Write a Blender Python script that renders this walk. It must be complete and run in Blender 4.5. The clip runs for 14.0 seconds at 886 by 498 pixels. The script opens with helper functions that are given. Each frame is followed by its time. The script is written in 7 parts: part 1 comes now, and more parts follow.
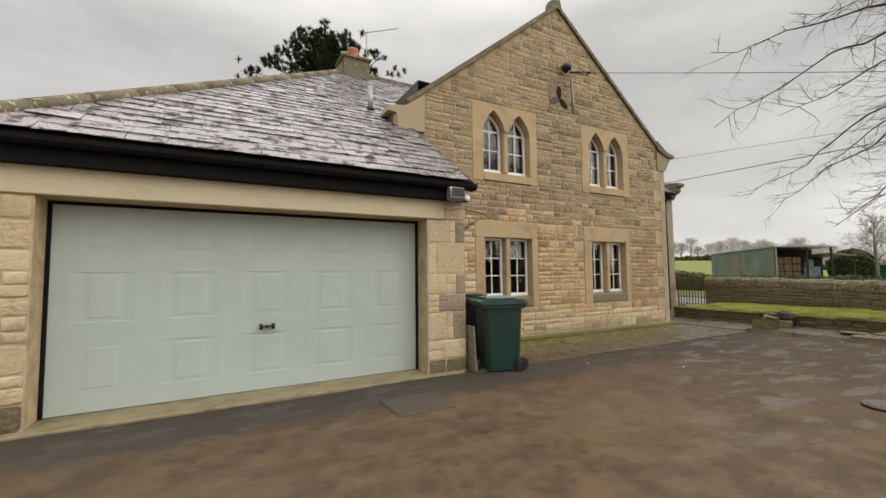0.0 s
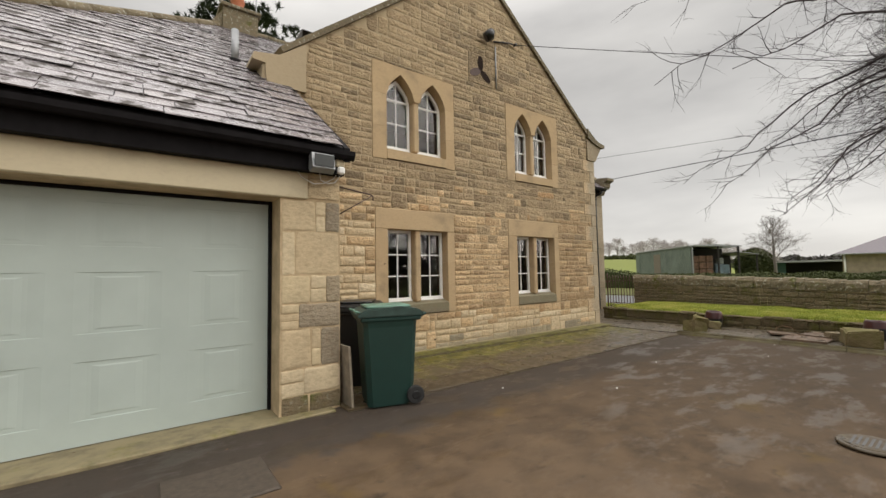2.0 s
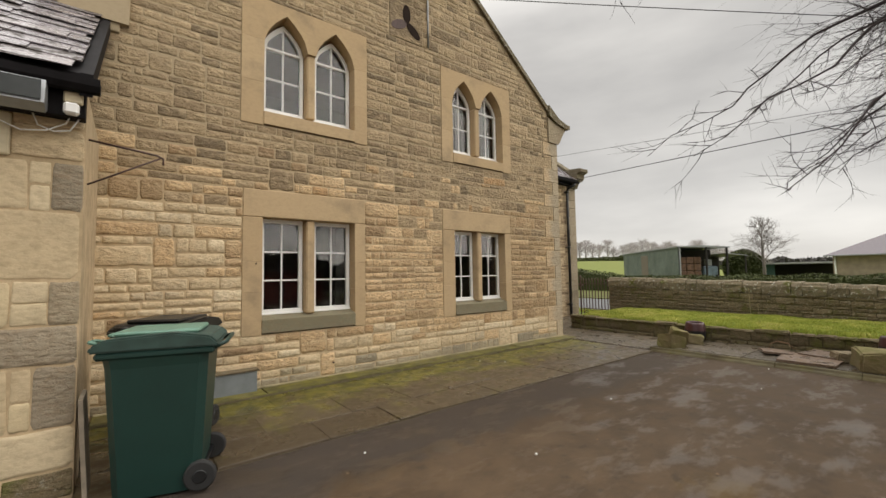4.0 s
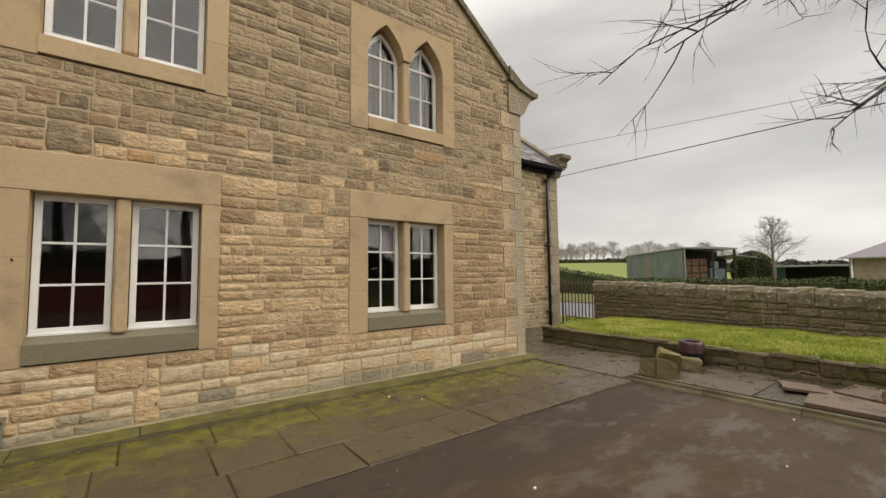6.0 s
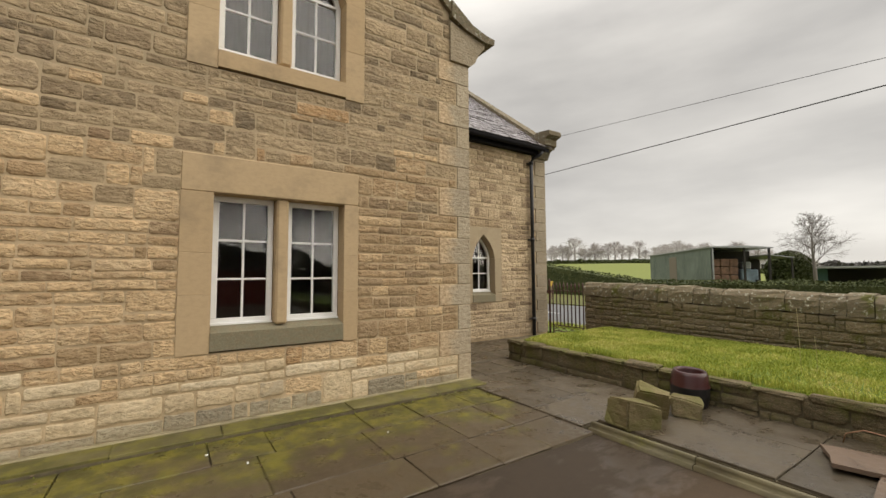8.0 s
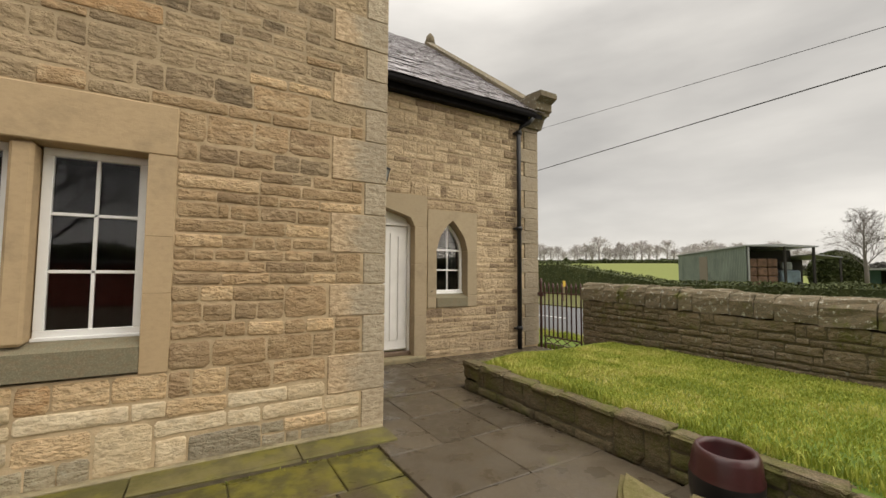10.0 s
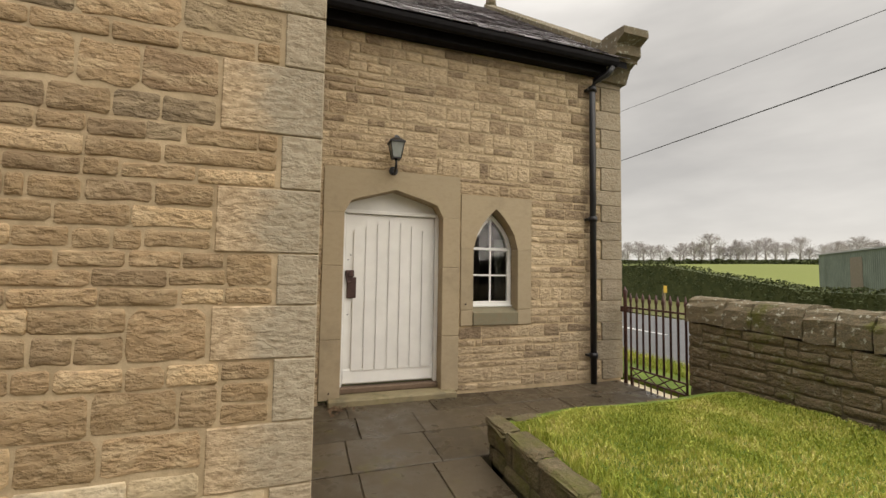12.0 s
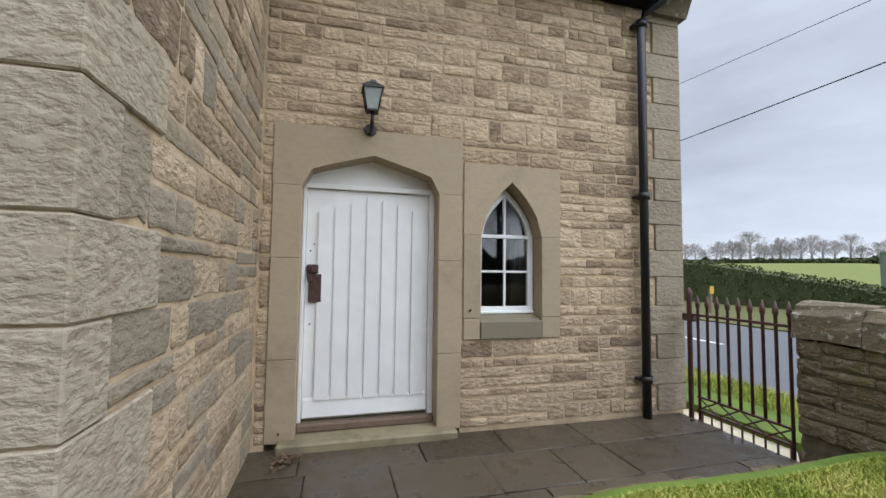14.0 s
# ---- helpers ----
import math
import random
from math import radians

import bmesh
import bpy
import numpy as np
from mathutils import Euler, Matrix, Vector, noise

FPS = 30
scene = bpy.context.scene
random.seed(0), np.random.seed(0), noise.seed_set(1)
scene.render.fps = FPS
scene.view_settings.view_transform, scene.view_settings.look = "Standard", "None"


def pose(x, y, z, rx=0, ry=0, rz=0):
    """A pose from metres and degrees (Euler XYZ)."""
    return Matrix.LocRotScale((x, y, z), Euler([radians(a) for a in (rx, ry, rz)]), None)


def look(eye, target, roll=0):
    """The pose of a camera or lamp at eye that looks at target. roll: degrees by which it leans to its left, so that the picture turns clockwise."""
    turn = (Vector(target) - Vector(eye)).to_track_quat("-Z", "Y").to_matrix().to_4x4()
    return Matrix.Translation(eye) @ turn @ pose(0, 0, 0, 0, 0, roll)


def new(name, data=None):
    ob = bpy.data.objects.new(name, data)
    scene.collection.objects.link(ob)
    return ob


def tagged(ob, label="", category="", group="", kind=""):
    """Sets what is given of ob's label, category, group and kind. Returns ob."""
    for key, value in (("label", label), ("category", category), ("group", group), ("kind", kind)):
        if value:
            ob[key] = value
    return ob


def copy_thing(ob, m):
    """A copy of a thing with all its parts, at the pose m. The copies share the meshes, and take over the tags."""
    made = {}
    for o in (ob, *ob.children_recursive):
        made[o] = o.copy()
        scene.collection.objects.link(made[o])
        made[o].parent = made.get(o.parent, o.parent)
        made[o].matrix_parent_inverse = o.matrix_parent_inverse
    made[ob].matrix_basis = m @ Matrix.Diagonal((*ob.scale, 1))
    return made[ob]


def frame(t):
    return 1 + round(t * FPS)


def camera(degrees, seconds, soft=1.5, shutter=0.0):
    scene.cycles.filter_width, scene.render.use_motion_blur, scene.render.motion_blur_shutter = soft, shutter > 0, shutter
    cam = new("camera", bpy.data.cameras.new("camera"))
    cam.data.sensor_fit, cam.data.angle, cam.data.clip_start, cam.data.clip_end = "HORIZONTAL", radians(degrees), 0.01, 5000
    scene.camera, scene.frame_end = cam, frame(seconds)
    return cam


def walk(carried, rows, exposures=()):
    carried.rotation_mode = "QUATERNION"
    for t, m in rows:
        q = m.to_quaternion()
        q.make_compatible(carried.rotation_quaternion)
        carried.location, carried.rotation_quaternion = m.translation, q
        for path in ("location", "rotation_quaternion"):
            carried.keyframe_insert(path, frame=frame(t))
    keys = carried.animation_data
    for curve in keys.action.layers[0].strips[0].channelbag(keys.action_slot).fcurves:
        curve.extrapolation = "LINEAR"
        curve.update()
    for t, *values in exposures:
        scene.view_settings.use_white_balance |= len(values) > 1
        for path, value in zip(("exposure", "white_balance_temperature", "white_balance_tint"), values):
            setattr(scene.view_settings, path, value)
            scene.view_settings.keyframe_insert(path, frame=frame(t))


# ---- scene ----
cam = camera(95.1, 14.0)
METRES, EYE, TILT, LEAN, TURN = 13.8, 1.45, 0.0, 0.0, -28.6
ROWS = [
    (0.0, 0.0, 0.0, 0.0, 0.04, 3.54, 0.62),
    (0.5, 0.0071, 0.0288, 0.0, -3.38, 3.45, 0.8),
    (1.0, 0.0215, 0.0561, -0.0005, -6.12, 3.37, 0.97),
    (1.5, 0.0404, 0.0851, -0.0008, -7.45, 3.34, 1.05),
    (2.0, 0.061, 0.1131, -0.0001, -8.15, 3.36, 1.05),
    (2.5, 0.0874, 0.1387, 0.0001, -8.72, 3.41, 1.06),
    (3.0, 0.115, 0.1667, -0.0, -9.14, 3.39, 1.05),
    (5.5, 0.2589, 0.3081, 0.0005, -8.91, 3.7, 0.67),
    (6.0, 0.2869, 0.338, 0.0004, -8.45, 3.65, 0.62),
    (6.5, 0.3182, 0.3653, -0.0012, -7.42, 3.67, 0.6),
    (7.0, 0.3473, 0.3932, -0.0019, -6.19, 3.69, 0.53),
    (7.5, 0.3769, 0.4204, -0.0016, -5.41, 3.71, 0.38),
    (8.0, 0.4063, 0.4479, -0.0015, -5.2, 3.67, 0.28),
    (8.5, 0.4339, 0.4775, -0.003, -5.12, 3.7, 0.16),
    (9.0, 0.4584, 0.5081, -0.004, -5.0, 3.61, 0.01),
    (11.5, 0.5403, 0.6745, 0.0006, 7.37, 3.29, -0.57),
    (12.0, 0.5474, 0.6998, 0.0032, 10.31, 3.25, -0.87),
    (12.5, 0.5468, 0.7262, 0.0016, 11.75, 3.33, -1.01),
    (13.0, 0.545, 0.7486, 0.0006, 12.19, 3.33, -1.0),
    (13.5, 0.5465, 0.7726, 0.0016, 12.78, 3.31, -0.85),
    (14.0, 0.5493, 0.7963, -0.0004, 13.9, 3.31, -0.72),
]
walk(cam, [(t, pose(0, 0, EYE, TILT, LEAN, TURN) @ pose(METRES * x, METRES * y, METRES * z, 90 + pitch, roll, yaw)) for t, x, y, z, yaw, pitch, roll in ROWS], [(0, 0.06, 6750, 10), (9.0, 0.11, 7000, 10), (11.5, 0.10, 7050, 10), (12.5, 0.15, 6650, 11), (13.1, 0.20, 5900, 11), (14.0, 0.24, 5550, 11)])

# ---- world, sun ----
SUN_EL, SUN_AZ = radians(23), radians(146)
world = bpy.data.worlds.new("overcast_sky")
scene.world = world
world.use_nodes = True
wn, wl = world.node_tree.nodes, world.node_tree.links
wn.clear()
w_out = wn.new("ShaderNodeOutputWorld")
w_bg = wn.new("ShaderNodeBackground")
w_bg.inputs["Strength"].default_value = 0.1
sky = wn.new("ShaderNodeTexSky")
sky.sky_type, sky.sun_disc, sky.sun_elevation, sky.sun_rotation = "NISHITA", False, SUN_EL, SUN_AZ
tc = wn.new("ShaderNodeTexCoord")
sep = wn.new("ShaderNodeSeparateXYZ")
wl.new(tc.outputs["Generated"], sep.inputs[0])
w_map = wn.new("ShaderNodeMapping")
w_map.inputs["Scale"].default_value = (1.0, 1.0, 3.6)
wl.new(tc.outputs["Generated"], w_map.inputs[0])
w_noise = wn.new("ShaderNodeTexNoise")
w_noise.inputs["Scale"].default_value = 2.2
w_noise.inputs["Detail"].default_value = 6
w_noise.inputs["Roughness"].default_value = 0.5
wl.new(w_map.outputs[0], w_noise.inputs["Vector"])
w_ramp = wn.new("ShaderNodeValToRGB")
w_ramp.color_ramp.elements[0].position, w_ramp.color_ramp.elements[0].color = 0.30, (4.85, 4.83, 4.83, 1)
w_ramp.color_ramp.elements[1].position, w_ramp.color_ramp.elements[1].color = 0.72, (7.35, 7.3, 7.2, 1)
wl.new(w_noise.outputs[0], w_ramp.inputs[0])
w_el = wn.new("ShaderNodeMapRange")
w_el.interpolation_type = "SMOOTHSTEP"
w_el.inputs["From Min"].default_value, w_el.inputs["From Max"].default_value = 0.45, 1.0
w_el.inputs["To Min"].default_value, w_el.inputs["To Max"].default_value = 1.0, 4.6
wl.new(sep.outputs["Z"], w_el.inputs[0])
w_mul = wn.new("ShaderNodeVectorMath")
w_mul.operation = "SCALE"
wl.new(w_ramp.outputs[0], w_mul.inputs[0])
w_low = wn.new("ShaderNodeMapRange")
w_low.interpolation_type = "SMOOTHSTEP"
w_low.inputs["From Min"].default_value, w_low.inputs["From Max"].default_value = 0.02, 0.30
w_low.inputs["To Min"].default_value, w_low.inputs["To Max"].default_value = 0.22, 0.0
wl.new(sep.outputs["Z"], w_low.inputs[0])
w_add = wn.new("ShaderNodeMath")
w_add.operation = "ADD"
wl.new(w_el.outputs[0], w_add.inputs[0])
wl.new(w_low.outputs[0], w_add.inputs[1])
wl.new(w_add.outputs[0], w_mul.inputs["Scale"])
w_mix = wn.new("ShaderNodeMix")
w_mix.data_type = "RGBA"
w_mix.inputs[0].default_value = 0.93
wl.new(sky.outputs[0], w_mix.inputs[6])
wl.new(w_mul.outputs[0], w_mix.inputs[7])
wl.new(w_mix.outputs[2], w_bg.inputs[0])
wl.new(w_bg.outputs[0], w_out.inputs[0])
sun = new("sun", bpy.data.lights.new("sun", "SUN"))
sun.data.energy, sun.data.angle, sun.data.color = 1.95, radians(80), (1.0, 0.96, 0.9)
sun.matrix_world = look((0, 0, 30), (30 * -math.sin(SUN_AZ), 30 * -math.cos(SUN_AZ), 30 - 30 * math.tan(SUN_EL)))

# ---- materials ----
def ramp_of(nt, stops):
    r = nt.nodes.new("ShaderNodeValToRGB")
    while len(r.color_ramp.elements) < len(stops):
        r.color_ramp.elements.new(0.5)
    for e, (p, c) in zip(r.color_ramp.elements, stops):
        e.position, e.color = p, (*c, 1)
    return r


def noise_of(nt, vec, scale, detail=4, rough=0.55, stretch=None):
    n = nt.nodes.new("ShaderNodeTexNoise")
    n.inputs["Scale"].default_value, n.inputs["Detail"].default_value, n.inputs["Roughness"].default_value = scale, detail, rough
    if stretch:
        m = nt.nodes.new("ShaderNodeMapping")
        m.inputs["Scale"].default_value = stretch
        nt.links.new(vec, m.inputs[0])
        vec = m.outputs[0]
    nt.links.new(vec, n.inputs["Vector"])
    return n.outputs[0]


def mixed(nt, fac, a, b, mode="MIX"):
    m = nt.nodes.new("ShaderNodeMix")
    m.data_type, m.blend_type = "RGBA", mode
    for k, v in ((0, fac), (6, a), (7, b)):
        if isinstance(v, (int, float)):
            m.inputs[k].default_value = v
        elif isinstance(v, tuple):
            m.inputs[k].default_value = (*v, 1)
        else:
            nt.links.new(v, m.inputs[k])
    return m.outputs[2]


def ranged(nt, v, a, b, c=0.0, d=1.0):
    m = nt.nodes.new("ShaderNodeMapRange")
    m.interpolation_type = "SMOOTHSTEP"
    for k, x in zip(("From Min", "From Max", "To Min", "To Max"), (a, b, c, d)):
        m.inputs[k].default_value = x
    nt.links.new(v, m.inputs[0])
    return m.outputs[0]


def base_mat(name, rough=0.8, metal=0.0, spec=0.5):
    m = bpy.data.materials.new(name)
    m.use_nodes = True
    nt = m.node_tree
    b = nt.nodes["Principled BSDF"]
    b.inputs["Roughness"].default_value, b.inputs["Metallic"].default_value = rough, metal
    b.inputs["Specular IOR Level"].default_value = spec
    geo = nt.nodes.new("ShaderNodeNewGeometry")
    return m, nt, b, geo.outputs["Position"]


def piece_random(nt):
    """A random number for a piece, whether an object of its own or an island of a joined mesh."""
    o, g, a = nt.nodes.new("ShaderNodeObjectInfo"), nt.nodes.new("ShaderNodeNewGeometry"), nt.nodes.new("ShaderNodeMath")
    a.operation = "ADD"
    nt.links.new(o.outputs["Random"], a.inputs[0])
    nt.links.new(g.outputs["Random Per Island"], a.inputs[1])
    f = nt.nodes.new("ShaderNodeMath")
    f.operation = "FRACT"
    nt.links.new(a.outputs[0], f.inputs[0])
    return f.outputs[0]


def bump(nt, b, h, strength, dist=0.01):
    n = nt.nodes.new("ShaderNodeBump")
    n.inputs["Strength"].default_value, n.inputs["Distance"].default_value = strength, dist
    nt.links.new(h, n.inputs["Height"])
    last = b.inputs["Normal"]
    if last.is_linked:
        nt.links.new(last.links[0].from_socket, n.inputs["Normal"])
    nt.links.new(n.outputs[0], last)


def simple(name, col, rough=0.6, metal=0.0, var=0.12, scale=9.0, bmp=0.15, spec=0.5, fine=60.0):
    m, nt, b, pos = base_mat(name, rough, metal, spec)
    lo, hi = tuple(c * (1 - var) for c in col), tuple(min(1, c * (1 + var)) for c in col)
    n1 = noise_of(nt, pos, scale, 5)
    r = ramp_of(nt, [(0.3, lo), (0.7, hi)])
    nt.links.new(n1, r.inputs[0])
    nt.links.new(r.outputs[0], b.inputs["Base Color"])
    if bmp:
        bump(nt, b, noise_of(nt, pos, fine, 3), bmp, 0.004)
    return m


def stone_mat(name, stops, tool=0.6, dist=0.02, rough=0.9, grime=0.55, moss=0.0, fine=1.0, speck=0.3, lichen=0.0, stain_pit_shade=0.5, smear=0.0, tan_below=None):
    m, nt, b, pos = base_mat(name, rough, 0, 0.25)
    r = ramp_of(nt, stops)
    nt.links.new(piece_random(nt), r.inputs[0])
    big = noise_of(nt, pos, 1.1, 6, 0.66)
    patch = noise_of(nt, pos, 4.2, 6, 0.7, (1, 1, 1.5))
    mid = noise_of(nt, pos, 17, 5, 0.65, (1, 1, 1.8))
    small = noise_of(nt, pos, 120 * fine, 4, 0.7)
    c = mixed(nt, ranged(nt, mid, 0.4, 0.72, 0, stain_pit_shade), r.outputs[0], (0.21, 0.145, 0.085))
    c = mixed(nt, ranged(nt, small, 0.4, 0.75, 0, speck), c, (0.55, 0.45, 0.31))
    c = mixed(nt, ranged(nt, big, 0.5, 0.72, 0, grime), c, (0.15, 0.125, 0.09))
    c = mixed(nt, ranged(nt, patch, 0.55, 0.72, 0, stain_pit_shade * 0.7), c, (0.27, 0.2, 0.12))
    if moss:
        sp = nt.nodes.new("ShaderNodeSeparateXYZ")
        nt.links.new(pos, sp.inputs[0])
        mo = noise_of(nt, pos, 3.1, 6, 0.65)
        c = mixed(nt, ranged(nt, mo, 0.62 - 0.25 * moss, 0.72, 0, 0.85), c, (0.10, 0.105, 0.022))
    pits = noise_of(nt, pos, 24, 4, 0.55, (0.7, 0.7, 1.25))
    # Hollows of the bump below are darkened in the colour, as their shade
    c = mixed(nt, ranged(nt, pits, 0.42, 0.30, 0, stain_pit_shade * 0.6), c, (0.2, 0.14, 0.08))
    if smear:
        c = mixed(nt, ranged(nt, noise_of(nt, pos, 7.5, 5, 0.6, (1, 1, 1.6)), 0.50, 0.62, 0, smear), c, (0.60, 0.46, 0.285))
    if tan_below:
        sx, ax = nt.nodes.new("ShaderNodeSeparateXYZ"), nt.nodes.new("ShaderNodeMath")
        nt.links.new(pos, sx.inputs[0])
        ax.operation = "MULTIPLY_ADD"
        nt.links.new(patch, ax.inputs[0])
        ax.inputs[1].default_value = 0.45
        nt.links.new(sx.outputs["X"], ax.inputs[2])
        c = mixed(nt, ranged(nt, ax.outputs[0], tan_below + 0.34, tan_below + 0.12, 0, 0.9), c, mixed(nt, ranged(nt, mid, 0.4, 0.62), (0.62, 0.47, 0.30), (0.42, 0.30, 0.18)))
    if lichen:
        c = mixed(nt, ranged(nt, noise_of(nt, pos, 17, 5, 0.7), 0.575, 0.63, 0, lichen), c, (0.55, 0.55, 0.47))
    nt.links.new(c, b.inputs["Base Color"])
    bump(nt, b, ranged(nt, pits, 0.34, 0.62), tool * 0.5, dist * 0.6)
    bump(nt, b, noise_of(nt, pos, 13, 4, 0.55, (0.8, 0.8, 1.3)), tool * 0.5, dist * 0.75)
    bump(nt, b, small, 0.25, 0.003)
    return m


TAN = [(0.0, (0.67, 0.475, 0.27)), (0.3, (0.60, 0.425, 0.24)), (0.45, (0.71, 0.515, 0.305)), (0.60, (0.52, 0.36, 0.20)), (0.82, (0.44, 0.30, 0.165)), (0.9, (0.28, 0.188, 0.11)), (1.0, (0.58, 0.36, 0.175))]
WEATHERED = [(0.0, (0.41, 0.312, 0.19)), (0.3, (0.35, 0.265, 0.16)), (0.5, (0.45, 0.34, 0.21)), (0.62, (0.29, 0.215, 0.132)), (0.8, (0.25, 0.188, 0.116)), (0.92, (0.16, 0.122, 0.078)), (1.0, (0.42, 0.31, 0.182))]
BROWN = [(0.0, (0.44, 0.30, 0.165)), (0.35, (0.35, 0.24, 0.13)), (0.7, (0.42, 0.295, 0.165)), (1.0, (0.29, 0.20, 0.115))]
PORCH = [(0.0, (0.54, 0.42, 0.275)), (0.25, (0.46, 0.355, 0.23)), (0.45, (0.60, 0.47, 0.31)), (0.6, (0.38, 0.285, 0.18)), (0.8, (0.30, 0.22, 0.14)), (0.9, (0.22, 0.16, 0.105)), (1.0, (0.57, 0.44, 0.285))]
PALE = [(0.0, (0.67, 0.54, 0.351)), (0.35, (0.605, 0.481, 0.308)), (0.6, (0.756, 0.637, 0.443)), (0.85, (0.626, 0.497, 0.319)), (1.0, (0.497, 0.416, 0.292))]
GREY = [(0.0, (0.29, 0.245, 0.18)), (0.4, (0.35, 0.295, 0.215)), (0.7, (0.26, 0.222, 0.165)), (1.0, (0.38, 0.315, 0.215))]
DARK = [(0.0, (0.10, 0.08, 0.047)), (0.4, (0.14, 0.112, 0.066)), (0.7, (0.115, 0.092, 0.053)), (1.0, (0.19, 0.15, 0.09))]
M_RUBBLE = stone_mat("sandstone_rubble", TAN, 1.0, 0.042, grime=0.3, speck=0.15, smear=0.45)
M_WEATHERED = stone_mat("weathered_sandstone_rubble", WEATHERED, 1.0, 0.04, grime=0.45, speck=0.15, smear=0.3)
M_BLOCK = stone_mat("pale_sawn_block", [(0, (0.60, 0.49, 0.31)), (0.5, (0.66, 0.55, 0.37)), (1, (0.54, 0.42, 0.26))], 0.5, 0.012, grime=0.5, speck=0.08, stain_pit_shade=0.3)
M_BROWN = stone_mat("brown_sandstone_rubble", BROWN, 1.0, 0.036, grime=0.3, speck=0.12, smear=0.3)
M_PORCH = stone_mat("buff_grey_sandstone_rubble", PORCH, 1.0, 0.035, grime=0.35, speck=0.15, smear=0.35)
M_FOOT = stone_mat("greyed_damp_foot_stone", [(0, (0.33, 0.29, 0.205)), (0.5, (0.40, 0.345, 0.235)), (1, (0.27, 0.24, 0.175))], 1.0, 0.03, grime=0.4, lichen=0.2)
M_PALE = stone_mat("pale_sandstone_rubble", PALE, 0.9, 0.022, grime=0.25, smear=0.5)
M_QUOIN = stone_mat("grey_tooled_quoin_stone", GREY, 1.0, 0.02, grime=0.35)
M_CORNER = stone_mat("grey_and_tan_corner_stone", [(0.0, (0.41, 0.35, 0.255)), (0.4, (0.48, 0.41, 0.30)), (0.7, (0.38, 0.325, 0.24)), (1.0, (0.50, 0.41, 0.285))], 1.0, 0.018, grime=0.35, tan_below=10.98)
M_DRESSED = stone_mat("dressed_sandstone", [(0, (0.46, 0.335, 0.195)), (1, (0.51, 0.38, 0.23))], 0.25, 0.006, grime=0.5, speck=0.08, stain_pit_shade=0.15)
M_DOORSTONE = stone_mat("greyed_dressed_sandstone", [(0, (0.37, 0.30, 0.20)), (1, (0.41, 0.33, 0.22))], 0.25, 0.006, grime=0.5, speck=0.08, stain_pit_shade=0.15)
M_LINTEL = stone_mat("pale_concrete_lintel", [(0, (0.60, 0.52, 0.36)), (1, (0.64, 0.56, 0.40))], 0.10, 0.004, grime=0.2, speck=0.04, stain_pit_shade=0.08)
M_SILL = stone_mat("green_grey_sill_stone", [(0, (0.17, 0.16, 0.105)), (1, (0.20, 0.185, 0.125))], 0.3, 0.008, grime=0.4)
M_DARKSTONE = stone_mat("dark_mossy_walling", DARK, 1.0, 0.035, grime=0.7, moss=0.5, lichen=0.22)
M_BEDSTONE = stone_mat("mossy_bed_walling", [(0, (0.06, 0.05, 0.026)), (0.5, (0.10, 0.082, 0.042)), (1, (0.075, 0.062, 0.032))], 0.8, 0.025, moss=0.75)
M_COPING = stone_mat("lichened_coping", [(0, (0.105, 0.09, 0.058)), (0.5, (0.14, 0.12, 0.078)), (1, (0.085, 0.075, 0.048))], 0.7, 0.02, moss=0.2, lichen=0.6)
M_ROCK = stone_mat("mossy_rock", [(0, (0.11, 0.09, 0.04)), (1, (0.16, 0.13, 0.055))], 0.7, 0.02, moss=0.9)


def mortar_mat():
    m, nt, b, pos = base_mat("lime_mortar", 0.95)
    sp, up = nt.nodes.new("ShaderNodeSeparateXYZ"), nt.nodes.new("ShaderNodeMath")
    nt.links.new(pos, sp.inputs[0])
    n = noise_of(nt, pos, 5, 6, 0.65)
    up.operation = "MULTIPLY_ADD"
    nt.links.new(n, up.inputs[0])
    up.inputs[1].default_value = 1.4
    nt.links.new(sp.outputs["Z"], up.inputs[2])
    c = mixed(nt, ranged(nt, n, 0.35, 0.68), (0.42, 0.32, 0.195), (0.60, 0.46, 0.29))
    c = mixed(nt, ranged(nt, up.outputs[0], 2.9, 4.3, 0, 0.85), c, (0.37, 0.295, 0.19))
    nt.links.new(c, b.inputs["Base Color"])
    bump(nt, b, noise_of(nt, pos, 60, 3), 0.6, 0.004)
    return m


M_MORTAR = mortar_mat()
M_DARKMORTAR = simple("dark_earth_joint", (0.115, 0.095, 0.056), 0.95, var=0.3, scale=14, bmp=0.6)
M_WHITE = simple("white_window_paint", (0.83, 0.83, 0.81), 0.35, var=0.03, bmp=0.03)
M_DOORWHITE = simple("white_door_paint", (0.80, 0.79, 0.76), 0.5, var=0.05, scale=4, bmp=0.1)
M_GARAGE = simple("sage_grey_door_paint", (0.45, 0.52, 0.485), 0.45, var=0.05, scale=2, bmp=0.03)
M_BLACK = simple("black_painted_metal", (0.012, 0.012, 0.014), 0.35, var=0.3, bmp=0.1)
M_FASCIA = simple("black_fascia_board", (0.009, 0.008, 0.009), 0.7, var=0.3, bmp=0.1, spec=0.12)
M_GREENBIN = simple("green_bin_plastic", (0.008, 0.036, 0.029), 0.45, var=0.1, scale=5, bmp=0.12, fine=200)
M_LIDRIM = simple("faded_dark_green_plastic", (0.03, 0.062, 0.052), 0.55, var=0.3, scale=8, bmp=0.15)
M_GREENLID = simple("pale_green_lid_plastic", (0.12, 0.23, 0.175), 0.5, var=0.2, scale=6, bmp=0.12, fine=200)
M_BLACKBIN = simple("black_bin_plastic", (0.012, 0.013, 0.014), 0.4, var=0.15, bmp=0.12)
M_RUBBER = simple("rubber", (0.02, 0.02, 0.02), 0.8)
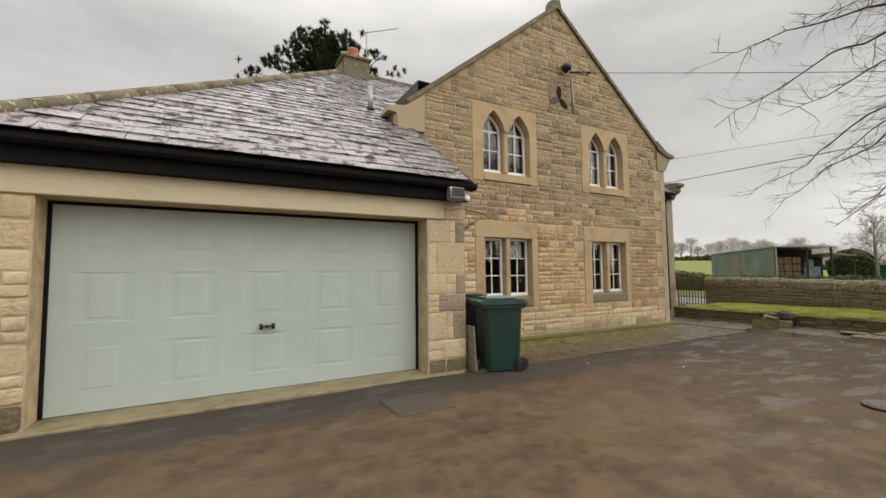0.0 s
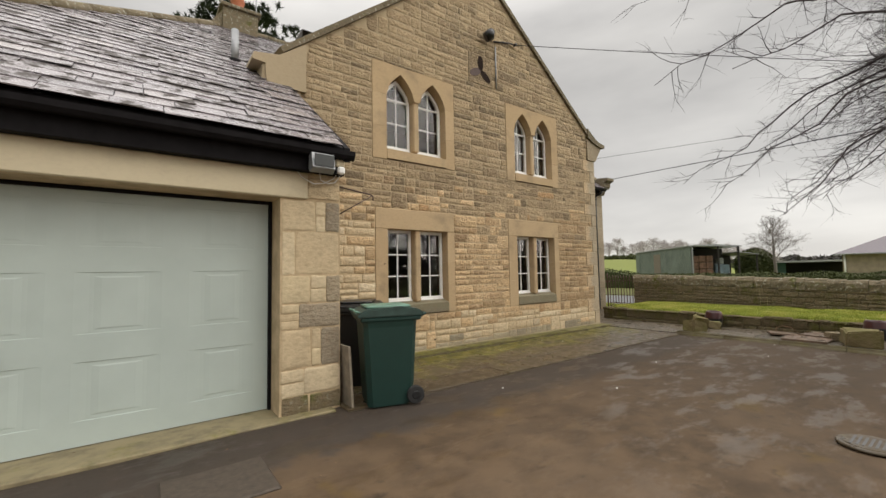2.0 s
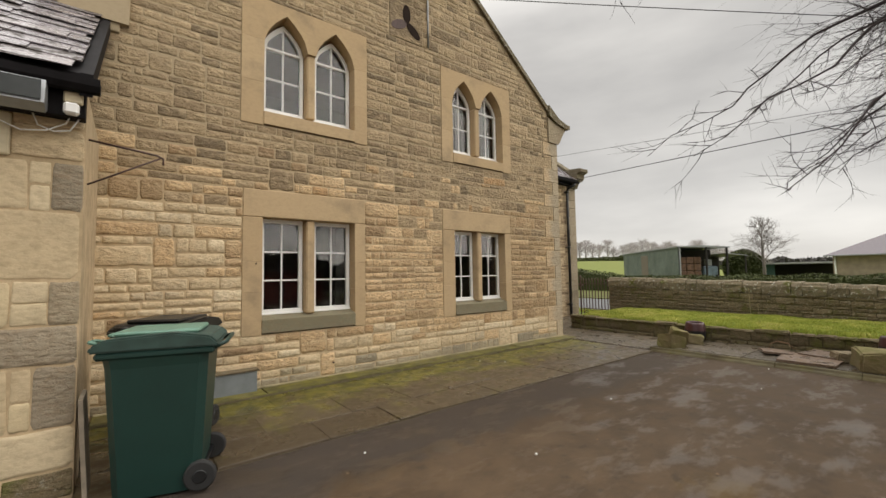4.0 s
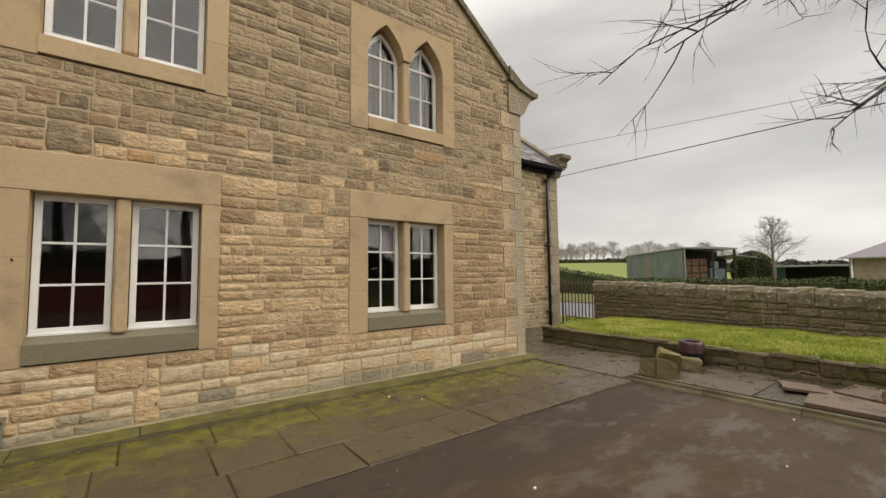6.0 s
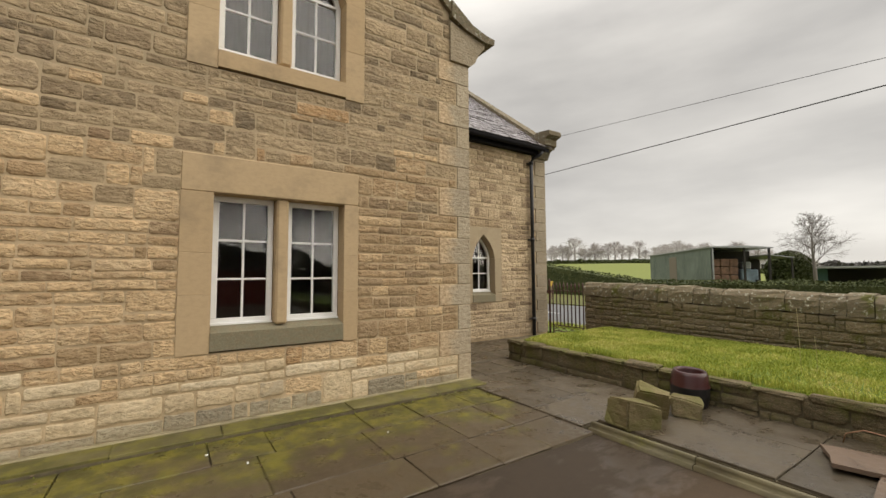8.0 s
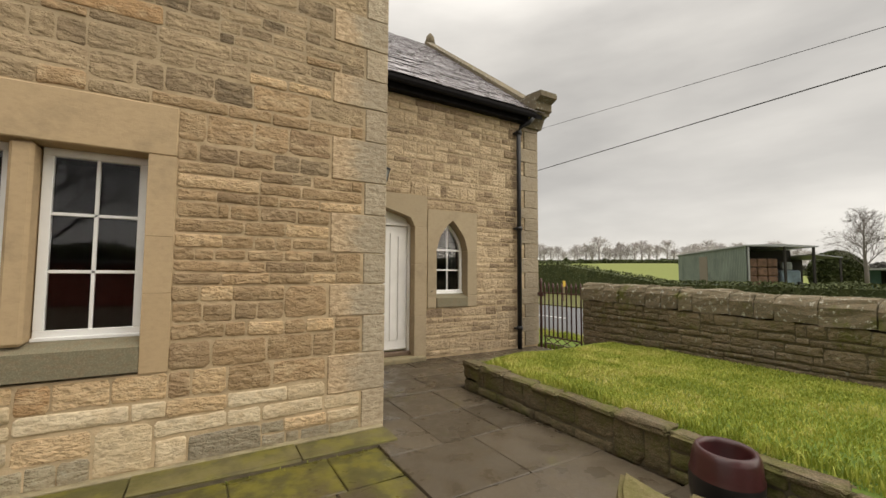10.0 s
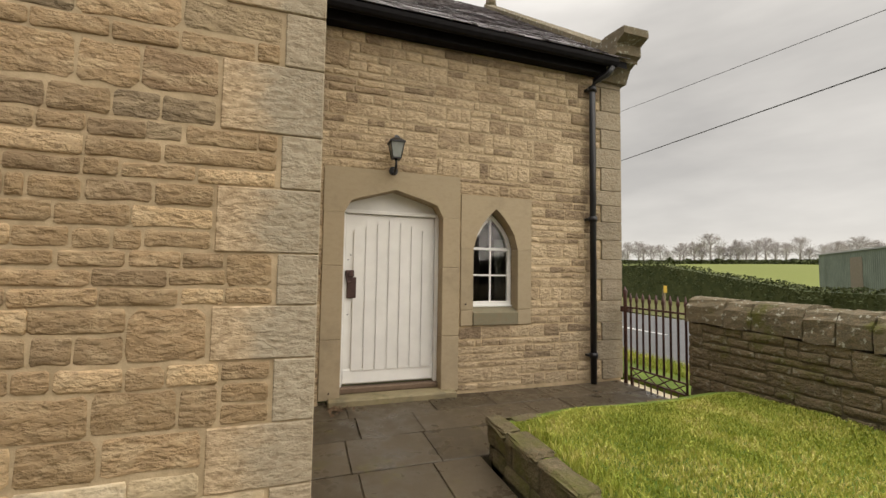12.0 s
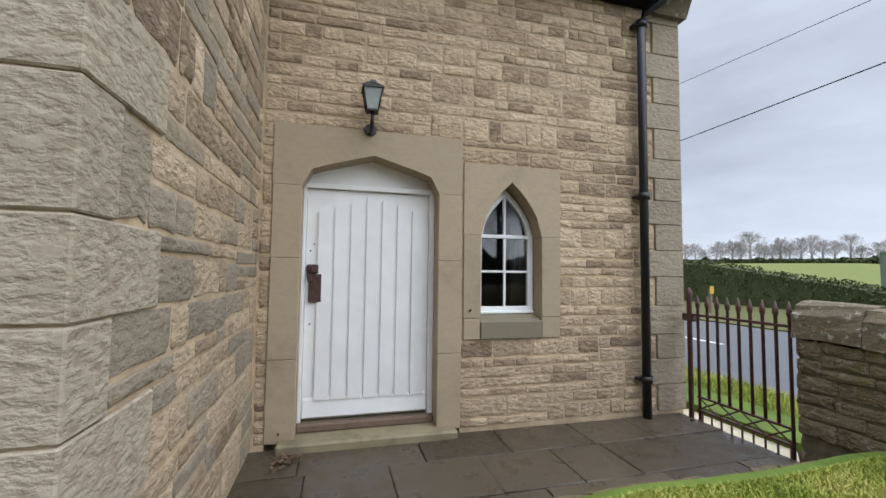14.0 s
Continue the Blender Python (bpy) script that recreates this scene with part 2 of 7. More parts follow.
M_RUST = simple("rusty_brown_iron", (0.06, 0.028, 0.022), 0.6, var=0.4, scale=40, bmp=0.4)
M_GATE = simple("maroon_gate_iron", (0.085, 0.036, 0.03), 0.5, var=0.4, scale=30, bmp=0.3)
# Curtains and room shells are coloured dark, so interior dimness is in the colour
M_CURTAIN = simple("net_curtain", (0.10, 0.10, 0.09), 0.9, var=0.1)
M_ROOM = simple("dim_room_shade", (0.10, 0.09, 0.08), 0.9)
M_REDBRICK = simple("red_brick_far", (0.28, 0.06, 0.04), 0.9, var=0.2)
M_CLAY = simple("orange_clay_pot", (0.45, 0.15, 0.07), 0.7, var=0.15)
M_VENT = simple("vent_opening_shade", (0.022, 0.014, 0.011), 0.85, spec=0.1)
M_GREYMETAL = simple("grey_metal", (0.3, 0.31, 0.32), 0.45, 0.6)
M_WIRE = simple("black_cable", (0.015, 0.015, 0.015), 0.5, bmp=0)
# Distance haze is painted into this bark by a pale colour
M_HAZEBARK = simple("haze_pale_bark", (0.42, 0.385, 0.375), 0.9, bmp=0)
M_BARK = simple("bark", (0.036, 0.026, 0.027), 0.85, var=0.3, scale=20, bmp=0.5)


def slate_mat():
    m, nt, b, pos = base_mat("purple_grey_slate", 0.4, 0, 0.5)
    r = ramp_of(nt, [(0, (0.15, 0.135, 0.145)), (0.4, (0.24, 0.215, 0.225)), (0.75, (0.19, 0.17, 0.185)), (1, (0.30, 0.27, 0.27))])
    nt.links.new(piece_random(nt), r.inputs[0])
    n = noise_of(nt, pos, 5, 6, 0.7)
    patch = ranged(nt, n, 0.495, 0.575)
    c = mixed(nt, patch, r.outputs[0], (0.045, 0.035, 0.03))
    nt.links.new(c, b.inputs["Base Color"])
    nt.links.new(ranged(nt, n, 0.45, 0.62, 0.22, 0.75), b.inputs["Roughness"])
    bump(nt, b, noise_of(nt, pos, 30, 5, 0.6), 0.35, 0.006)
    return m


def tarmac_mat():
    m, nt, b, pos = base_mat("wet_brown_tarmac", 0.6, 0, 0.28)
    big = noise_of(nt, pos, 0.55, 7, 0.6)
    mid = noise_of(nt, pos, 3.2, 7, 0.66)
    fine = noise_of(nt, pos, 150, 3, 0.7)
    c = mixed(nt, ranged(nt, mid, 0.35, 0.66), (0.056, 0.036, 0.020), (0.108, 0.070, 0.039))
    c = mixed(nt, ranged(nt, big, 0.42, 0.64, 0, 0.5), c, (0.125, 0.085, 0.052))
    c = mixed(nt, ranged(nt, noise_of(nt, pos, 1.25, 5, 0.6), 0.60, 0.70, 0, 0.6), c, (0.12, 0.075, 0.02))
    sp = nt.nodes.new("ShaderNodeSeparateXYZ")
    nt.links.new(pos, sp.inputs[0])
    edge = nt.nodes.new("ShaderNodeMath")
    edge.operation = "MULTIPLY_ADD"
    nt.links.new(mid, edge.inputs[0])
    edge.inputs[1].default_value = 1.1
    nt.links.new(sp.outputs["Y"], edge.inputs[2])
    c = mixed(nt, ranged(nt, edge.outputs[0], 4.75, 5.0, 0, 0.8), c, (0.04, 0.034, 0.03))
    wet = noise_of(nt, pos, 1.9, 9, 0.68, (0.7, 1.5, 1))
    here = ranged(nt, sp.outputs["X"], 3.8, 6.0)
    wm = nt.nodes.new("ShaderNodeMath")
    wm.operation = "MULTIPLY"
    nt.links.new(ranged(nt, wet, 0.50, 0.66), wm.inputs[0])
    nt.links.new(here, wm.inputs[1])
    # The wet patches are also mixed slightly paler
    wet_pale = ranged(nt, wm.outputs[0], 0, 1, 0, 0.2)
    c = mixed(nt, ranged(nt, sp.outputs["X"], 3.0, 9.5, 0, 0.6), c, (0.038, 0.024, 0.012))
    c = mixed(nt, ranged(nt, noise_of(nt, pos, 7, 8, 0.72), 0.56, 0.66, 0, 0.6), c, (0.026, 0.018, 0.011))
    c = mixed(nt, wet_pale, c, (0.12, 0.092, 0.066))
    c = mixed(nt, ranged(nt, fine, 0.5, 0.8, 0, 0.35), c, (0.16, 0.115, 0.075))
    nt.links.new(c, b.inputs["Base Color"])
    nt.links.new(ranged(nt, wet, 0.48, 0.60, 0.78, 0.42), b.inputs["Roughness"])
    nt.links.new(ranged(nt, wm.outputs[0], 0.2, 0.9, 0, 0.3), b.inputs["Coat Weight"])
    b.inputs["Coat Roughness"].default_value, b.inputs["Coat IOR"].default_value = 0.14, 1.5
    bump(nt, b, noise_of(nt, pos, 9, 6, 0.6), 0.35, 0.012)
    bump(nt, b, fine, 0.4, 0.003)
    return m


def slab_mat(name, lo, hi, moss, wet=True, edge=None):
    m, nt, b, pos = base_mat(name, 0.7, 0, 0.4)
    r = ramp_of(nt, [(0, lo), (1, hi)])
    nt.links.new(piece_random(nt), r.inputs[0])
    mid = noise_of(nt, pos, 4, 7, 0.65)
    c = mixed(nt, ranged(nt, mid, 0.4, 0.7, 0, 0.5), r.outputs[0], (0.06, 0.048, 0.035))
    mo = noise_of(nt, pos, 2.4, 7, 0.7)
    if edge:
        sp, m1 = nt.nodes.new("ShaderNodeSeparateXYZ"), nt.nodes.new("ShaderNodeMath")
        nt.links.new(pos, sp.inputs[0])
        m1.operation = "ADD"
        nt.links.new(ranged(nt, sp.outputs["Y"], *edge, -0.16, 0.16), m1.inputs[0])
        nt.links.new(mo, m1.inputs[1])
        mo = m1.outputs[0]
    tint = mixed(nt, ranged(nt, noise_of(nt, pos, 5.5, 4, 0.6), 0.42, 0.6), (0.075, 0.07, 0.016), (0.16, 0.145, 0.02))
    c = mixed(nt, ranged(nt, mo, 0.66 - 0.3 * moss, 0.84 - 0.2 * moss, 0, 0.85), c, tint)
    nt.links.new(c, b.inputs["Base Color"])
    if wet:
        nt.links.new(ranged(nt, mid, 0.38, 0.62, 0.65, 0.25), b.inputs["Roughness"])
    bump(nt, b, noise_of(nt, pos, 22, 6, 0.6), 0.35, 0.008)
    return m


def grass_mat(name, a, b_, c_):
    m, nt, b, pos = base_mat(name, 0.75, 0, 0.2)
    n = noise_of(nt, pos, 2.2, 6, 0.65)
    n2 = noise_of(nt, pos, 45, 4, 0.7)
    c = mixed(nt, ranged(nt, n, 0.35, 0.65), a, b_)
    c = mixed(nt, ranged(nt, n2, 0.45, 0.75, 0, 0.6), c, c_)
    nt.links.new(c, b.inputs["Base Color"])
    return m


M_SLATE = slate_mat()
M_TARMAC = tarmac_mat()
M_SLAB = slab_mat("worn_stone_paving", (0.064, 0.049, 0.030), (0.105, 0.082, 0.053), 0.3)
M_MOSSLAB = slab_mat("mossy_stone_paving", (0.068, 0.048, 0.026), (0.10, 0.074, 0.042), 0.92, edge=(5.3, 6.9))
M_LEDGE = slab_mat("very_mossy_ledge", (0.13, 0.11, 0.045), (0.18, 0.155, 0.06), 1.15, False)
M_KERB = slab_mat("olive_kerb_stone", (0.13, 0.11, 0.06), (0.17, 0.145, 0.08), 0.5, False)
M_CONCRETE = slab_mat("mossy_concrete_kerb", (0.27, 0.225, 0.13), (0.32, 0.27, 0.16), 0.45, False)
M_REDSLAB = slab_mat("red_sandstone_slab", (0.12, 0.080, 0.054), (0.16, 0.108, 0.072), 0.1)
M_GRASS = grass_mat("lawn_grass", (0.07, 0.12, 0.014), (0.13, 0.19, 0.026), (0.22, 0.21, 0.05))
M_FIELD = grass_mat("far_field", (0.135, 0.165, 0.032), (0.17, 0.19, 0.045), (0.19, 0.20, 0.06))
M_HEDGE = grass_mat("hedge_leaf", (0.045, 0.06, 0.022), (0.08, 0.095, 0.036), (0.13, 0.12, 0.06))
M_ROAD = simple("road_asphalt", (0.10, 0.10, 0.105), 0.45, var=0.12, scale=2, bmp=0.3)


def glass_mat():
    m, nt, b, pos = base_mat("window_glass", 0.02, 0, 0.6)
    b.inputs["Base Color"].default_value = (1, 1, 1, 1)
    b.inputs["Transmission Weight"].default_value = 1.0
    b.inputs["IOR"].default_value = 1.45
    bump(nt, b, noise_of(nt, pos, 3, 2), 0.04, 0.01)
    return m


M_GLASS = glass_mat()


# ---- building helpers ----
def mesh_of(name, bm, mat):
    me = bpy.data.meshes.new(name)
    bm.to_mesh(me)
    bm.free()
    if mat:
        me.materials.append(mat)
    return me


def world_of(o):
    return (world_of(o.parent) @ o.matrix_parent_inverse if o.parent else Matrix()) @ o.matrix_basis


def part(name, bm, mat, parent, label="", kind=""):
    ob = new(name, bm if isinstance(bm, bpy.types.Mesh) else mesh_of(name, bm, mat))
    ob.parent = parent
    ob.matrix_parent_inverse = world_of(parent).inverted()
    return tagged(ob, label, kind=kind)


def thing(name, label, category, group="", kind="", at=(0, 0, 0)):
    ob = new(name)
    ob.location = at
    ob.empty_display_size = 0.2
    return tagged(ob, label, category, group, kind)


def box(bm, x0, x1, y0, y1, z0, z1, bev=0.0):
    r = bmesh.ops.create_cube(bm, size=1)
    for v in r["verts"]:
        v.co = Vector(((x0 + x1) / 2 + v.co.x * (x1 - x0), (y0 + y1) / 2 + v.co.y * (y1 - y0), (z0 + z1) / 2 + v.co.z * (z1 - z0)))
    if bev:
        es = {e for v in r["verts"] for e in v.link_edges}
        bmesh.ops.bevel(bm, geom=list(es), offset=bev, segments=1, affect="EDGES")
    return bm


def boxed(x0, x1, y0, y1, z0, z1, bev=0.004):
    return box(bmesh.new(), x0, x1, y0, y1, z0, z1, bev)


def tube(bm, pts, radii, sides=8, caps=True):
    """A tube through points with a radius at each."""
    pts = [Vector(p) for p in pts]
    if isinstance(radii, (int, float)):
        radii = [radii] * len(pts)
    rings = []
    ref = Vector((0, 0, 1))
    for i, p in enumerate(pts):
        d = (pts[min(i + 1, len(pts) - 1)] - pts[max(i - 1, 0)]).normalized()
        a = d.cross(ref if abs(d.z) < 0.95 else Vector((1, 0, 0))).normalized()
        b = d.cross(a)
        rings.append([bm.verts.new(p + radii[i] * (math.cos(k * math.tau / sides) * a + math.sin(k * math.tau / sides) * b)) for k in range(sides)])
    for r0, r1 in zip(rings, rings[1:]):
        for k in range(sides):
            f = bm.faces.new((r0[k], r0[(k + 1) % sides], r1[(k + 1) % sides], r1[k]))
            f.smooth = True
    if caps:
        bm.faces.new(rings[0][::-1])
        bm.faces.new(rings[-1])
    return bm


def prism(bm, poly, axis, a, b):
    """A polygon of (u, v) pairs, drawn out along an axis from a to b."""
    def at(u, v, w):
        return {"x": (w, u, v), "y": (u, w, v), "z": (u, v, w)}[axis]
    lo, hi = [bm.verts.new(at(u, v, a)) for u, v in poly], [bm.verts.new(at(u, v, b)) for u, v in poly]
    n = len(poly)
    bm.faces.new(lo)
    bm.faces.new(hi[::-1])
    for i in range(n):
        bm.faces.new((lo[i], hi[i], hi[(i + 1) % n], lo[(i + 1) % n]))
    bmesh.ops.recalc_face_normals(bm, faces=bm.faces[:])
    return bm


def clip(poly, a, b, c):
    """Keeps the side of a polygon where a*u + b*v <= c."""
    out = []
    for (p, q) in zip(poly, poly[1:] + poly[:1]):
        dp, dq = a * p[0] + b * p[1] - c, a * q[0] + b * q[1] - c
        if dp <= 0:
            out.append(p)
        if dp * dq < 0:
            t = dp / (dp - dq)
            out.append((p[0] + t * (q[0] - p[0]), p[1] + t * (q[1] - p[1])))
    return out


def holed_wall(u0, u1, v0, v1, d0, d1, holes, cuts=()):
    """A wall in (u, depth, v) with rectangular holes, its top cut by half planes; d0 is its outer face."""
    bm = bmesh.new()
    us = sorted({u0, u1, *[h[0] for h in holes], *[h[1] for h in holes]})
    vs = sorted({v0, v1, *[h[2] for h in holes], *[h[3] for h in holes]})
    for ua, ub in zip(us, us[1:]):
        for va, vb in zip(vs, vs[1:]):
            cu, cv = (ua + ub) / 2, (va + vb) / 2
            if any(h[0] < cu < h[1] and h[2] < cv < h[3] for h in holes):
                continue
            poly = [(ua, va), (ub, va), (ub, vb), (ua, vb)]
            for c in cuts:
                poly = clip(poly, *c)
            if len(poly) > 2:
                for d, o in ((d0, 1), (d1, -1)):
                    bm.faces.new([bm.verts.new((u, d, v)) for u, v in poly][::o])
    rim = [(u0, v0), (u1, v0), (u1, v1), (u0, v1)]
    for c in cuts:
        rim = clip(rim, *c)
    loops = [rim] + [[(h[0], h[2]), (h[0], h[3]), (h[1], h[3]), (h[1], h[2])] for h in holes]
    for loop in loops:
        for p, q in zip(loop, loop[1:] + loop[:1]):
            bm.faces.new([bm.verts.new(c) for c in ((p[0], d1, p[1]), (q[0], d1, q[1]), (q[0], d0, q[1]), (p[0], d0, p[1]))])
    bmesh.ops.remove_doubles(bm, verts=bm.verts[:], dist=0.0005)
    bmesh.ops.recalc_face_normals(bm, faces=bm.faces[:])
    return bm


# ---- stones ----
rnd = random.Random(7)


def stone_shape(aspect, rough, r):
    """A unit stone face: corner points and faces; x and z from -0.5 to 0.5, proud towards -y by 1."""
    asp = max(aspect, 1)
    ring = []
    for sx, sz in ((-1, -1), (1, -1), (1, 1), (-1, 1)):
        cx, cz = r.uniform(0.04, 0.04 + 0.13 * rough) / asp, r.uniform(0.05, 0.07 + 0.12 * rough)
        ring.append((sx, sz, cx, cz, r.uniform(0, 0.05 * rough)))
    (_, _, ax, az, a0), (_, _, bx, bz, b0), (_, _, cx, cz, c0), (_, _, dx, dz, d0) = ring
    jz = 0.045 * rough
    pts = [(-0.5 + ax, -0.5 + a0), (-0.17, -0.5 + r.uniform(0, 2 * jz)), (0.17, -0.5 + r.uniform(0, 2 * jz)), (0.5 - bx, -0.5 + b0), (0.5, -0.5 + bz + b0), (0.5 - r.uniform(0, 0.03) / asp, 0.5 - cz - c0),
           (0.5 - cx, 0.5 - c0), (0.17, 0.5 - r.uniform(0, 2 * jz)), (-0.17, 0.5 - r.uniform(0, 2 * jz)), (-0.5 + dx, 0.5 - d0), (-0.5 + r.uniform(0, 0.03) / asp, 0.5 - dz - d0), (-0.5, -0.5 + az + a0)]
    vs = [(x, 0.3, z) for x, z in pts] + [(x, -0.30 + r.uniform(-0.15, 0.15) * rough, z) for x, z in pts]
    ix, iz = 1 - 0.15 / asp, 1 - 0.18
    vs += [(x * ix, -0.82 + r.uniform(-0.28, 0.28) * rough, z * iz) for x, z in pts]
    vs += [(-0.2, -1 + r.uniform(-0.35, 0.25) * rough, r.uniform(-0.1, 0.1)), (0.2, -1 + r.uniform(-0.35, 0.25) * rough, r.uniform(-0.1, 0.1))]
    fs = []
    for lev in (0, 12):
        for k in range(12):
            fs.append((lev + k, lev + (k + 1) % 12, lev + 12 + (k + 1) % 12, lev + 12 + k))
    left, right = [8, 9, 10, 11, 0, 1], [2, 3, 4, 5, 6, 7]
    for chain, c in ((left, 36), (right, 37)):
        for k, l in zip(chain, chain[1:]):
            fs.append((24 + k, 24 + l, c))
    fs += [(24 + 1, 24 + 2, 37, 36), (24 + 7, 24 + 8, 36, 37)]
    return vs, fs


def smoothed(me):
    me.polygons.foreach_set("use_smooth", [True] * len(me.polygons))
    return me


STONE_POOL = {}


def pool_mesh(aspect, mat, rough):
    k = (0 if aspect < 1.6 else 1 if aspect < 2.8 else 2, rnd.randrange(14), mat.name, rough)
    if k not in STONE_POOL:
        vs, fs = stone_shape((1.2, 2.2, 3.5)[k[0]], rough, rnd)
        me = bpy.data.meshes.new("stone")
        me.from_pydata(vs, [], fs)
        me.materials.append(mat)
        STONE_POOL[k] = smoothed(me)
    return STONE_POOL[k]


def courses(v0, v1, lo, hi, snaps, r):
    """Heights of the courses, with beds forced at the snaps."""
    vs = [v0]
    for s in [*sorted(s for s in snaps if v0 < s < v1), v1]:
        n = max(1, round((s - vs[-1]) / r.uniform(lo * 0.6 + hi * 0.4, lo * 0.4 + hi * 0.6)))
        w = [r.uniform(lo, hi) for _ in range(n)]
        b = vs[-1]
        for i, x in enumerate(w):
            vs.append(b + (s - b) * sum(w[:i + 1]) / sum(w))
    return vs


def layout(vs, u0, u1, holes, wlo, whi, r, limit=None):
    """Stones as (u0, u1, v0, v1), course by course, between the holes."""
    out = []
    for va, vb in zip(vs, vs[1:]):
        a, b = (u0, u1) if limit is None else limit(va, vb)
        spans = [(max(a, u0), min(b, u1))]
        for h in holes:
            if h[2] < vb - 0.01 and h[3] > va + 0.01:
                spans = [s for x, y in spans for s in ((x, min(y, h[0])), (max(x, h[1]), y)) if s[1] - s[0] > 0.03]
        for x, y in spans:
            if y - x < 0.04:
                continue
            n = max(1, round((y - x) / r.uniform(wlo, whi)))
            w = [r.uniform(0.5, 1.5) for _ in range(n)]
            t = sum(w)
            c = x
            for k in w:
                d = c + (y - x) * k / t
                if vb - va > 0.17 and d - c > 0.12 and r.random() < 0.3:
                    m = va + (vb - va) * r.uniform(0.4, 0.6)
                    out += [(c, d, va, m), (c, d, m, vb)]
                else:
                    out.append((c, d, va, vb))
                c = d
    return out


def rubble(vs, u0, u1, holes, wlo, whi, r, limit=None):
    """Stones brought to level only at each band: single tall stones, and runs of two or three thinner ones."""
    out = []
    for va, vb in zip(vs, vs[1:]):
        a, b = (u0, u1) if limit is None else limit(va, vb)
        spans = [(max(a, u0), min(b, u1))]
        for h in holes:
            if h[2] < vb - 0.01 and h[3] > va + 0.01:
                spans = [s for x, y in spans for s in ((x, min(y, h[0])), (max(x, h[1]), y)) if s[1] - s[0] > 0.03]
        for x, y in spans:
            while y - x > 0.04:
                kind = r.random()
                w = r.uniform(wlo, whi) if kind < 0.16 else r.uniform(0.45, 1.5)
                e = y if y - x - w < 0.16 else x + w
                cuts = [va, vb]
                if kind >= 0.16:
                    f = r.choice((r.uniform(0.26, 0.42), r.uniform(0.58, 0.74), r.uniform(0.42, 0.58)))
                    cuts = [va, va + (vb - va) * f, vb]
                    if kind > 0.8 and vb - va > 0.25:
                        cuts = [va, va + (vb - va) * r.uniform(0.28, 0.36), va + (vb - va) * r.uniform(0.6, 0.7), vb]
                for p, q in zip(cuts, cuts[1:]):
                    n = max(1, round((e - x) / r.uniform(wlo, whi))) if len(cuts) > 2 else 1
                    t = [r.uniform(0.4, 1.9) for _ in range(n)]
                    c = x
                    for k in t:
                        d = c + (e - x) * k / sum(t)
                        out.append((c, d, p, q))
                        c = d
                x = e
    return out


LATE = []
FLUSH = (M_WEATHERED,)  # stones whose joints are pointed nearly flush


def stones(parent, rects, m, depth, joint, mat_of, near, rough=1.0, name="stone", limit=300):
    """Lays stones on a wall whose frame m takes (u, -out, v) to the world. The nearest are parts, the others one mesh."""
    order = sorted(rects, key=lambda q: (near[0] - (q[0] + q[1]) / 2) ** 2 + (near[1] - (q[2] + q[3]) / 2) ** 2)
    rest = {}
    for i, (a, b, c, d) in enumerate(order):
        w, h = max(0.02, b - a - joint * rnd.uniform(0.4, 2.0)), max(0.02, d - c - joint * rnd.uniform(0.4, 1.8))
        mat = mat_of((a + b) / 2, (c + d) / 2)
        dep = depth * rnd.uniform(0.6, 1.25) * (0.5 if mat in FLUSH else 1)
        loc = m @ Matrix.Translation(((a + b) / 2, 0, (c + d) / 2)) @ pose(rnd.uniform(-0.004, 0.004), 0, rnd.uniform(-0.004, 0.004), 0, rnd.uniform(-1.3, 1.3) * rough)
        if i < limit:
            LATE.append((name, pool_mesh(w / h, mat, rough), loc @ Matrix.Diagonal((w, dep, h, 1)), parent))
        else:
            vs, fs = stone_shape(w / h, rough, rnd)
            rest.setdefault(mat.name, (mat, [], []))
            _, V, F = rest[mat.name]
            k = len(V)
            V += [tuple(loc @ Vector((x * w, y * dep, z * h))) for x, y, z in vs]
            F += [tuple(k + q for q in f) for f in fs]
    for mat, V, F in rest.values():
        me = bpy.data.meshes.new("walling")
        me.from_pydata(V, [], F)
        me.materials.append(mat)
        ob = new("walling", smoothed(me))
        ob.parent = parent
        tagged(ob, kind="stuff")


def structure(name, bm, mat, label, m=None):
    ob = new(name, mesh_of(name, bm, mat))
    if m:
        ob.data.transform(m)
    return tagged(ob, label, name.split("_")[0], kind="structure")


# ---- ground ----
def ground_height(x, y):
    """Flat by the house, a low hill of fields to the north-east, falling away to the east."""
    d = math.hypot(x - 6, y - 3)
    az = math.degrees(math.atan2(x - 6, y - 3))
    rise = min(1, max(0, (d - 60) / 110))
    rise = rise * rise * (3 - 2 * rise)
    side = min(1, max(0, (76 - az) / 14)) if az > 0 else 1
    far = 1 + max(0, (d - 170)) / 600
    return -0.12 + 5.6 * rise * side * min(far, 1.6)


bm = bmesh.new()
ticks = [-1500, -900, -500, -300, -200, -120, -80, -50, -30, -15, 0, 15, 30, 45, 60, 75, 90, 105, 120, 135, 150, 165, 180, 200, 230, 270, 330, 420, 600, 900, 1500]
grid = [[bm.verts.new((x, y, ground_height(x, y))) for x in ticks] for y in ticks]
for r0, r1 in zip(grid, grid[1:]):
    for k in range(len(ticks) - 1):
        bm.faces.new((r0[k], r0[k + 1], r1[k + 1], r1[k])).smooth = True
ground = structure("ground", bm, M_FIELD, "green winter fields rising to a low hill")

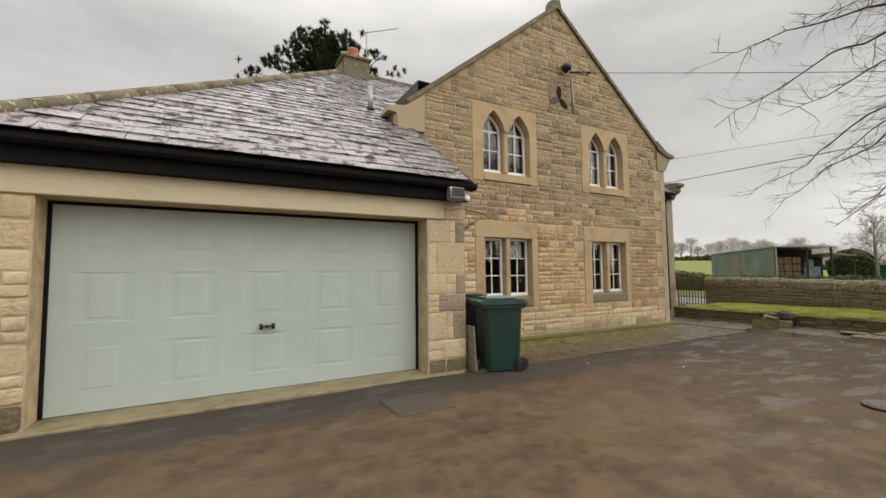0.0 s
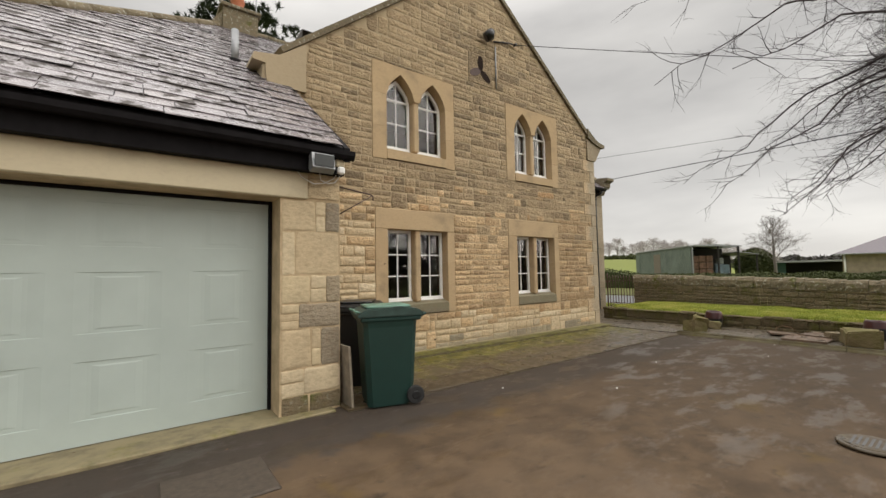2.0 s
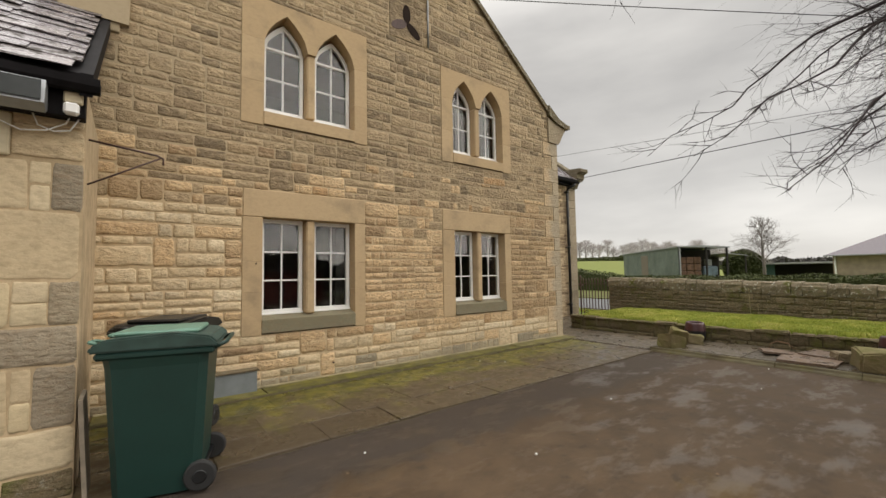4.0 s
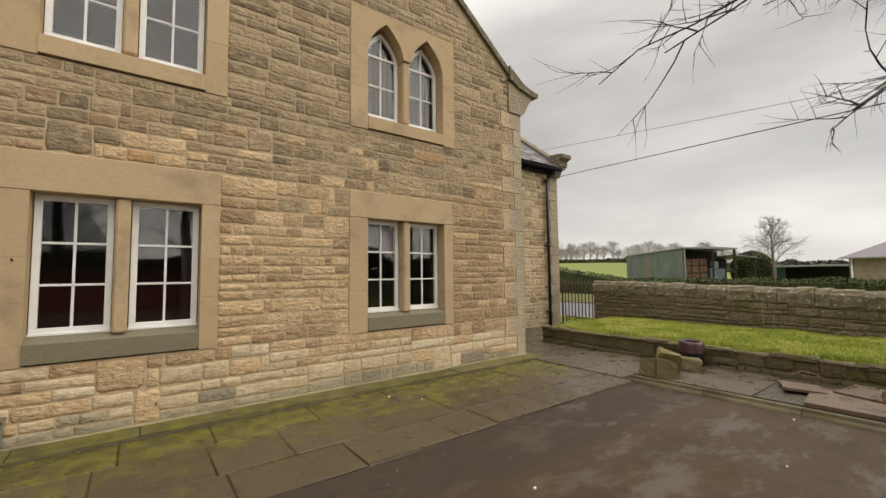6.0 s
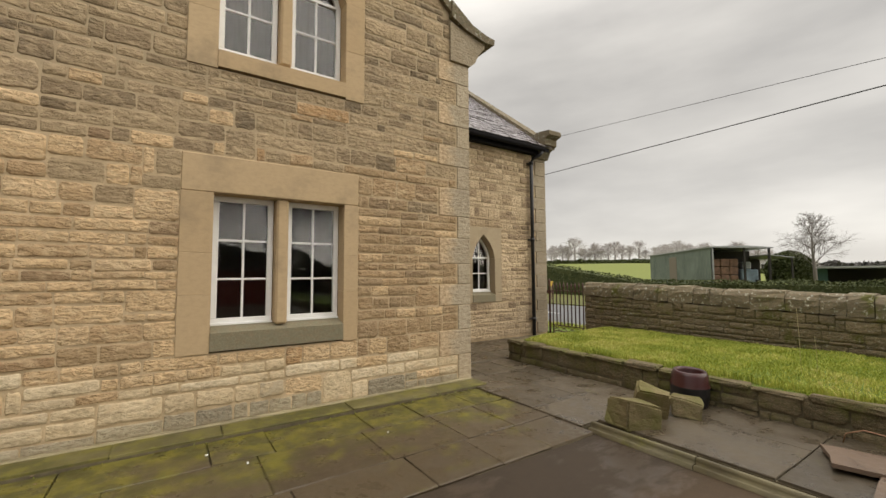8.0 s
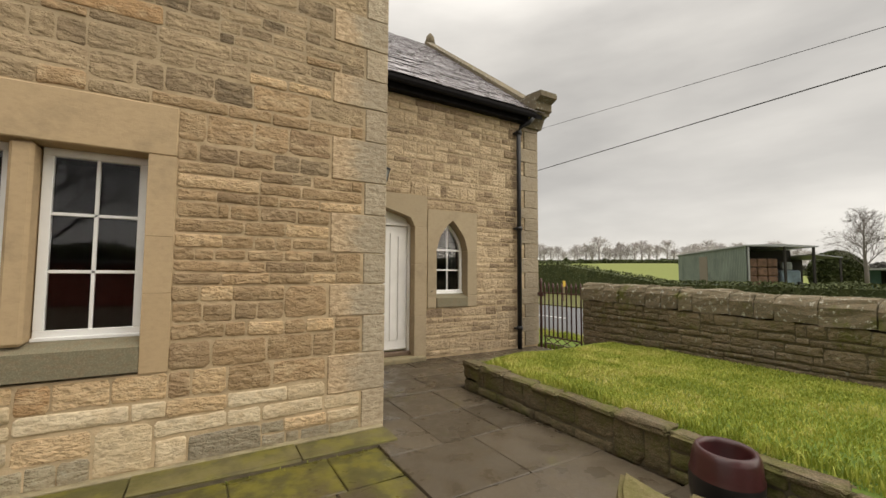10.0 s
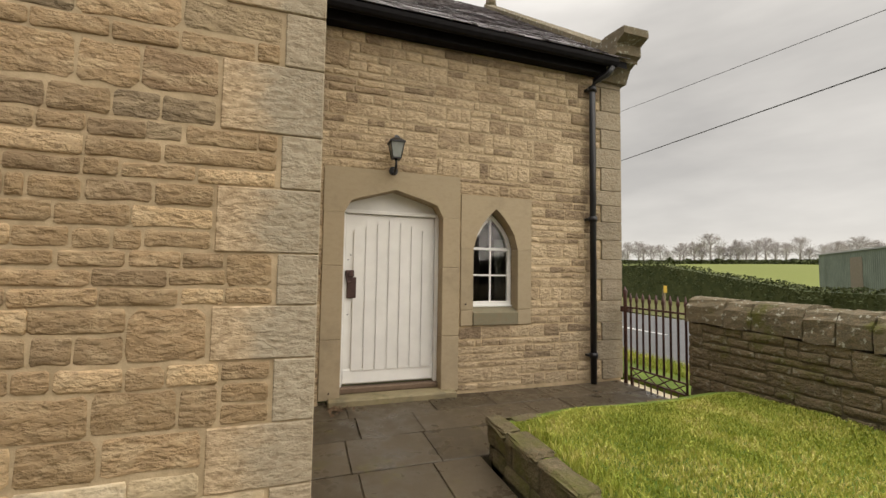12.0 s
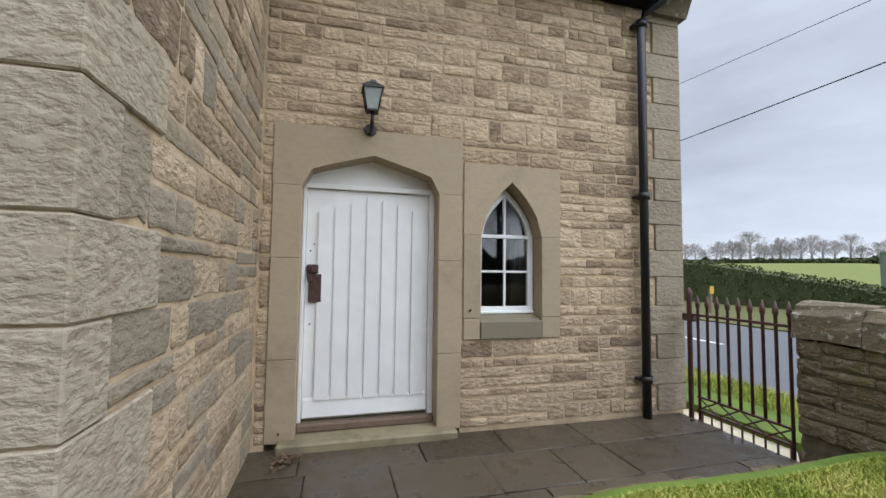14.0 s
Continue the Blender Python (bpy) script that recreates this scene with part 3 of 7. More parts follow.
bm = bmesh.new()
xs, ys = np.linspace(-14, 15.3, 100), np.linspace(-16, 7.3, 80)
grid = []
for y in ys:
    grid.append([bm.verts.new((x, y, -0.016 + 0.016 * noise.noise(Vector((x * 0.6, y * 0.6, 3))) + 0.006 * noise.noise(Vector((x * 2.5, y * 2.5, 9))))) for x in xs])
for r0, r1 in zip(grid, grid[1:]):
    for k in range(len(xs) - 1):
        bm.faces.new((r0[k], r0[k + 1], r1[k + 1], r1[k])).smooth = True
yard = structure("yard_surface", bm, M_TARMAC, "wet brown tarmac yard with patches and shallow puddles")
road = structure("road", boxed(17.2, 23.5, -200, 200, -0.4, -0.02, 0), M_ROAD, "grey asphalt country road beyond the wall")
verge = structure("grass_verge", boxed(15.85, 17.2, -60, 60, -0.4, 0.0, 0), M_GRASS, "grass verge between the wall and the road")
far_verge = structure("far_verge", boxed(23.5, 31, -200, 200, -0.4, 0.02, 0), grass_mat("dull_verge_grass", (0.075, 0.085, 0.022), (0.12, 0.115, 0.035), (0.15, 0.13, 0.05)), "dull winter grass strip beyond the road")

# ---- main gable wall ----
GY = 7.18
MY = GY + 0.009
W1 = (4.70, 6.42, 0.70, 2.60)
W2 = (7.93, 9.67, 0.70, 2.60)
U1 = (4.66, 6.46, 3.47, 5.22)
U2 = (7.94, 9.73, 3.47, 5.22)
AX, AZ, SL = 7.22, 8.05, 0.795
GX0, GX1 = 2.95, 11.3
VENT = (6.88, 7.56, 5.42, 6.08)
wall_south = structure("wall_south", holed_wall(GX0, GX1 - 0.014, -0.2, 9, MY, GY + 0.45, [W1, W2, U1, U2], [(SL, 1, AZ + SL * AX), (-SL, 1, AZ - SL * AX)]), M_MORTAR, "coursed sandstone rubble gable wall with pale mortar")
r = random.Random(3)
VS = courses(0.03, 8.0, 0.25, 0.33, [0.70, 2.60, 3.47, 5.22, 2.22, 5.42, 6.08], r)
QUOINS = []
i = 0
flip = 0
while i < len(VS) - 1 and VS[i] < 4.35:
    j = i + 1
    while j < len(VS) - 1 and VS[j] - VS[i] < 0.2:
        j += 1
    QUOINS.append((VS[i], VS[j], flip))
    i, flip = j, 1 - flip
QTOP = QUOINS[-1][1]


def gable_limit(va, vb):
    half = max(0.02, (AZ - (va + vb) / 2) / SL - 0.05)
    return AX - half, min(AX + half, GX1 - 0.012)


holes = [W1, W2, U1, U2, VENT, *[(GX1 - (0.52 if f else 0.22), GX1 + 1, a, b) for a, b, f in QUOINS]]
GABLE_RECTS = rubble(VS, GX0, GX1 - 0.01, holes, 0.18, 0.44, r, gable_limit)
GABLE_RECTS = [q for q in GABLE_RECTS if not (q[0] < 2.75 and q[3] < 4.2)]


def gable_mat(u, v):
    if v < 0.17 + 0.05 * math.sin(u * 5):
        return M_FOOT
    if u > 9.6 and 0.75 < v < 2.7 and rnd.random() < 0.7:
        return M_BROWN
    if v < 0.55 + 0.12 * math.sin(u * 3) or (v < 2.4 and u < 4.6):
        return M_PALE if rnd.random() < 0.8 else M_RUBBLE
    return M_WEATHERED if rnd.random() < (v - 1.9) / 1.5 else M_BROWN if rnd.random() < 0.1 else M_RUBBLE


FR = Matrix.Translation((0, MY, 0))
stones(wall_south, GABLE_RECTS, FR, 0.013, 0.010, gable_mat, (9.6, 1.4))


def quoins(parent, corner_x, corner_y, sx, rows, wa, wb, mat=M_QUOIN):
    for a, b, f in rows:
        du, dv = (wa, wb) if f else (wb, wa)
        du = du - 0.0
        x0, x1 = sorted((corner_x, corner_x - sx * (du - 0.012)))
        LATE.append(("quoin", boxed(x0, x1, corner_y, corner_y + dv - 0.012, a + 0.003, b - 0.003, 0.006), mat, parent))


quoins(wall_south, GX1 + 0.004, GY - 0.004, 1, QUOINS, 0.52, 0.22, M_CORNER)

# return wall, x = GX1, facing +x
BY = 9.57
wall_return = structure("wall_return", boxed(GX1 - 0.45, GX1 - 0.014, GY + 0.45, BY + 0.5, -0.2, 4.5, 0), M_MORTAR, "sandstone rubble return wall beside the door")
rr = random.Random(11)
VR = VS[:next(k for k, v in enumerate(VS) if v > 4.45)]
ret_holes = [(GY - 1, GY + (0.22 if f else 0.52), a, b) for a, b, f in QUOINS]
RET = rubble(VR, GY, BY, ret_holes, 0.2, 0.42, rr)
FRET = Matrix.Translation((GX1 - 0.014, 0, 0)) @ Matrix.Rotation(math.pi / 2, 4, "Z")
stones(wall_return, RET, FRET, 0.014, 0.011, lambda u, v: M_PORCH if rnd.random() < 0.6 else M_QUOIN, (8.4, 1.6))

# ---- door block ----
DS = (11.39, 13.02, -0.1, 2.68)
WS = (13.04, 14.03, 0.83, 2.47)
EX = 15.5
BM = BY + 0.012
wall_porch = structure("wall_east", holed_wall(GX1 - 0.02, EX - 0.02, -0.2, 4.55, BM, BM + 0.45, [DS, WS]), M_MORTAR, "sandstone rubble wall round the white door")
rd = random.Random(21)
VD = courses(0.05, 4.5, 0.25, 0.33, [0.83, 2.47, 2.68], rd)
dq, i, flip = [], 0, 0
while i < len(VD) - 1:
    j = i + 1
    while j < len(VD) - 1 and VD[j] - VD[i] < 0.2:
        j += 1
    dq.append((VD[i], VD[j], flip))
    i, flip = j, 1 - flip
DR = rubble(VD, GX1 + 0.005, EX - 0.01, [DS, WS, *[(EX - (0.45 if f else 0.36), EX + 1, a, b) for a, b, f in dq]], 0.16, 0.36, rd)
stones(wall_porch, DR, Matrix.Translation((0, BM, 0)), 0.013, 0.009, lambda u, v: M_PORCH, (13.2, 1.8))
quoins(wall_porch, EX, BY - 0.012, 1, dq, 0.45, 0.36)
structure("wall_side", boxed(EX - 0.45, EX - 0.02, BY + 0.45, 18, -0.2, 4.55, 0), M_MORTAR, "rubble side wall facing the road")
bm = prism(bmesh.new(), [(BY + 0.02, 4.5), (18.0, 4.5), (13.78, 8.0)], "x", EX - 0.42, EX - 0.02)
structure("wall_side_gable", bm, M_MORTAR, "gable of the side wall")

# ---- windows ----
def arch_z(x, x0, x1, zs, za):
    """Height of a pointed arch over the opening x0 to x1, springing at zs, apex at za."""
    c, h = (x0 + x1) / 2, (x1 - x0) / 2
    t = min(1, abs(x - c) / h)
    return zs + (za - zs) * (0.5 * (1 - t) + 0.5 * math.sqrt(max(0, 1 - t * t)))


def head_plate(bm, xl, xr, zt, lights, zs, y0, y1, flat=None):
    """A stone head with arched openings cut up into it."""
    xs = [xl]
    for x0, x1, za in lights:
        xs += [x0 + (x1 - x0) * k / 12 for k in range(13)]
    xs.append(xr)

    def low(x):
        for x0, x1, za in lights:
            if x0 + 1e-6 < x < x1 - 1e-6:
                return arch_z(x, x0, x1, zs, za)
        return zs
    cols = [[bm.verts.new((x, y, z)) for y, z in ((y0, low(x)), (y0, zt), (y1, zt), (y1, low(x)))] for x in xs]
    for p, q in zip(cols, cols[1:]):
        for k in range(4):
            bm.faces.new((p[k], q[k], q[(k + 1) % 4], p[(k + 1) % 4]))
    bm.faces.new(cols[0])
    bm.faces.new(cols[-1][::-1])
    bmesh.ops.recalc_face_normals(bm, faces=bm.faces[:])
    return bm


def arch_bar(bm, x0, x1, zs, za, w, y0, y1):
    """The curved head of a casement frame."""
    n = 14
    outer = [(x0 + (x1 - x0) * k / n, arch_z(x0 + (x1 - x0) * k / n, x0, x1, zs, za)) for k in range(n + 1)]
    a, b = x0 + w, x1 - w
    inner = [(a + (b - a) * k / n, arch_z(a + (b - a) * k / n, a, b, zs, za - w * 1.25)) for k in range(n + 1)]
    for k in range(n):
        v = [[bm.verts.new((p[0], y, p[1])) for p in (outer[k], outer[k + 1], inner[k + 1], inner[k])] for y in (y0, y1)]
        bm.faces.new(v[0])
        bm.faces.new(v[1][::-1])
        for i in range(4):
            bm.faces.new((v[0][i], v[1][i], v[1][(i + 1) % 4], v[0][(i + 1) % 4]))
    bmesh.ops.recalc_face_normals(bm, faces=bm.faces[:])
    return bm


def casement(parent, x0, x1, z0, zs, za, yf, rows, arched):
    """A white casement: frame, glazing bars and panes. yf is its front."""
    w, d = 0.056, 0.05
    bm = bmesh.new()
    box(bm, x0, x0 + w, yf, yf + d, z0 + w, zs, 0.004)
    box(bm, x1 - w, x1, yf, yf + d, z0 + w, zs, 0.004)
    box(bm, x0, x1, yf, yf + d, z0, z0 + w, 0.004)
    if arched:
        arch_bar(bm, x0, x1, zs, za, w, yf, yf + d)
        box(bm, x0 + w, x1 - w, yf + 0.002, yf + d, zs - 0.012, zs + 0.022, 0.003)
    else:
        box(bm, x0, x1, yf, yf + d, zs, zs + w, 0.004)
    c = part("casement", bm, M_WHITE, parent, "white painted casement frame")
    xm = (x0 + x1) / 2
    part("glazing_bar", boxed(xm - 0.011, xm + 0.011, yf + 0.008, yf + 0.04, z0 + w, (za - w * 1.3 if arched else zs), 0.002), M_WHITE, c, "white vertical glazing bar")
    zz = [z0 + w + (zs - z0 - w) * k / rows for k in range(rows + 1)]
    for z in zz[1:-1]:
        part("glazing_bar", boxed(x0 + w, x1 - w, yf + 0.008, yf + 0.04, z - 0.011, z + 0.011, 0.002), M_WHITE, c)
    for xa, xb in ((x0 + w, xm - 0.011), (xm + 0.011, x1 - w)):
        for k in range(rows):
            za_, zb_ = zz[k] + (0.011 if k else 0), zz[k + 1] - (0.011 if k < rows - 1 or arched else 0)
            part("pane", boxed(xa, xb, yf + 0.02, yf + 0.025, za_, zb_, 0), M_GLASS, c)
    if arched:
        bm = bmesh.new()
        n = 12
        a, b = x0 + w, x1 - w
        pts = [(a, zs + 0.022), *[(a + (b - a) * k / n, max(zs + 0.022, arch_z(a + (b - a) * k / n, a, b, zs, za - w * 1.25))) for k in range(1, n)], (b, zs + 0.022)]
        prism(bm, pts, "y", yf + 0.02, yf + 0.025)
        part("pane", bm, M_GLASS, c, "pointed head pane")
    part("drip_rail", boxed(x0 - 0.005, x1 + 0.005, yf - 0.02, yf + 0.03, z0 - 0.012, z0 + 0.012, 0.003), M_WHITE, c)


def stone_window(name, R, lights, z0, zs, za, label, rows, head_z=None):
    """Two lights in a dressed stone surround R with a mullion. za: apex of the arches, or None for a flat lintel."""
    xl, xr, zb, zt = R
    t = tagged(new(name), label, "window", kind="structure")
    y0, y1 = GY - 0.006, GY + 0.30
    zh = zs
    if za:
        part("head", head_plate(bmesh.new(), xl, xr, zt, [(a, b, za) for a, b in lights], zh, y0, y1), M_DRESSED, t, "dressed stone head with two pointed arches")
    else:
        part("lintel", boxed(xl, xr, y0, y1, zh + 0.002, zt, 0.008), M_DRESSED, t, "long dressed stone lintel")
    for a, b in ((xl, lights[0][0]), (lights[-1][1], xr)):
        zc = [zb, zb + (zh - zb) * 0.36, zb + (zh - zb) * 0.62, zh]
        if za:
            zc = [zb, zb + (zh - zb) * 0.5, zh]
        for p, q in zip(zc, zc[1:]):
            bm = boxed(a, b, y0, y1, p + 0.0008, q - 0.0008, 0.002)
            part("jamb_stone", bm, M_DRESSED, t)
    part("mullion", boxed(lights[0][1], lights[1][0], y0 + 0.035, y1, z0 - 0.02, zh + 0.001, 0.02), M_DRESSED, t, "stone mullion between the lights")
    part("sill", prism(bmesh.new(), [(y0 - 0.012, zb + 0.02), (y1, zb + 0.02), (y1, z0), (GY + 0.15, z0 - 0.01), (y0 - 0.012, z0 - 0.06)], "x", lights[0][0] + 0.001, lights[-1][1] - 0.001), M_SILL if not za else M_DRESSED, t, "weathered sloping stone sill")
    for a, b in lights:
        casement(t, a + 0.008, b - 0.008, z0 + 0.003, zs - 0.055 if not za else zh, (za or 0) - 0.05, GY + 0.17, rows, bool(za))
    return t


L1, L2 = [(4.94, 5.53), (5.65, 6.25)], [(8.20, 8.785), (8.905, 9.50)]
win_1 = stone_window("window_1", W1, L1, 0.95, 2.235, None, "ground floor window of two white six-pane casements in sandstone", 3)
win_2 = stone_window("window_2", W2, L2, 0.95, 2.235, None, "ground floor window of two white six-pane casements with dark panes", 3)
win_3 = stone_window("window_3", U1, L1, 3.72, 4.64, 5.08, "upper window of two pointed white casements in sandstone", 2)
win_4 = stone_window("window_4", U2, L2, 3.72, 4.64, 5.08, "upper window of two pointed white casements with net curtains", 2)

# ---- door and porch window ----
door = tagged(new("door_1"), "closed white boarded door under a flat pointed stone arch, rusty lock plate", "door", kind="structure")
DL, DRX, DSZ = 11.62, 12.80, 2.22


def tudor_z(x):
    t = abs(x - 12.21) / 0.59
    return DSZ + 0.17 * (1 - t) + 0.07 * math.sqrt(1 - t ** 10) if t < 1 else DSZ


bm = bmesh.new()
xs = [DS[0], *[DL + (DRX - DL) * k / 16 for k in range(17)], DS[1]]
cols = [[bm.verts.new((x, y, z)) for y, z in ((BY - 0.012, tudor_z(x) if DL < x < DRX else DSZ - 0.06), (BY - 0.012, DS[3]), (BY + 0.3, DS[3]), (BY + 0.3, tudor_z(x) if DL < x < DRX else DSZ - 0.06))] for x in xs]
for p, q in zip(cols, cols[1:]):
    for k in range(4):
        bm.faces.new((p[k], q[k], q[(k + 1) % 4], p[(k + 1) % 4]))
bm.faces.new(cols[0]); bm.faces.new(cols[-1])
bmesh.ops.recalc_face_normals(bm, faces=bm.faces[:])
part("head", bm, M_DOORSTONE, door, "dressed stone head with a flat pointed arch")
for a, b in ((DS[0], DL), (DRX, DS[1])):
    for p, q in ((0.06, 0.72), (0.72, 1.55), (1.55, DSZ - 0.06)):
        part("jamb_stone", boxed(a, b, BY - 0.012, BY + 0.3, p + 0.001, q - 0.001, 0.005), M_DOORSTONE, door)
part("threshold", boxed(DS[0] + 0.1, DS[1] - 0.05, BY - 0.13, BY + 0.3, -0.1, 0.085, 0.015), M_CONCRETE, door, "mossy worn threshold stone")
part("weather_bar", boxed(DL, DRX, BY + 0.1, BY + 0.22, 0.087, 0.15, 0.01), simple("bare_wood", (0.16, 0.11, 0.075), 0.8, scale=20), door, "bare wooden sill board")
part("tympanum", head_plate(bmesh.new(), DL, DRX, 2.55, [], 2.19, BY + 0.2, BY + 0.25), M_DOORWHITE, door, "white board above the door")
bm = bmesh.new()
box(bm, DL, DL + 0.03, BY + 0.16, BY + 0.26, 0.15, 2.19, 0.004)
box(bm, DRX - 0.05, DRX, BY + 0.16, BY + 0.26, 0.15, 2.19, 0.004)
box(bm, DL, DRX, BY + 0.15, BY + 0.26, 2.175, 2.215, 0.004)
part("door_frame", bm, M_DOORWHITE, door, "white painted door frame")
leaf = part("door_leaf", boxed(DL + 0.032, DRX - 0.052, BY + 0.19, BY + 0.235, 0.17, 2.17, 0.005), M_DOORWHITE, door, "white door leaf")
lx0, lx1 = DL + 0.032, DRX - 0.052
nb = 7
for k in range(nb):
    a, b = lx0 + 0.09 + (lx1 - lx0 - 0.12) * k / nb, lx0 + 0.09 + (lx1 - lx0 - 0.12) * (k + 1) / nb
    c = abs((a + b) / 2 - (lx0 + lx1) / 2)
    part("board", prism(bmesh.new(), [(a + 0.012, 0.33), (b - 0.012, 0.33), (b - 0.012, 2.12 - 0.32 * abs(b - (lx0 + lx1) / 2)), (a + 0.012, 2.12 - 0.32 * abs(a - (lx0 + lx1) / 2))], "y", BY + 0.166, BY + 0.19), M_DOORWHITE, leaf)
part("bottom_rail", prism(bmesh.new(), [(BY + 0.165, 0.19), (BY + 0.19, 0.17), (BY + 0.19, 0.35), (BY + 0.18, 0.33)], "x", lx0 + 0.01, lx1 - 0.01), M_DOORWHITE, leaf, "weather-worn bottom rail")
lock = part("lock_plate", boxed(lx0 + 0.03, lx0 + 0.14, BY + 0.165, BY + 0.19, 1.17, 1.42, 0.004), M_RUST, door, "rusty brown lock plate")
bm = tube(bmesh.new(), [(lx0 + 0.05, BY + 0.15, 1.47), (lx0 + 0.02, BY + 0.13, 1.42), (lx0 + 0.03, BY + 0.13, 1.36), (lx0 + 0.07, BY + 0.15, 1.36)], 0.009)
box(bm, lx0 + 0.01, lx0 + 0.11, BY + 0.15, BY + 0.19, 1.42, 1.5, 0.01)
part("door_handle", bm, M_RUST, door, "rusty ring handle")

win_5 = tagged(new("window_5"), "small pointed white window in a stone surround beside the door", "window", kind="structure")
wl_ = (13.21, 13.83)
part("head", head_plate(bmesh.new(), WS[0], WS[1], WS[3], [(13.21, 13.83, 2.31)], 1.80, BY - 0.01, BY + 0.3), M_DOORSTONE, win_5, "stone head with one pointed arch")
for a, b in ((WS[0], 13.21), (13.83, WS[1])):
    part("jamb_stone", boxed(a, b, BY - 0.01, BY + 0.3, 1.03, 1.798, 0.005), M_DOORSTONE, win_5)
    part("jamb_stone", boxed(a, b, BY - 0.01, BY + 0.3, WS[2], 1.026, 0.01), M_DOORSTONE, win_5)
part("sill", prism(bmesh.new(), [(BY - 0.02, WS[2] + 0.01), (BY + 0.3, WS[2] + 0.01), (BY + 0.3, 1.06), (BY + 0.15, 1.05), (BY - 0.02, 0.99)], "x", 13.212, 13.828), M_SILL, win_5, "sloping stone sill")
casement(win_5, 13.22, 13.82, 1.065, 1.80, 2.27, BY + 0.16, 2, True)

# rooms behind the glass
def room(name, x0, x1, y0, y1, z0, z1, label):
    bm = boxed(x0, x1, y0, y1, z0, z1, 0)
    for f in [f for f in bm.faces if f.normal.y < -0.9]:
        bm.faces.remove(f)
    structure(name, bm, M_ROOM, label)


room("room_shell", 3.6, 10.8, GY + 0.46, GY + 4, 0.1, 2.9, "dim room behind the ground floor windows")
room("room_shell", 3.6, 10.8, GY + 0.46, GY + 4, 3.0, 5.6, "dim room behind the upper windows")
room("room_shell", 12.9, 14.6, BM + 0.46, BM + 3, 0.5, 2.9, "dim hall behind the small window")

# ---- coping and kneelers of the gable ----
def coping(name, p, q, w, h, parent, n):
    """Sloping coping stones from p to q across the thickness w in y."""
    p, q = Vector(p), Vector(q)
    d = (q - p)
    up = Vector((0, 1, 0)).cross(d).normalized()
    up = up if up.z > 0 else -up
    for k in range(n):
        a, b = p + d * (k / n) + d.normalized() * 0.004, p + d * ((k + 1) / n) - d.normalized() * 0.004
        bm = bmesh.new()
        vs = [bm.verts.new(c) for e in (a, b) for c in (e, e + Vector((0, w, 0)), e + Vector((0, w, 0)) + up * h * 0.8, e + Vector((0, w * 0.5, 0)) + up * h, e + up * h * 0.8)]
        for i in range(5):
            bm.faces.new((vs[i], vs[(i + 1) % 5], vs[5 + (i + 1) % 5], vs[5 + i]))
        bm.faces.new(vs[:5][::-1])
        bm.faces.new(vs[5:])
        bmesh.ops.recalc_face_normals(bm, faces=bm.faces[:])
        part(name, bm, M_COPING, parent)


cop = thing("gable_coping", "weathered grey stone coping with kneelers and a finial on the gable", "coping", kind="structure")
zk = 4.72
coping("coping_stone", (AX, GY - 0.05, AZ), (11.10, GY - 0.05, AZ - SL * (11.10 - AX)), 0.55, 0.11, cop, 7)
coping("coping_stone", (AX, GY - 0.05, AZ), (3.16, GY - 0.05, AZ - SL * (AX - 3.16)), 0.55, 0.11, cop, 7)
part("kneeler", prism(bmesh.new(), [(10.98, 4.38), (11.32, 4.38), (11.40, 4.45), (11.48, 4.60), (11.58, 4.72), (11.58, 4.80), (11.25, 4.86), (10.98, 4.93)], "y", GY - 0.03, GY + 0.48), M_QUOIN, cop, "moulded stone kneeler")
part("kneeler_cap", prism(bmesh.new(), [(10.98, 4.985), (11.2, 4.87), (11.55, 4.79), (11.73, 4.80), (11.74, 4.88), (11.58, 4.90), (11.34, 4.97), (11.10, 5.13), (10.98, 5.22)], "y", GY - 0.075, GY + 0.51), M_COPING, cop, "projecting cap of the kneeler")
part("kneeler", prism(bmesh.new(), [(3.5, 4.28), (2.92, 4.28), (2.90, 4.58), (2.72, 4.60), (2.74, 4.70), (3.10, 4.76), (3.5, 5.05)], "y", GY - 0.056, GY + 0.506), M_DOORSTONE, cop, "moulded stone kneeler")
part("kneeler_block", boxed(2.86, 3.42, GY - 0.03, GY + 0.55, 4.18, 4.575, 0.01), M_DOORSTONE, cop, "dressed block under the kneeler")
bm = prism(bmesh.new(), [(AX - 0.16, AZ - 0.02), (AX + 0.16, AZ - 0.02), (AX + 0.10, AZ + 0.20), (AX + 0.04, AZ + 0.3), (AX - 0.06, AZ + 0.28), (AX - 0.12, AZ + 0.18)], "y", GY - 0.04, GY + 0.24)
part("finial", bm, M_COPING, cop, "worn stump of a stone finial")


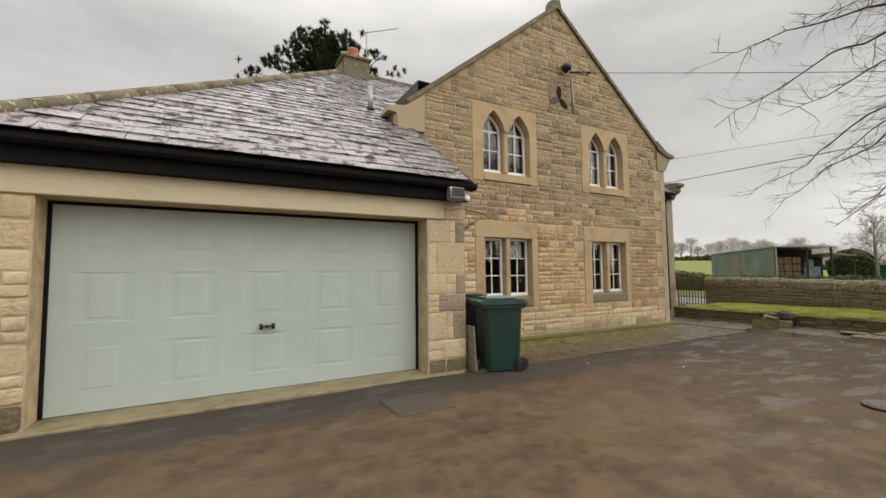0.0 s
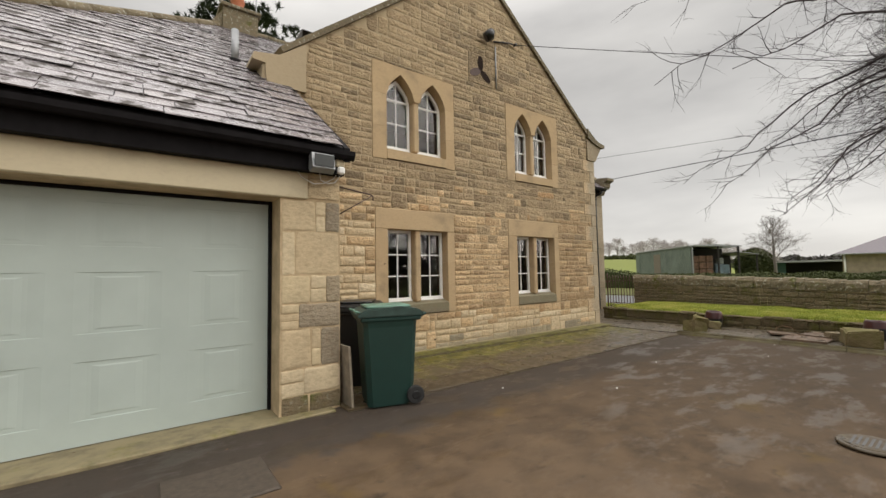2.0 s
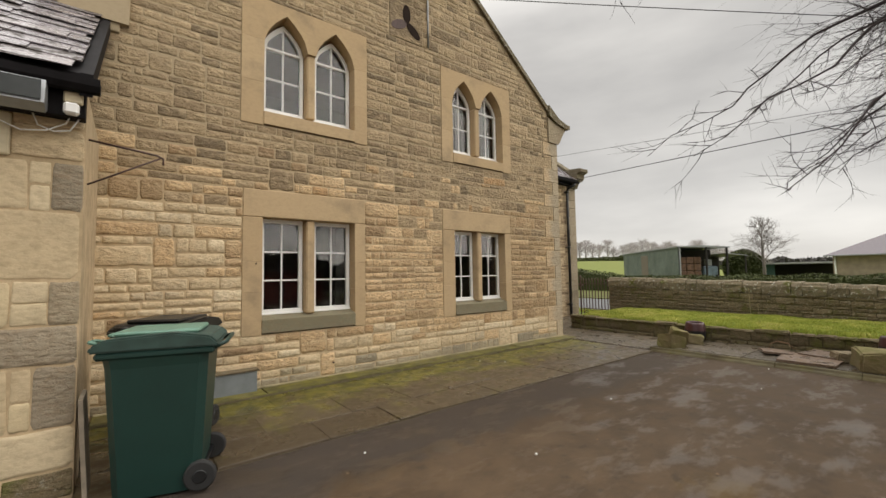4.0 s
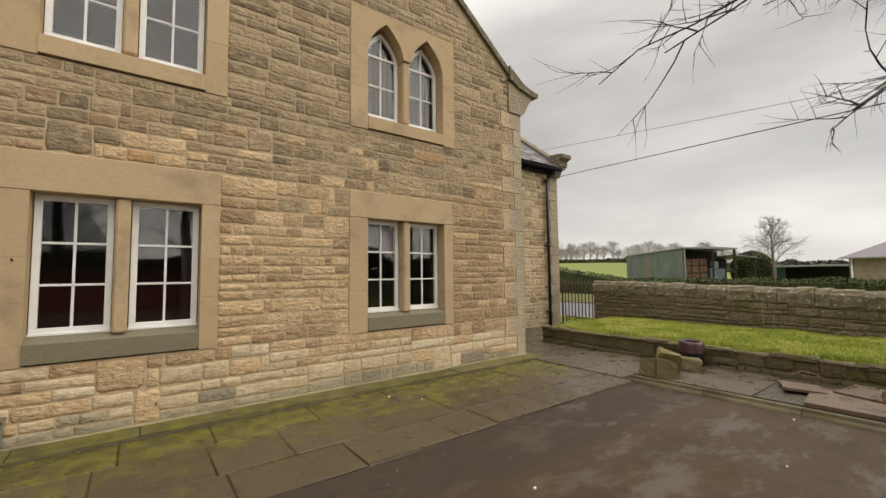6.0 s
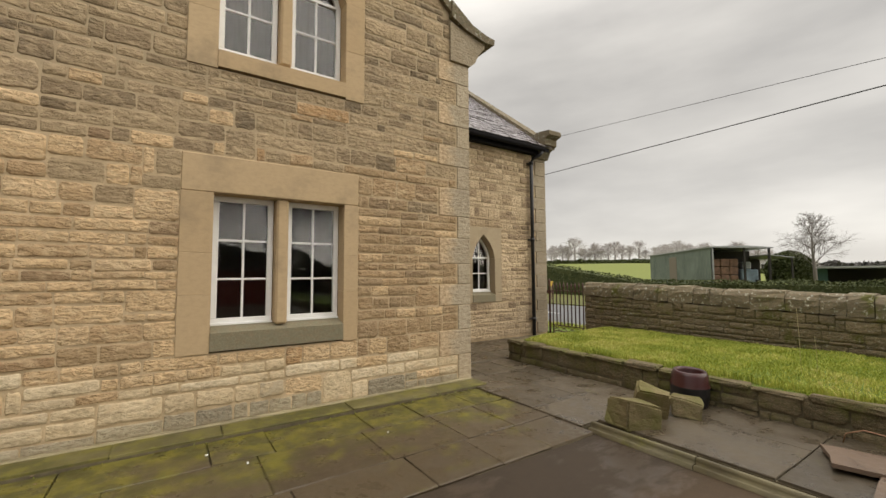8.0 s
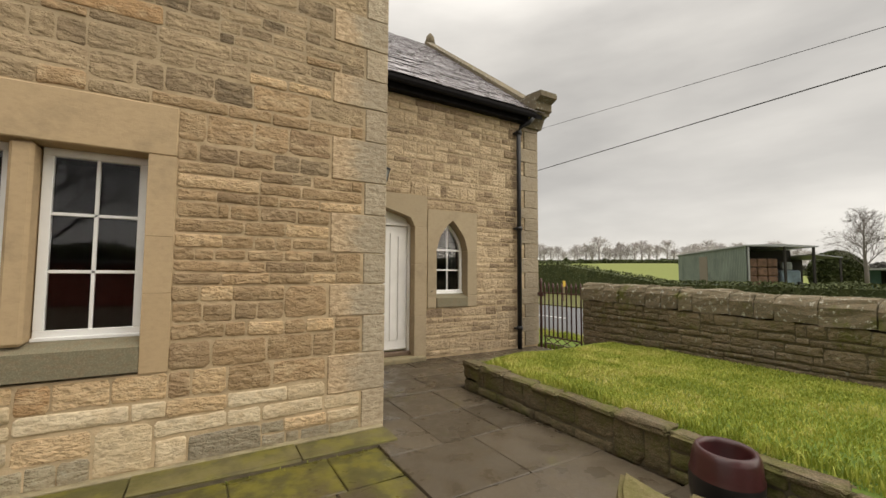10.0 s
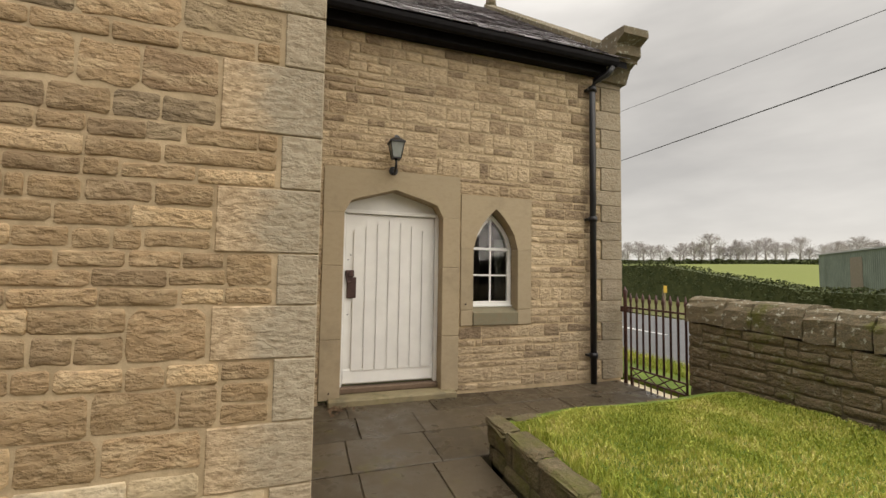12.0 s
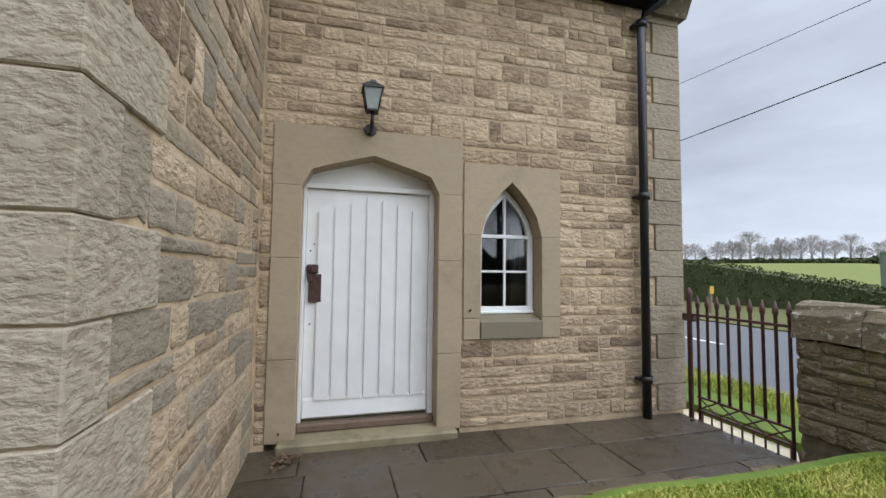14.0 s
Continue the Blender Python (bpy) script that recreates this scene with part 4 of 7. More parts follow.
# ---- roofs ----
def slates(parent, o, udir, vdir, u_of, v1, mat, near, row=0.21, wid=0.42, limit=300, v0=0.0):
    """Slates on a slope. o: eave point, udir along the eave, vdir up the slope; u_of(v): the span."""
    o, udir, vdir = Vector(o), Vector(udir).normalized(), Vector(vdir).normalized()
    nrm = udir.cross(vdir).normalized()
    nrm = nrm if nrm.z > 0 else -nrm
    pool = []
    for k in range(6):
        bm = box(bmesh.new(), -0.5, 0.5, -0.5, 0.5, -0.5, 0.5)
        for v in bm.verts:
            v.co.x += rnd.uniform(-0.008, 0.008)
            v.co.y += rnd.uniform(-0.03, 0.03)
        pool.append(mesh_of("slate", bm, mat))
    m = Matrix((udir, vdir, nrm)).transposed().to_4x4()
    items = []
    k = 0
    while v0 + (k + 0.4) * row < v1:
        v = v0 + (k + 0.5) * row
        a, b = u_of(v)
        u = a - (wid / 2 if k % 2 else 0)
        while u < b:
            w = wid * rnd.uniform(0.8, 1.15)
            c, d = max(a, u), min(b, u + w)
            if d - c > 0.05:
                items.append((c, d, v))
            u += w
        k += 1
    items.sort(key=lambda q: (near[0] - q[0]) ** 2 + (near[1] - q[2]) ** 2)
    V, F = [], []
    for i, (c, d, v) in enumerate(items):
        loc = Matrix.Translation(o + udir * (c + d) / 2 + vdir * v + nrm * rnd.uniform(0.018, 0.03)) @ m @ pose(0, 0, 0, -rnd.uniform(2.2, 3.6), rnd.uniform(-0.7, 0.7), rnd.uniform(-0.4, 0.4))
        dim = (d - c - 0.005, row * 1.25, 0.009)
        if i < limit:
            LATE.append(("slate", pool[rnd.randrange(6)], loc @ Matrix.Diagonal((*dim, 1)), parent))
        else:
            k0 = len(V)
            V += [tuple(loc @ Vector((x * dim[0], y * dim[1], z * dim[2]))) for x in (-.5, .5) for y in (-.5, .5) for z in (-.5, .5)]
            F += [tuple(k0 + q for q in f) for f in ((0, 1, 3, 2), (4, 6, 7, 5), (0, 4, 5, 1), (2, 3, 7, 6), (0, 2, 6, 4), (1, 5, 7, 3))]
    if V:
        me = bpy.data.meshes.new("slating")
        me.from_pydata(V, [], F)
        me.materials.append(mat)
        ob = new("slating", me)
        ob.parent = parent
        tagged(ob, kind="stuff")


def slab_of(pts, t):
    """A thick sheet under a roof slope."""
    bm = bmesh.new()
    a = [bm.verts.new(p) for p in pts]
    b = [bm.verts.new(Vector(p) - Vector((0, 0, t))) for p in pts]
    bm.faces.new(a)
    bm.faces.new(b[::-1])
    n = len(a)
    for i in range(n):
        bm.faces.new((a[i], b[i], b[(i + 1) % n], a[(i + 1) % n]))
    bmesh.ops.recalc_face_normals(bm, faces=bm.faces[:])
    return bm


GS = 0.72
GEY, GEZ = 5.16, 2.85


def gz(y):
    return GEZ + GS * (y - GEY)


RY = 11.3
garage_roof = structure("roof_garage", slab_of([(-2.15, GEY, gz(GEY)), (3.3, GEY, gz(GEY)), (3.3, GY + 0.02, gz(GY)), (2.95, GY + 0.02, gz(GY)), (2.95, 7.7, gz(7.7)), (6.6, RY, gz(RY)), (3.0, RY, gz(RY))], 0.10), M_FASCIA, "purple grey slate roof over the garage with dark mossy patches")
gl = math.hypot(1, GS)


def g_span(v):
    y = GEY + v / gl
    left = -2.12 + (y - GEY) / 1.19
    return left, (3.27 if y < GY - 0.04 else 2.95 if y < 7.7 else 2.95 + (y - 7.7))


slates(garage_roof, (0, GEY - 0.03, GEZ), (1, 0, 0), (0, 1, GS), g_span, (RY - GEY) * gl, M_SLATE, (1.5, 0.5))
structure("roof_garage_end", slab_of([(-2.15, GEY, GEZ), (3.0, RY, gz(RY)), (-2.15, 17, GEZ)], 0.1), M_SLATE, "hipped end of the garage roof")
bm = bmesh.new()
hip = thing("hip_tiles", "thick grey mossy stone hip and ridge of the garage roof", "ridge tile", kind="structure")
hp, hq = Vector((-2.16, GEY, GEZ + 0.03)), Vector((3.0, RY, gz(RY) + 0.03))
for k in range(14):
    a, b = hp.lerp(hq, k / 14 + 0.0003), hp.lerp(hq, (k + 1) / 14 - 0.0003)
    part("hip_tile", tube(bmesh.new(), [a, b], 0.095, 8), M_COPING, hip)
for k in range(8):
    part("ridge_tile", tube(bmesh.new(), [(3.0 + k * 0.45, RY, gz(RY) + 0.02), (3.445 + k * 0.45, RY, gz(RY) + 0.02)], 0.10, 7), M_COPING, hip)

# main roof: gable block and side block
MS = SL
main_roof = structure("roof_main", slab_of([(AX, GY + 0.3, AZ - 0.06), (11.1, GY + 0.3, AZ - 0.06 - MS * (11.1 - AX)), (11.1, 14, AZ - 0.06 - MS * (11.1 - AX)), (AX, 14, AZ - 0.06)], 0.12), M_SLATE, "slate roof behind the gable")
structure("roof_main_west", slab_of([(AX, GY + 0.3, AZ - 0.06), (2.9, GY + 0.3, AZ - 0.06 - MS * (AX - 2.9)), (2.9, 14, AZ - 0.06 - MS * (AX - 2.9)), (AX, 14, AZ - 0.06)], 0.12), M_SLATE, "slate roof behind the gable")
SE = 4.46
SS = (8.0 - SE) / (13.78 - 9.3)
side_roof = structure("roof_side", slab_of([(11.2, 9.3, SE), (EX - 0.12, 9.3, SE), (EX - 0.12, 13.78, 8.0), (9, 13.78, 8.0)], 0.1), M_FASCIA, "purple grey slate roof over the door block")
slates(side_roof, (0, 9.27, SE), (1, 0, 0), (0, 1, SS), lambda v: (11.3, EX - 0.12), (13.78 - 9.3) * math.hypot(1, SS), M_SLATE, (14, 0), row=0.2, wid=0.36, limit=150)
structure("roof_side_back", slab_of([(9, 13.78, 8.0), (EX - 0.12, 13.78, 8.0), (EX - 0.12, 18.2, SE), (9, 18.2, SE)], 0.1), M_SLATE, "rear slope of the side roof")
cop2 = thing("verge_coping", "grey stone verge coping with a kneeler above the downpipe", "coping", kind="structure")
pa, pb = Vector((EX - 0.33, 9.28, SE + 0.12)), Vector((EX - 0.33, 13.78, 8.12))
for k in range(7):
    a, b = pa.lerp(pb, k / 7 + 0.001), pa.lerp(pb, (k + 1) / 7 - 0.001)
    bm = bmesh.new()
    vs = [bm.verts.new(e + Vector(o)) for e in (a, b) for o in ((0, 0, -0.14), (0.38, 0, -0.14), (0.38, 0, 0.02), (0.19, 0, 0.07), (0, 0, 0.02))]
    for i in range(5):
        bm.faces.new((vs[i], vs[(i + 1) % 5], vs[5 + (i + 1) % 5], vs[5 + i]))
    bm.faces.new(vs[:5]); bm.faces.new(vs[5:])
    bmesh.ops.recalc_face_normals(bm, faces=bm.faces[:])
    part("coping_stone", bm, M_COPING, cop2)
part("kneeler", prism(bmesh.new(), [(9.62, 4.25), (9.5, 4.25), (9.42, 4.42), (9.22, 4.52), (9.22, 4.66), (9.08, 4.72), (9.08, 4.82), (9.45, 4.86), (9.75, 4.80)], "x", EX - 0.36, EX + 0.05), M_COPING, cop2, "moulded stone kneeler block")
part("finial", tube(bmesh.new(), [(EX - 0.15, 13.78, 8.05), (EX - 0.15, 13.78, 8.3), (EX - 0.15, 13.78, 8.42)], [0.16, 0.12, 0.03]), M_COPING, cop2, "small stone finial")

# ---- garage ----
GF = 5.33
garage_wall = structure("wall_garage", holed_wall(-2.15, 3.30, -0.2, 2.78, GF + 0.02, GF + 0.42, [(-1.62, 2.65, -0.3, 2.27)]), M_MORTAR, "pale sandstone piers either side of the garage door")
structure("wall_garage_side", boxed(2.85, 3.28, GF + 0.42, GY, -0.2, 2.9, 0), M_MORTAR, "garage side wall")
structure("wall_garage_west", boxed(-2.15, -1.7, GF + 0.42, 17, -0.2, 2.9, 0), M_MORTAR, "garage west wall")
structure("garage_floor", boxed(-2.1, 3.2, GF - 0.12, 9, -0.25, 0.012, 0.01), M_CONCRETE, "mossy concrete threshold of the garage")
rg = random.Random(5)
VG = courses(0.0, 2.27, 0.14, 0.36, [], rg)
PIER = [(2.66, 3.02, 1.92, 2.26), (3.02, 3.13, 1.92, 2.10), (3.02, 3.13, 2.10, 2.26), (3.13, 3.3, 1.92, 2.26), (2.66, 2.80, 1.45, 1.92), (2.80, 3.29, 1.45, 1.92),
        (2.66, 2.96, 1.15, 1.45), (2.96, 3.14, 1.30, 1.45), (2.96, 3.14, 1.15, 1.30), (3.14, 3.3, 1.15, 1.45), (2.66, 2.84, 1.05, 1.15), (2.66, 2.84, 0.97, 1.05), (2.66, 2.84, 0.88, 0.97),
        (2.84, 3.3, 0.88, 1.15), (2.66, 2.98, 0.47, 0.88), (2.98, 3.08, 0.66, 0.88), (2.98, 3.08, 0.47, 0.66), (3.08, 3.3, 0.47, 0.88), (2.66, 2.90, 0.33, 0.47), (2.66, 2.90, 0.19, 0.33), (2.90, 3.3, 0.19, 0.47),
        (2.66, 2.95, 0.0, 0.19), (2.95, 3.3, 0.0, 0.19)]


def pier_mat(u, v):
    return M_DARKSTONE if v < 0.19 else M_QUOIN if (u > 3.12 or (u > 2.84 and 0.88 < v < 1.15)) else M_BLOCK


stones(garage_wall, PIER, Matrix.Translation((0, GF + 0.02, 0)), 0.012, 0.007, pier_mat, (2.9, 1), rough=0.45)
stones(garage_wall, layout(VG, -2.15, -1.63, [], 0.2, 0.45, rg) + layout([2.27, 2.5, 2.72], 2.93, 3.3, [], 0.3, 0.4, rg), Matrix.Translation((0, GF + 0.02, 0)), 0.018, 0.009, lambda u, v: (M_BLOCK if rnd.random() < 0.35 else M_PALE) if v > 0.22 else M_DARKSTONE, (2.9, 1), rough=0.9)
lint = structure("garage_lintel", boxed(-2.16, 2.93, GF - 0.012, GF + 0.4, 2.272, 2.56, 0.01), M_LINTEL, "long pale concrete lintel over the garage door")
gd = tagged(new("garage_door"), "closed sage grey panelled up-and-over garage door with a black handle", "garage door", kind="structure")
bm = bmesh.new()
gx = [-1.60, -1.42, -0.85, -0.62, -0.01, 0.22, 0.85, 1.03, 1.66, 1.88, 2.47, 2.62]
gzs = [0.02, 0.23, 0.73, 0.97, 1.51, 1.74, 2.14, 2.26]
GD = 5.70
gv = {}
for i, x in enumerate(gx):
    for j, z in enumerate(gzs):
        gv[i, j] = bm.verts.new((x, GD, z))
recess = []
for i in range(len(gx) - 1):
    for j in range(len(gzs) - 1):
        f = bm.faces.new((gv[i, j], gv[i + 1, j], gv[i + 1, j + 1], gv[i, j + 1]))
        if i % 2 and j % 2:
            recess.append(f)
for f in recess:
    deep = 0.5 if f.calc_center_median().z > 1.7 else 1.1
    wide = max(v.co.x for v in f.verts) - min(v.co.x for v in f.verts)
    bmesh.ops.inset_region(bm, faces=[f], thickness=0.006, depth=-0.006 * deep)
    mid = f.calc_center_median().x
    for v in f.verts:
        v.co.x = mid + (v.co.x - mid) * (1 - 0.2 / wide)
    bmesh.ops.inset_region(bm, faces=[f], thickness=0.045, depth=0.0)
    bmesh.ops.inset_region(bm, faces=[f], thickness=0.02, depth=0.004 * deep)
    for v in f.verts:
        v.co.x = mid + (v.co.x - mid) * (1 - 0.14 / wide)
part("door_panel", bm, M_GARAGE, gd)
for x0, x1, z0, z1, nm in ((-1.62, -1.585, 0.012, 2.27, "side_frame"), (2.615, 2.65, 0.012, 2.27, "side_frame"), (-1.585, 2.615, 2.235, 2.27, "top_frame")):
    part(nm, boxed(x0, x1, GD - 0.03, GD + 0.05, z0, z1), M_FASCIA, gd)
bm = tube(bmesh.new(), [(0.44, GD - 0.045, 0.81), (0.60, GD - 0.045, 0.81)], 0.012)
for x in (0.45, 0.59):
    tube(bm, [(x, GD - 0.045, 0.775), (x, GD - 0.045, 0.845)], 0.022)
tube(bm, [(0.52, GD - 0.045, 0.81), (0.52, GD + 0.01, 0.81)], 0.02)
part("handle", bm, M_BLACK, gd, "black metal door handle")
fas = thing("fascia_and_gutter", "black fascia board and gutter under the garage eave", "gutter", kind="structure")
part("fascia", boxed(-2.2, 3.3, GEY + 0.05, GF - 0.015, 2.555, 2.80, 0.004), M_FASCIA, fas)
bm = bmesh.new()
prof = [(-0.06, 0.05), (-0.055, 0.0), (-0.03, -0.035), (0.0, -0.045), (0.03, -0.035), (0.055, 0.0), (0.06, 0.05), (0.05, 0.05), (0.0, -0.03), (-0.05, 0.05)]
prism(bm, [(GEY - 0.015 + a, 2.755 + b) for a, b in prof], "x", -2.22, 3.38)
part("gutter", bm, M_FASCIA, fas)
part("bargeboard", slab_of([(3.27, GEY - 0.02, GEZ + 0.0), (3.34, GEY - 0.02, GEZ + 0.0), (3.34, GY, gz(GY) + 0.0), (3.27, GY, gz(GY) + 0.0)], 0.16), M_FASCIA, fas)

# ---- paving, kerb, bed ----
def paving(name, x0, x1, y0, y1, rows, z, mat_of, label, seed, wlo=0.45, whi=0.95, limit=300):
    r = random.Random(seed)
    base = structure(name, boxed(x0, x1, y0, y1, -0.2, z - 0.02, 0), M_DARKMORTAR, label)
    ys = [y0 + (y1 - y0) * (k + (r.uniform(-0.12, 0.12) if 0 < k < rows else 0)) / rows for k in range(rows + 1)]
    for a, b in zip(ys, ys[1:]):
        x = x0
        while x < x1 - 0.05:
            w = r.uniform(wlo, whi)
            e = x1 if x1 - x - w < 0.25 else x + w
            mt = mat_of((x + e) / 2, (a + b) / 2)
            bm = boxed(x + 0.004, e - 0.004, a + 0.004, b - 0.004, z - 0.03, z + r.uniform(-0.004, 0.004), 0.006)
            for v in bm.verts:
                v.co.x += r.uniform(-0.006, 0.006)
                v.co.y += r.uniform(-0.006, 0.006)
            LATE.append(("paving_slab", bm, mt, base))
            x = e
    return base


paving("paving_gable", 3.3, 11.12, 5.12, 6.84, 3, 0.006, lambda x, y: M_MOSSLAB, "worn mossy stone flags along the gable", 1)
paving("paving_door", 11.12, 15.42, 7.95, 9.56, 3, 0.02, lambda x, y: M_SLAB, "worn stone flags before the door", 2)
paving("paving_path", 11.12, 12.62, 5.25, 7.95, 4, 0.018, lambda x, y: M_SLAB, "worn stone flags round the house corner", 3)
paving("plinth_ledge", 3.3, 11.30, 6.84, 7.13, 1, 0.045, lambda x, y: M_LEDGE, "mossy stone ledge at the foot of the wall", 14, 0.7, 1.3)
structure("plinth_fillet", boxed(3.3, 11.29, 7.13, GY + 0.03, -0.1, 0.055, 0.01), M_CONCRETE, "pale mortar fillet along the wall foot")
kerb = thing("kerb", "rounded mossy stone kerb edging the slabs", "kerb", kind="structure")
yk = 5.2
k = 0
while yk > -8:
    bm = boxed(11.13, 11.262, yk - 0.906, yk - 0.002, -0.1, 0.058, 0)
    bmesh.ops.bevel(bm, geom=[e for e in bm.edges if abs(e.verts[0].co.y - e.verts[1].co.y) > 0.5 and e.verts[0].co.z > 0], offset=0.045, segments=4, affect="EDGES")
    for f in bm.faces:
        f.smooth = abs(f.normal.y) < 0.5
    part("kerb_stone", bm, M_KERB, kerb)
    yk -= 0.91
paving("slab_strip", 11.31, 12.66, -8, 5.22, 9, 0.05, lambda x, y: M_SLAB, "stone slabs between kerb and grass bed", 6, 0.6, 1.36)
BX = 12.66
bed_wall = structure("bed_wall", boxed(BX + 0.03, BX + 0.24, -10, 7.90, -0.2, 0.30, 0), M_DARKMORTAR, "low dark mossy stone retaining wall of the grass bed")
rb = random.Random(8)
VB = [-0.02, 0.14, 0.33]
FB = Matrix.Translation((BX + 0.03, 0, 0)) @ Matrix.Rotation(-math.pi / 2, 4, "Z")
stones(bed_wall, [(-b, -a, c, d) for a, b, c, d in rubble([-0.02, 0.33], -8, 7.92, [], 0.14, 0.4, rb)], FB, 0.028, 0.007, lambda u, v: M_BEDSTONE, (-5.5, 0.2), rough=1.2, limit=90)
bed_end = structure("bed_end_wall", boxed(BX + 0.03, 15.35, 7.70, 7.89, -0.2, 0.30, 0), M_DARKMORTAR, "end of the low retaining wall beside the path")
stones(bed_end, layout(VB, BX, 15.35, [], 0.2, 0.45, rb), Matrix.Translation((0, 7.89, 0)) @ Matrix.Diagonal((1, -1, 1, 1)), 0.03, 0.010, lambda u, v: M_BEDSTONE, (13, 0.2), limit=30)
bm = bmesh.new()
gx_, gy_ = np.linspace(BX + 0.06, 15.36, 22), np.linspace(-10, 7.86, 120)


def bed_z(x, y):
    return 0.30 + 0.05 * min(1, (x - BX) / 0.8) + 0.03 * noise.noise(Vector((x * 1.5, y * 1.5, 0)))


grid = [[bm.verts.new((x, y, bed_z(x, y))) for x in gx_] for y in gy_]
for r0, r1 in zip(grid, grid[1:]):
    for k in range(len(gx_) - 1):
        bm.faces.new((r0[k], r0[k + 1], r1[k + 1], r1[k])).smooth = True
cap_r = random.Random(41)


def cap_stone(x0, x1, y0, y1, parent):
    bm = boxed(x0, x1, y0, y1, 0.27, 0.335 + cap_r.uniform(-0.02, 0.015), 0.022)
    bmesh.ops.subdivide_edges(bm, edges=bm.edges[:], cuts=1, use_grid_fill=True)
    for v in bm.verts:
        v.co += Vector([cap_r.uniform(-0.010, 0.010) for _ in range(3)])
    LATE.append(("cap_stone", bm, M_BEDSTONE, parent))


yc = 7.93
while yc > -2:
    w = cap_r.uniform(0.22, 0.6)
    cap_stone(BX - 0.02 + cap_r.uniform(-0.015, 0.015), BX + 0.14 + cap_r.uniform(-0.03, 0.03), yc - w + 0.008, yc - 0.008, bed_wall)
    yc -= w
xc = BX + 0.18
while xc < 15.1:
    w = cap_r.uniform(0.2, 0.5)
    cap_stone(xc + 0.008, min(15.33, xc + w) - 0.008, 7.76 + cap_r.uniform(-0.03, 0.03), 7.92 + cap_r.uniform(-0.015, 0.015), bed_end)
    xc += w
lawn = structure("lawn", bm, M_GRASS, "raised bed of bright rough grass")

# road wall
wz = lambda y: 0.985 - 0.03 * (8.4 - y)
RW0, RW1 = -12.0, 8.40
bm = prism(bmesh.new(), [(RW0, -0.2), (RW1 - 0.02, -0.2), (RW1 - 0.02, wz(RW1) - 0.02), (2.5, wz(2.5) - 0.02), (RW0, wz(2.5) - 0.02)], "x", 15.38, 15.82)
road_wall = structure("road_wall", bm, M_DARKMORTAR, "dark mossy rubble wall along the road")
rw = random.Random(9)
VW = courses(0.25, 0.98, 0.22, 0.28, [], rw)
rects = [(-b, -a, c - 0.03 * (8.4 - max(2.5, (a + b) / 2)) * (c - 0.25) / 0.73, d - 0.03 * (8.4 - max(2.5, (a + b) / 2)) * (d - 0.25) / 0.73) for a, b, c, d in rubble(VW, RW0, RW1, [], 0.16, 0.48, rw)]
stones(road_wall, rects, Matrix.Translation((15.38, 0, 0)) @ Matrix.Rotation(-math.pi / 2, 4, "Z"), 0.022, 0.006, lambda u, v: M_DARKSTONE, (-6, 0.6), rough=1.3, limit=200)
stones(road_wall, layout(courses(0.0, 0.98, 0.12, 0.22, [], rw), 15.36, 15.84, [], 0.2, 0.4, rw), Matrix.Translation((0, RW1 - 0.03, 0)) @ Matrix.Diagonal((1, -1, 1, 1)), 0.035, 0.012, lambda u, v: M_DARKSTONE, (15.6, 0.6), rough=1.2)
y = RW1 + 0.02
while y > RW0:
    w = rw.uniform(0.18, 0.46)
    zc = wz(max(2.5, y)) - 0.01
    h = 0.29 * rw.uniform(0.94, 1.05)
    bm = prism(bmesh.new(), [(15.352, zc), (15.848, zc), (15.84, zc + h * 0.66), (15.78, zc + h * 0.93), (15.66, zc + h), (15.52, zc + h * 0.99), (15.42, zc + h * 0.93), (15.362, zc + h * 0.66)], "y", y - w + 0.004, y - 0.004)
    bmesh.ops.subdivide_edges(bm, edges=bm.edges[:], cuts=1, use_grid_fill=True)
    for v in bm.verts:
        v.co += Vector((rw.uniform(-1, 1), rw.uniform(-0.3, 0.3), rw.uniform(-1, 1))) * 0.014
    LATE.append(("coping_stone", bm, M_COPING, road_wall))
    y -= w

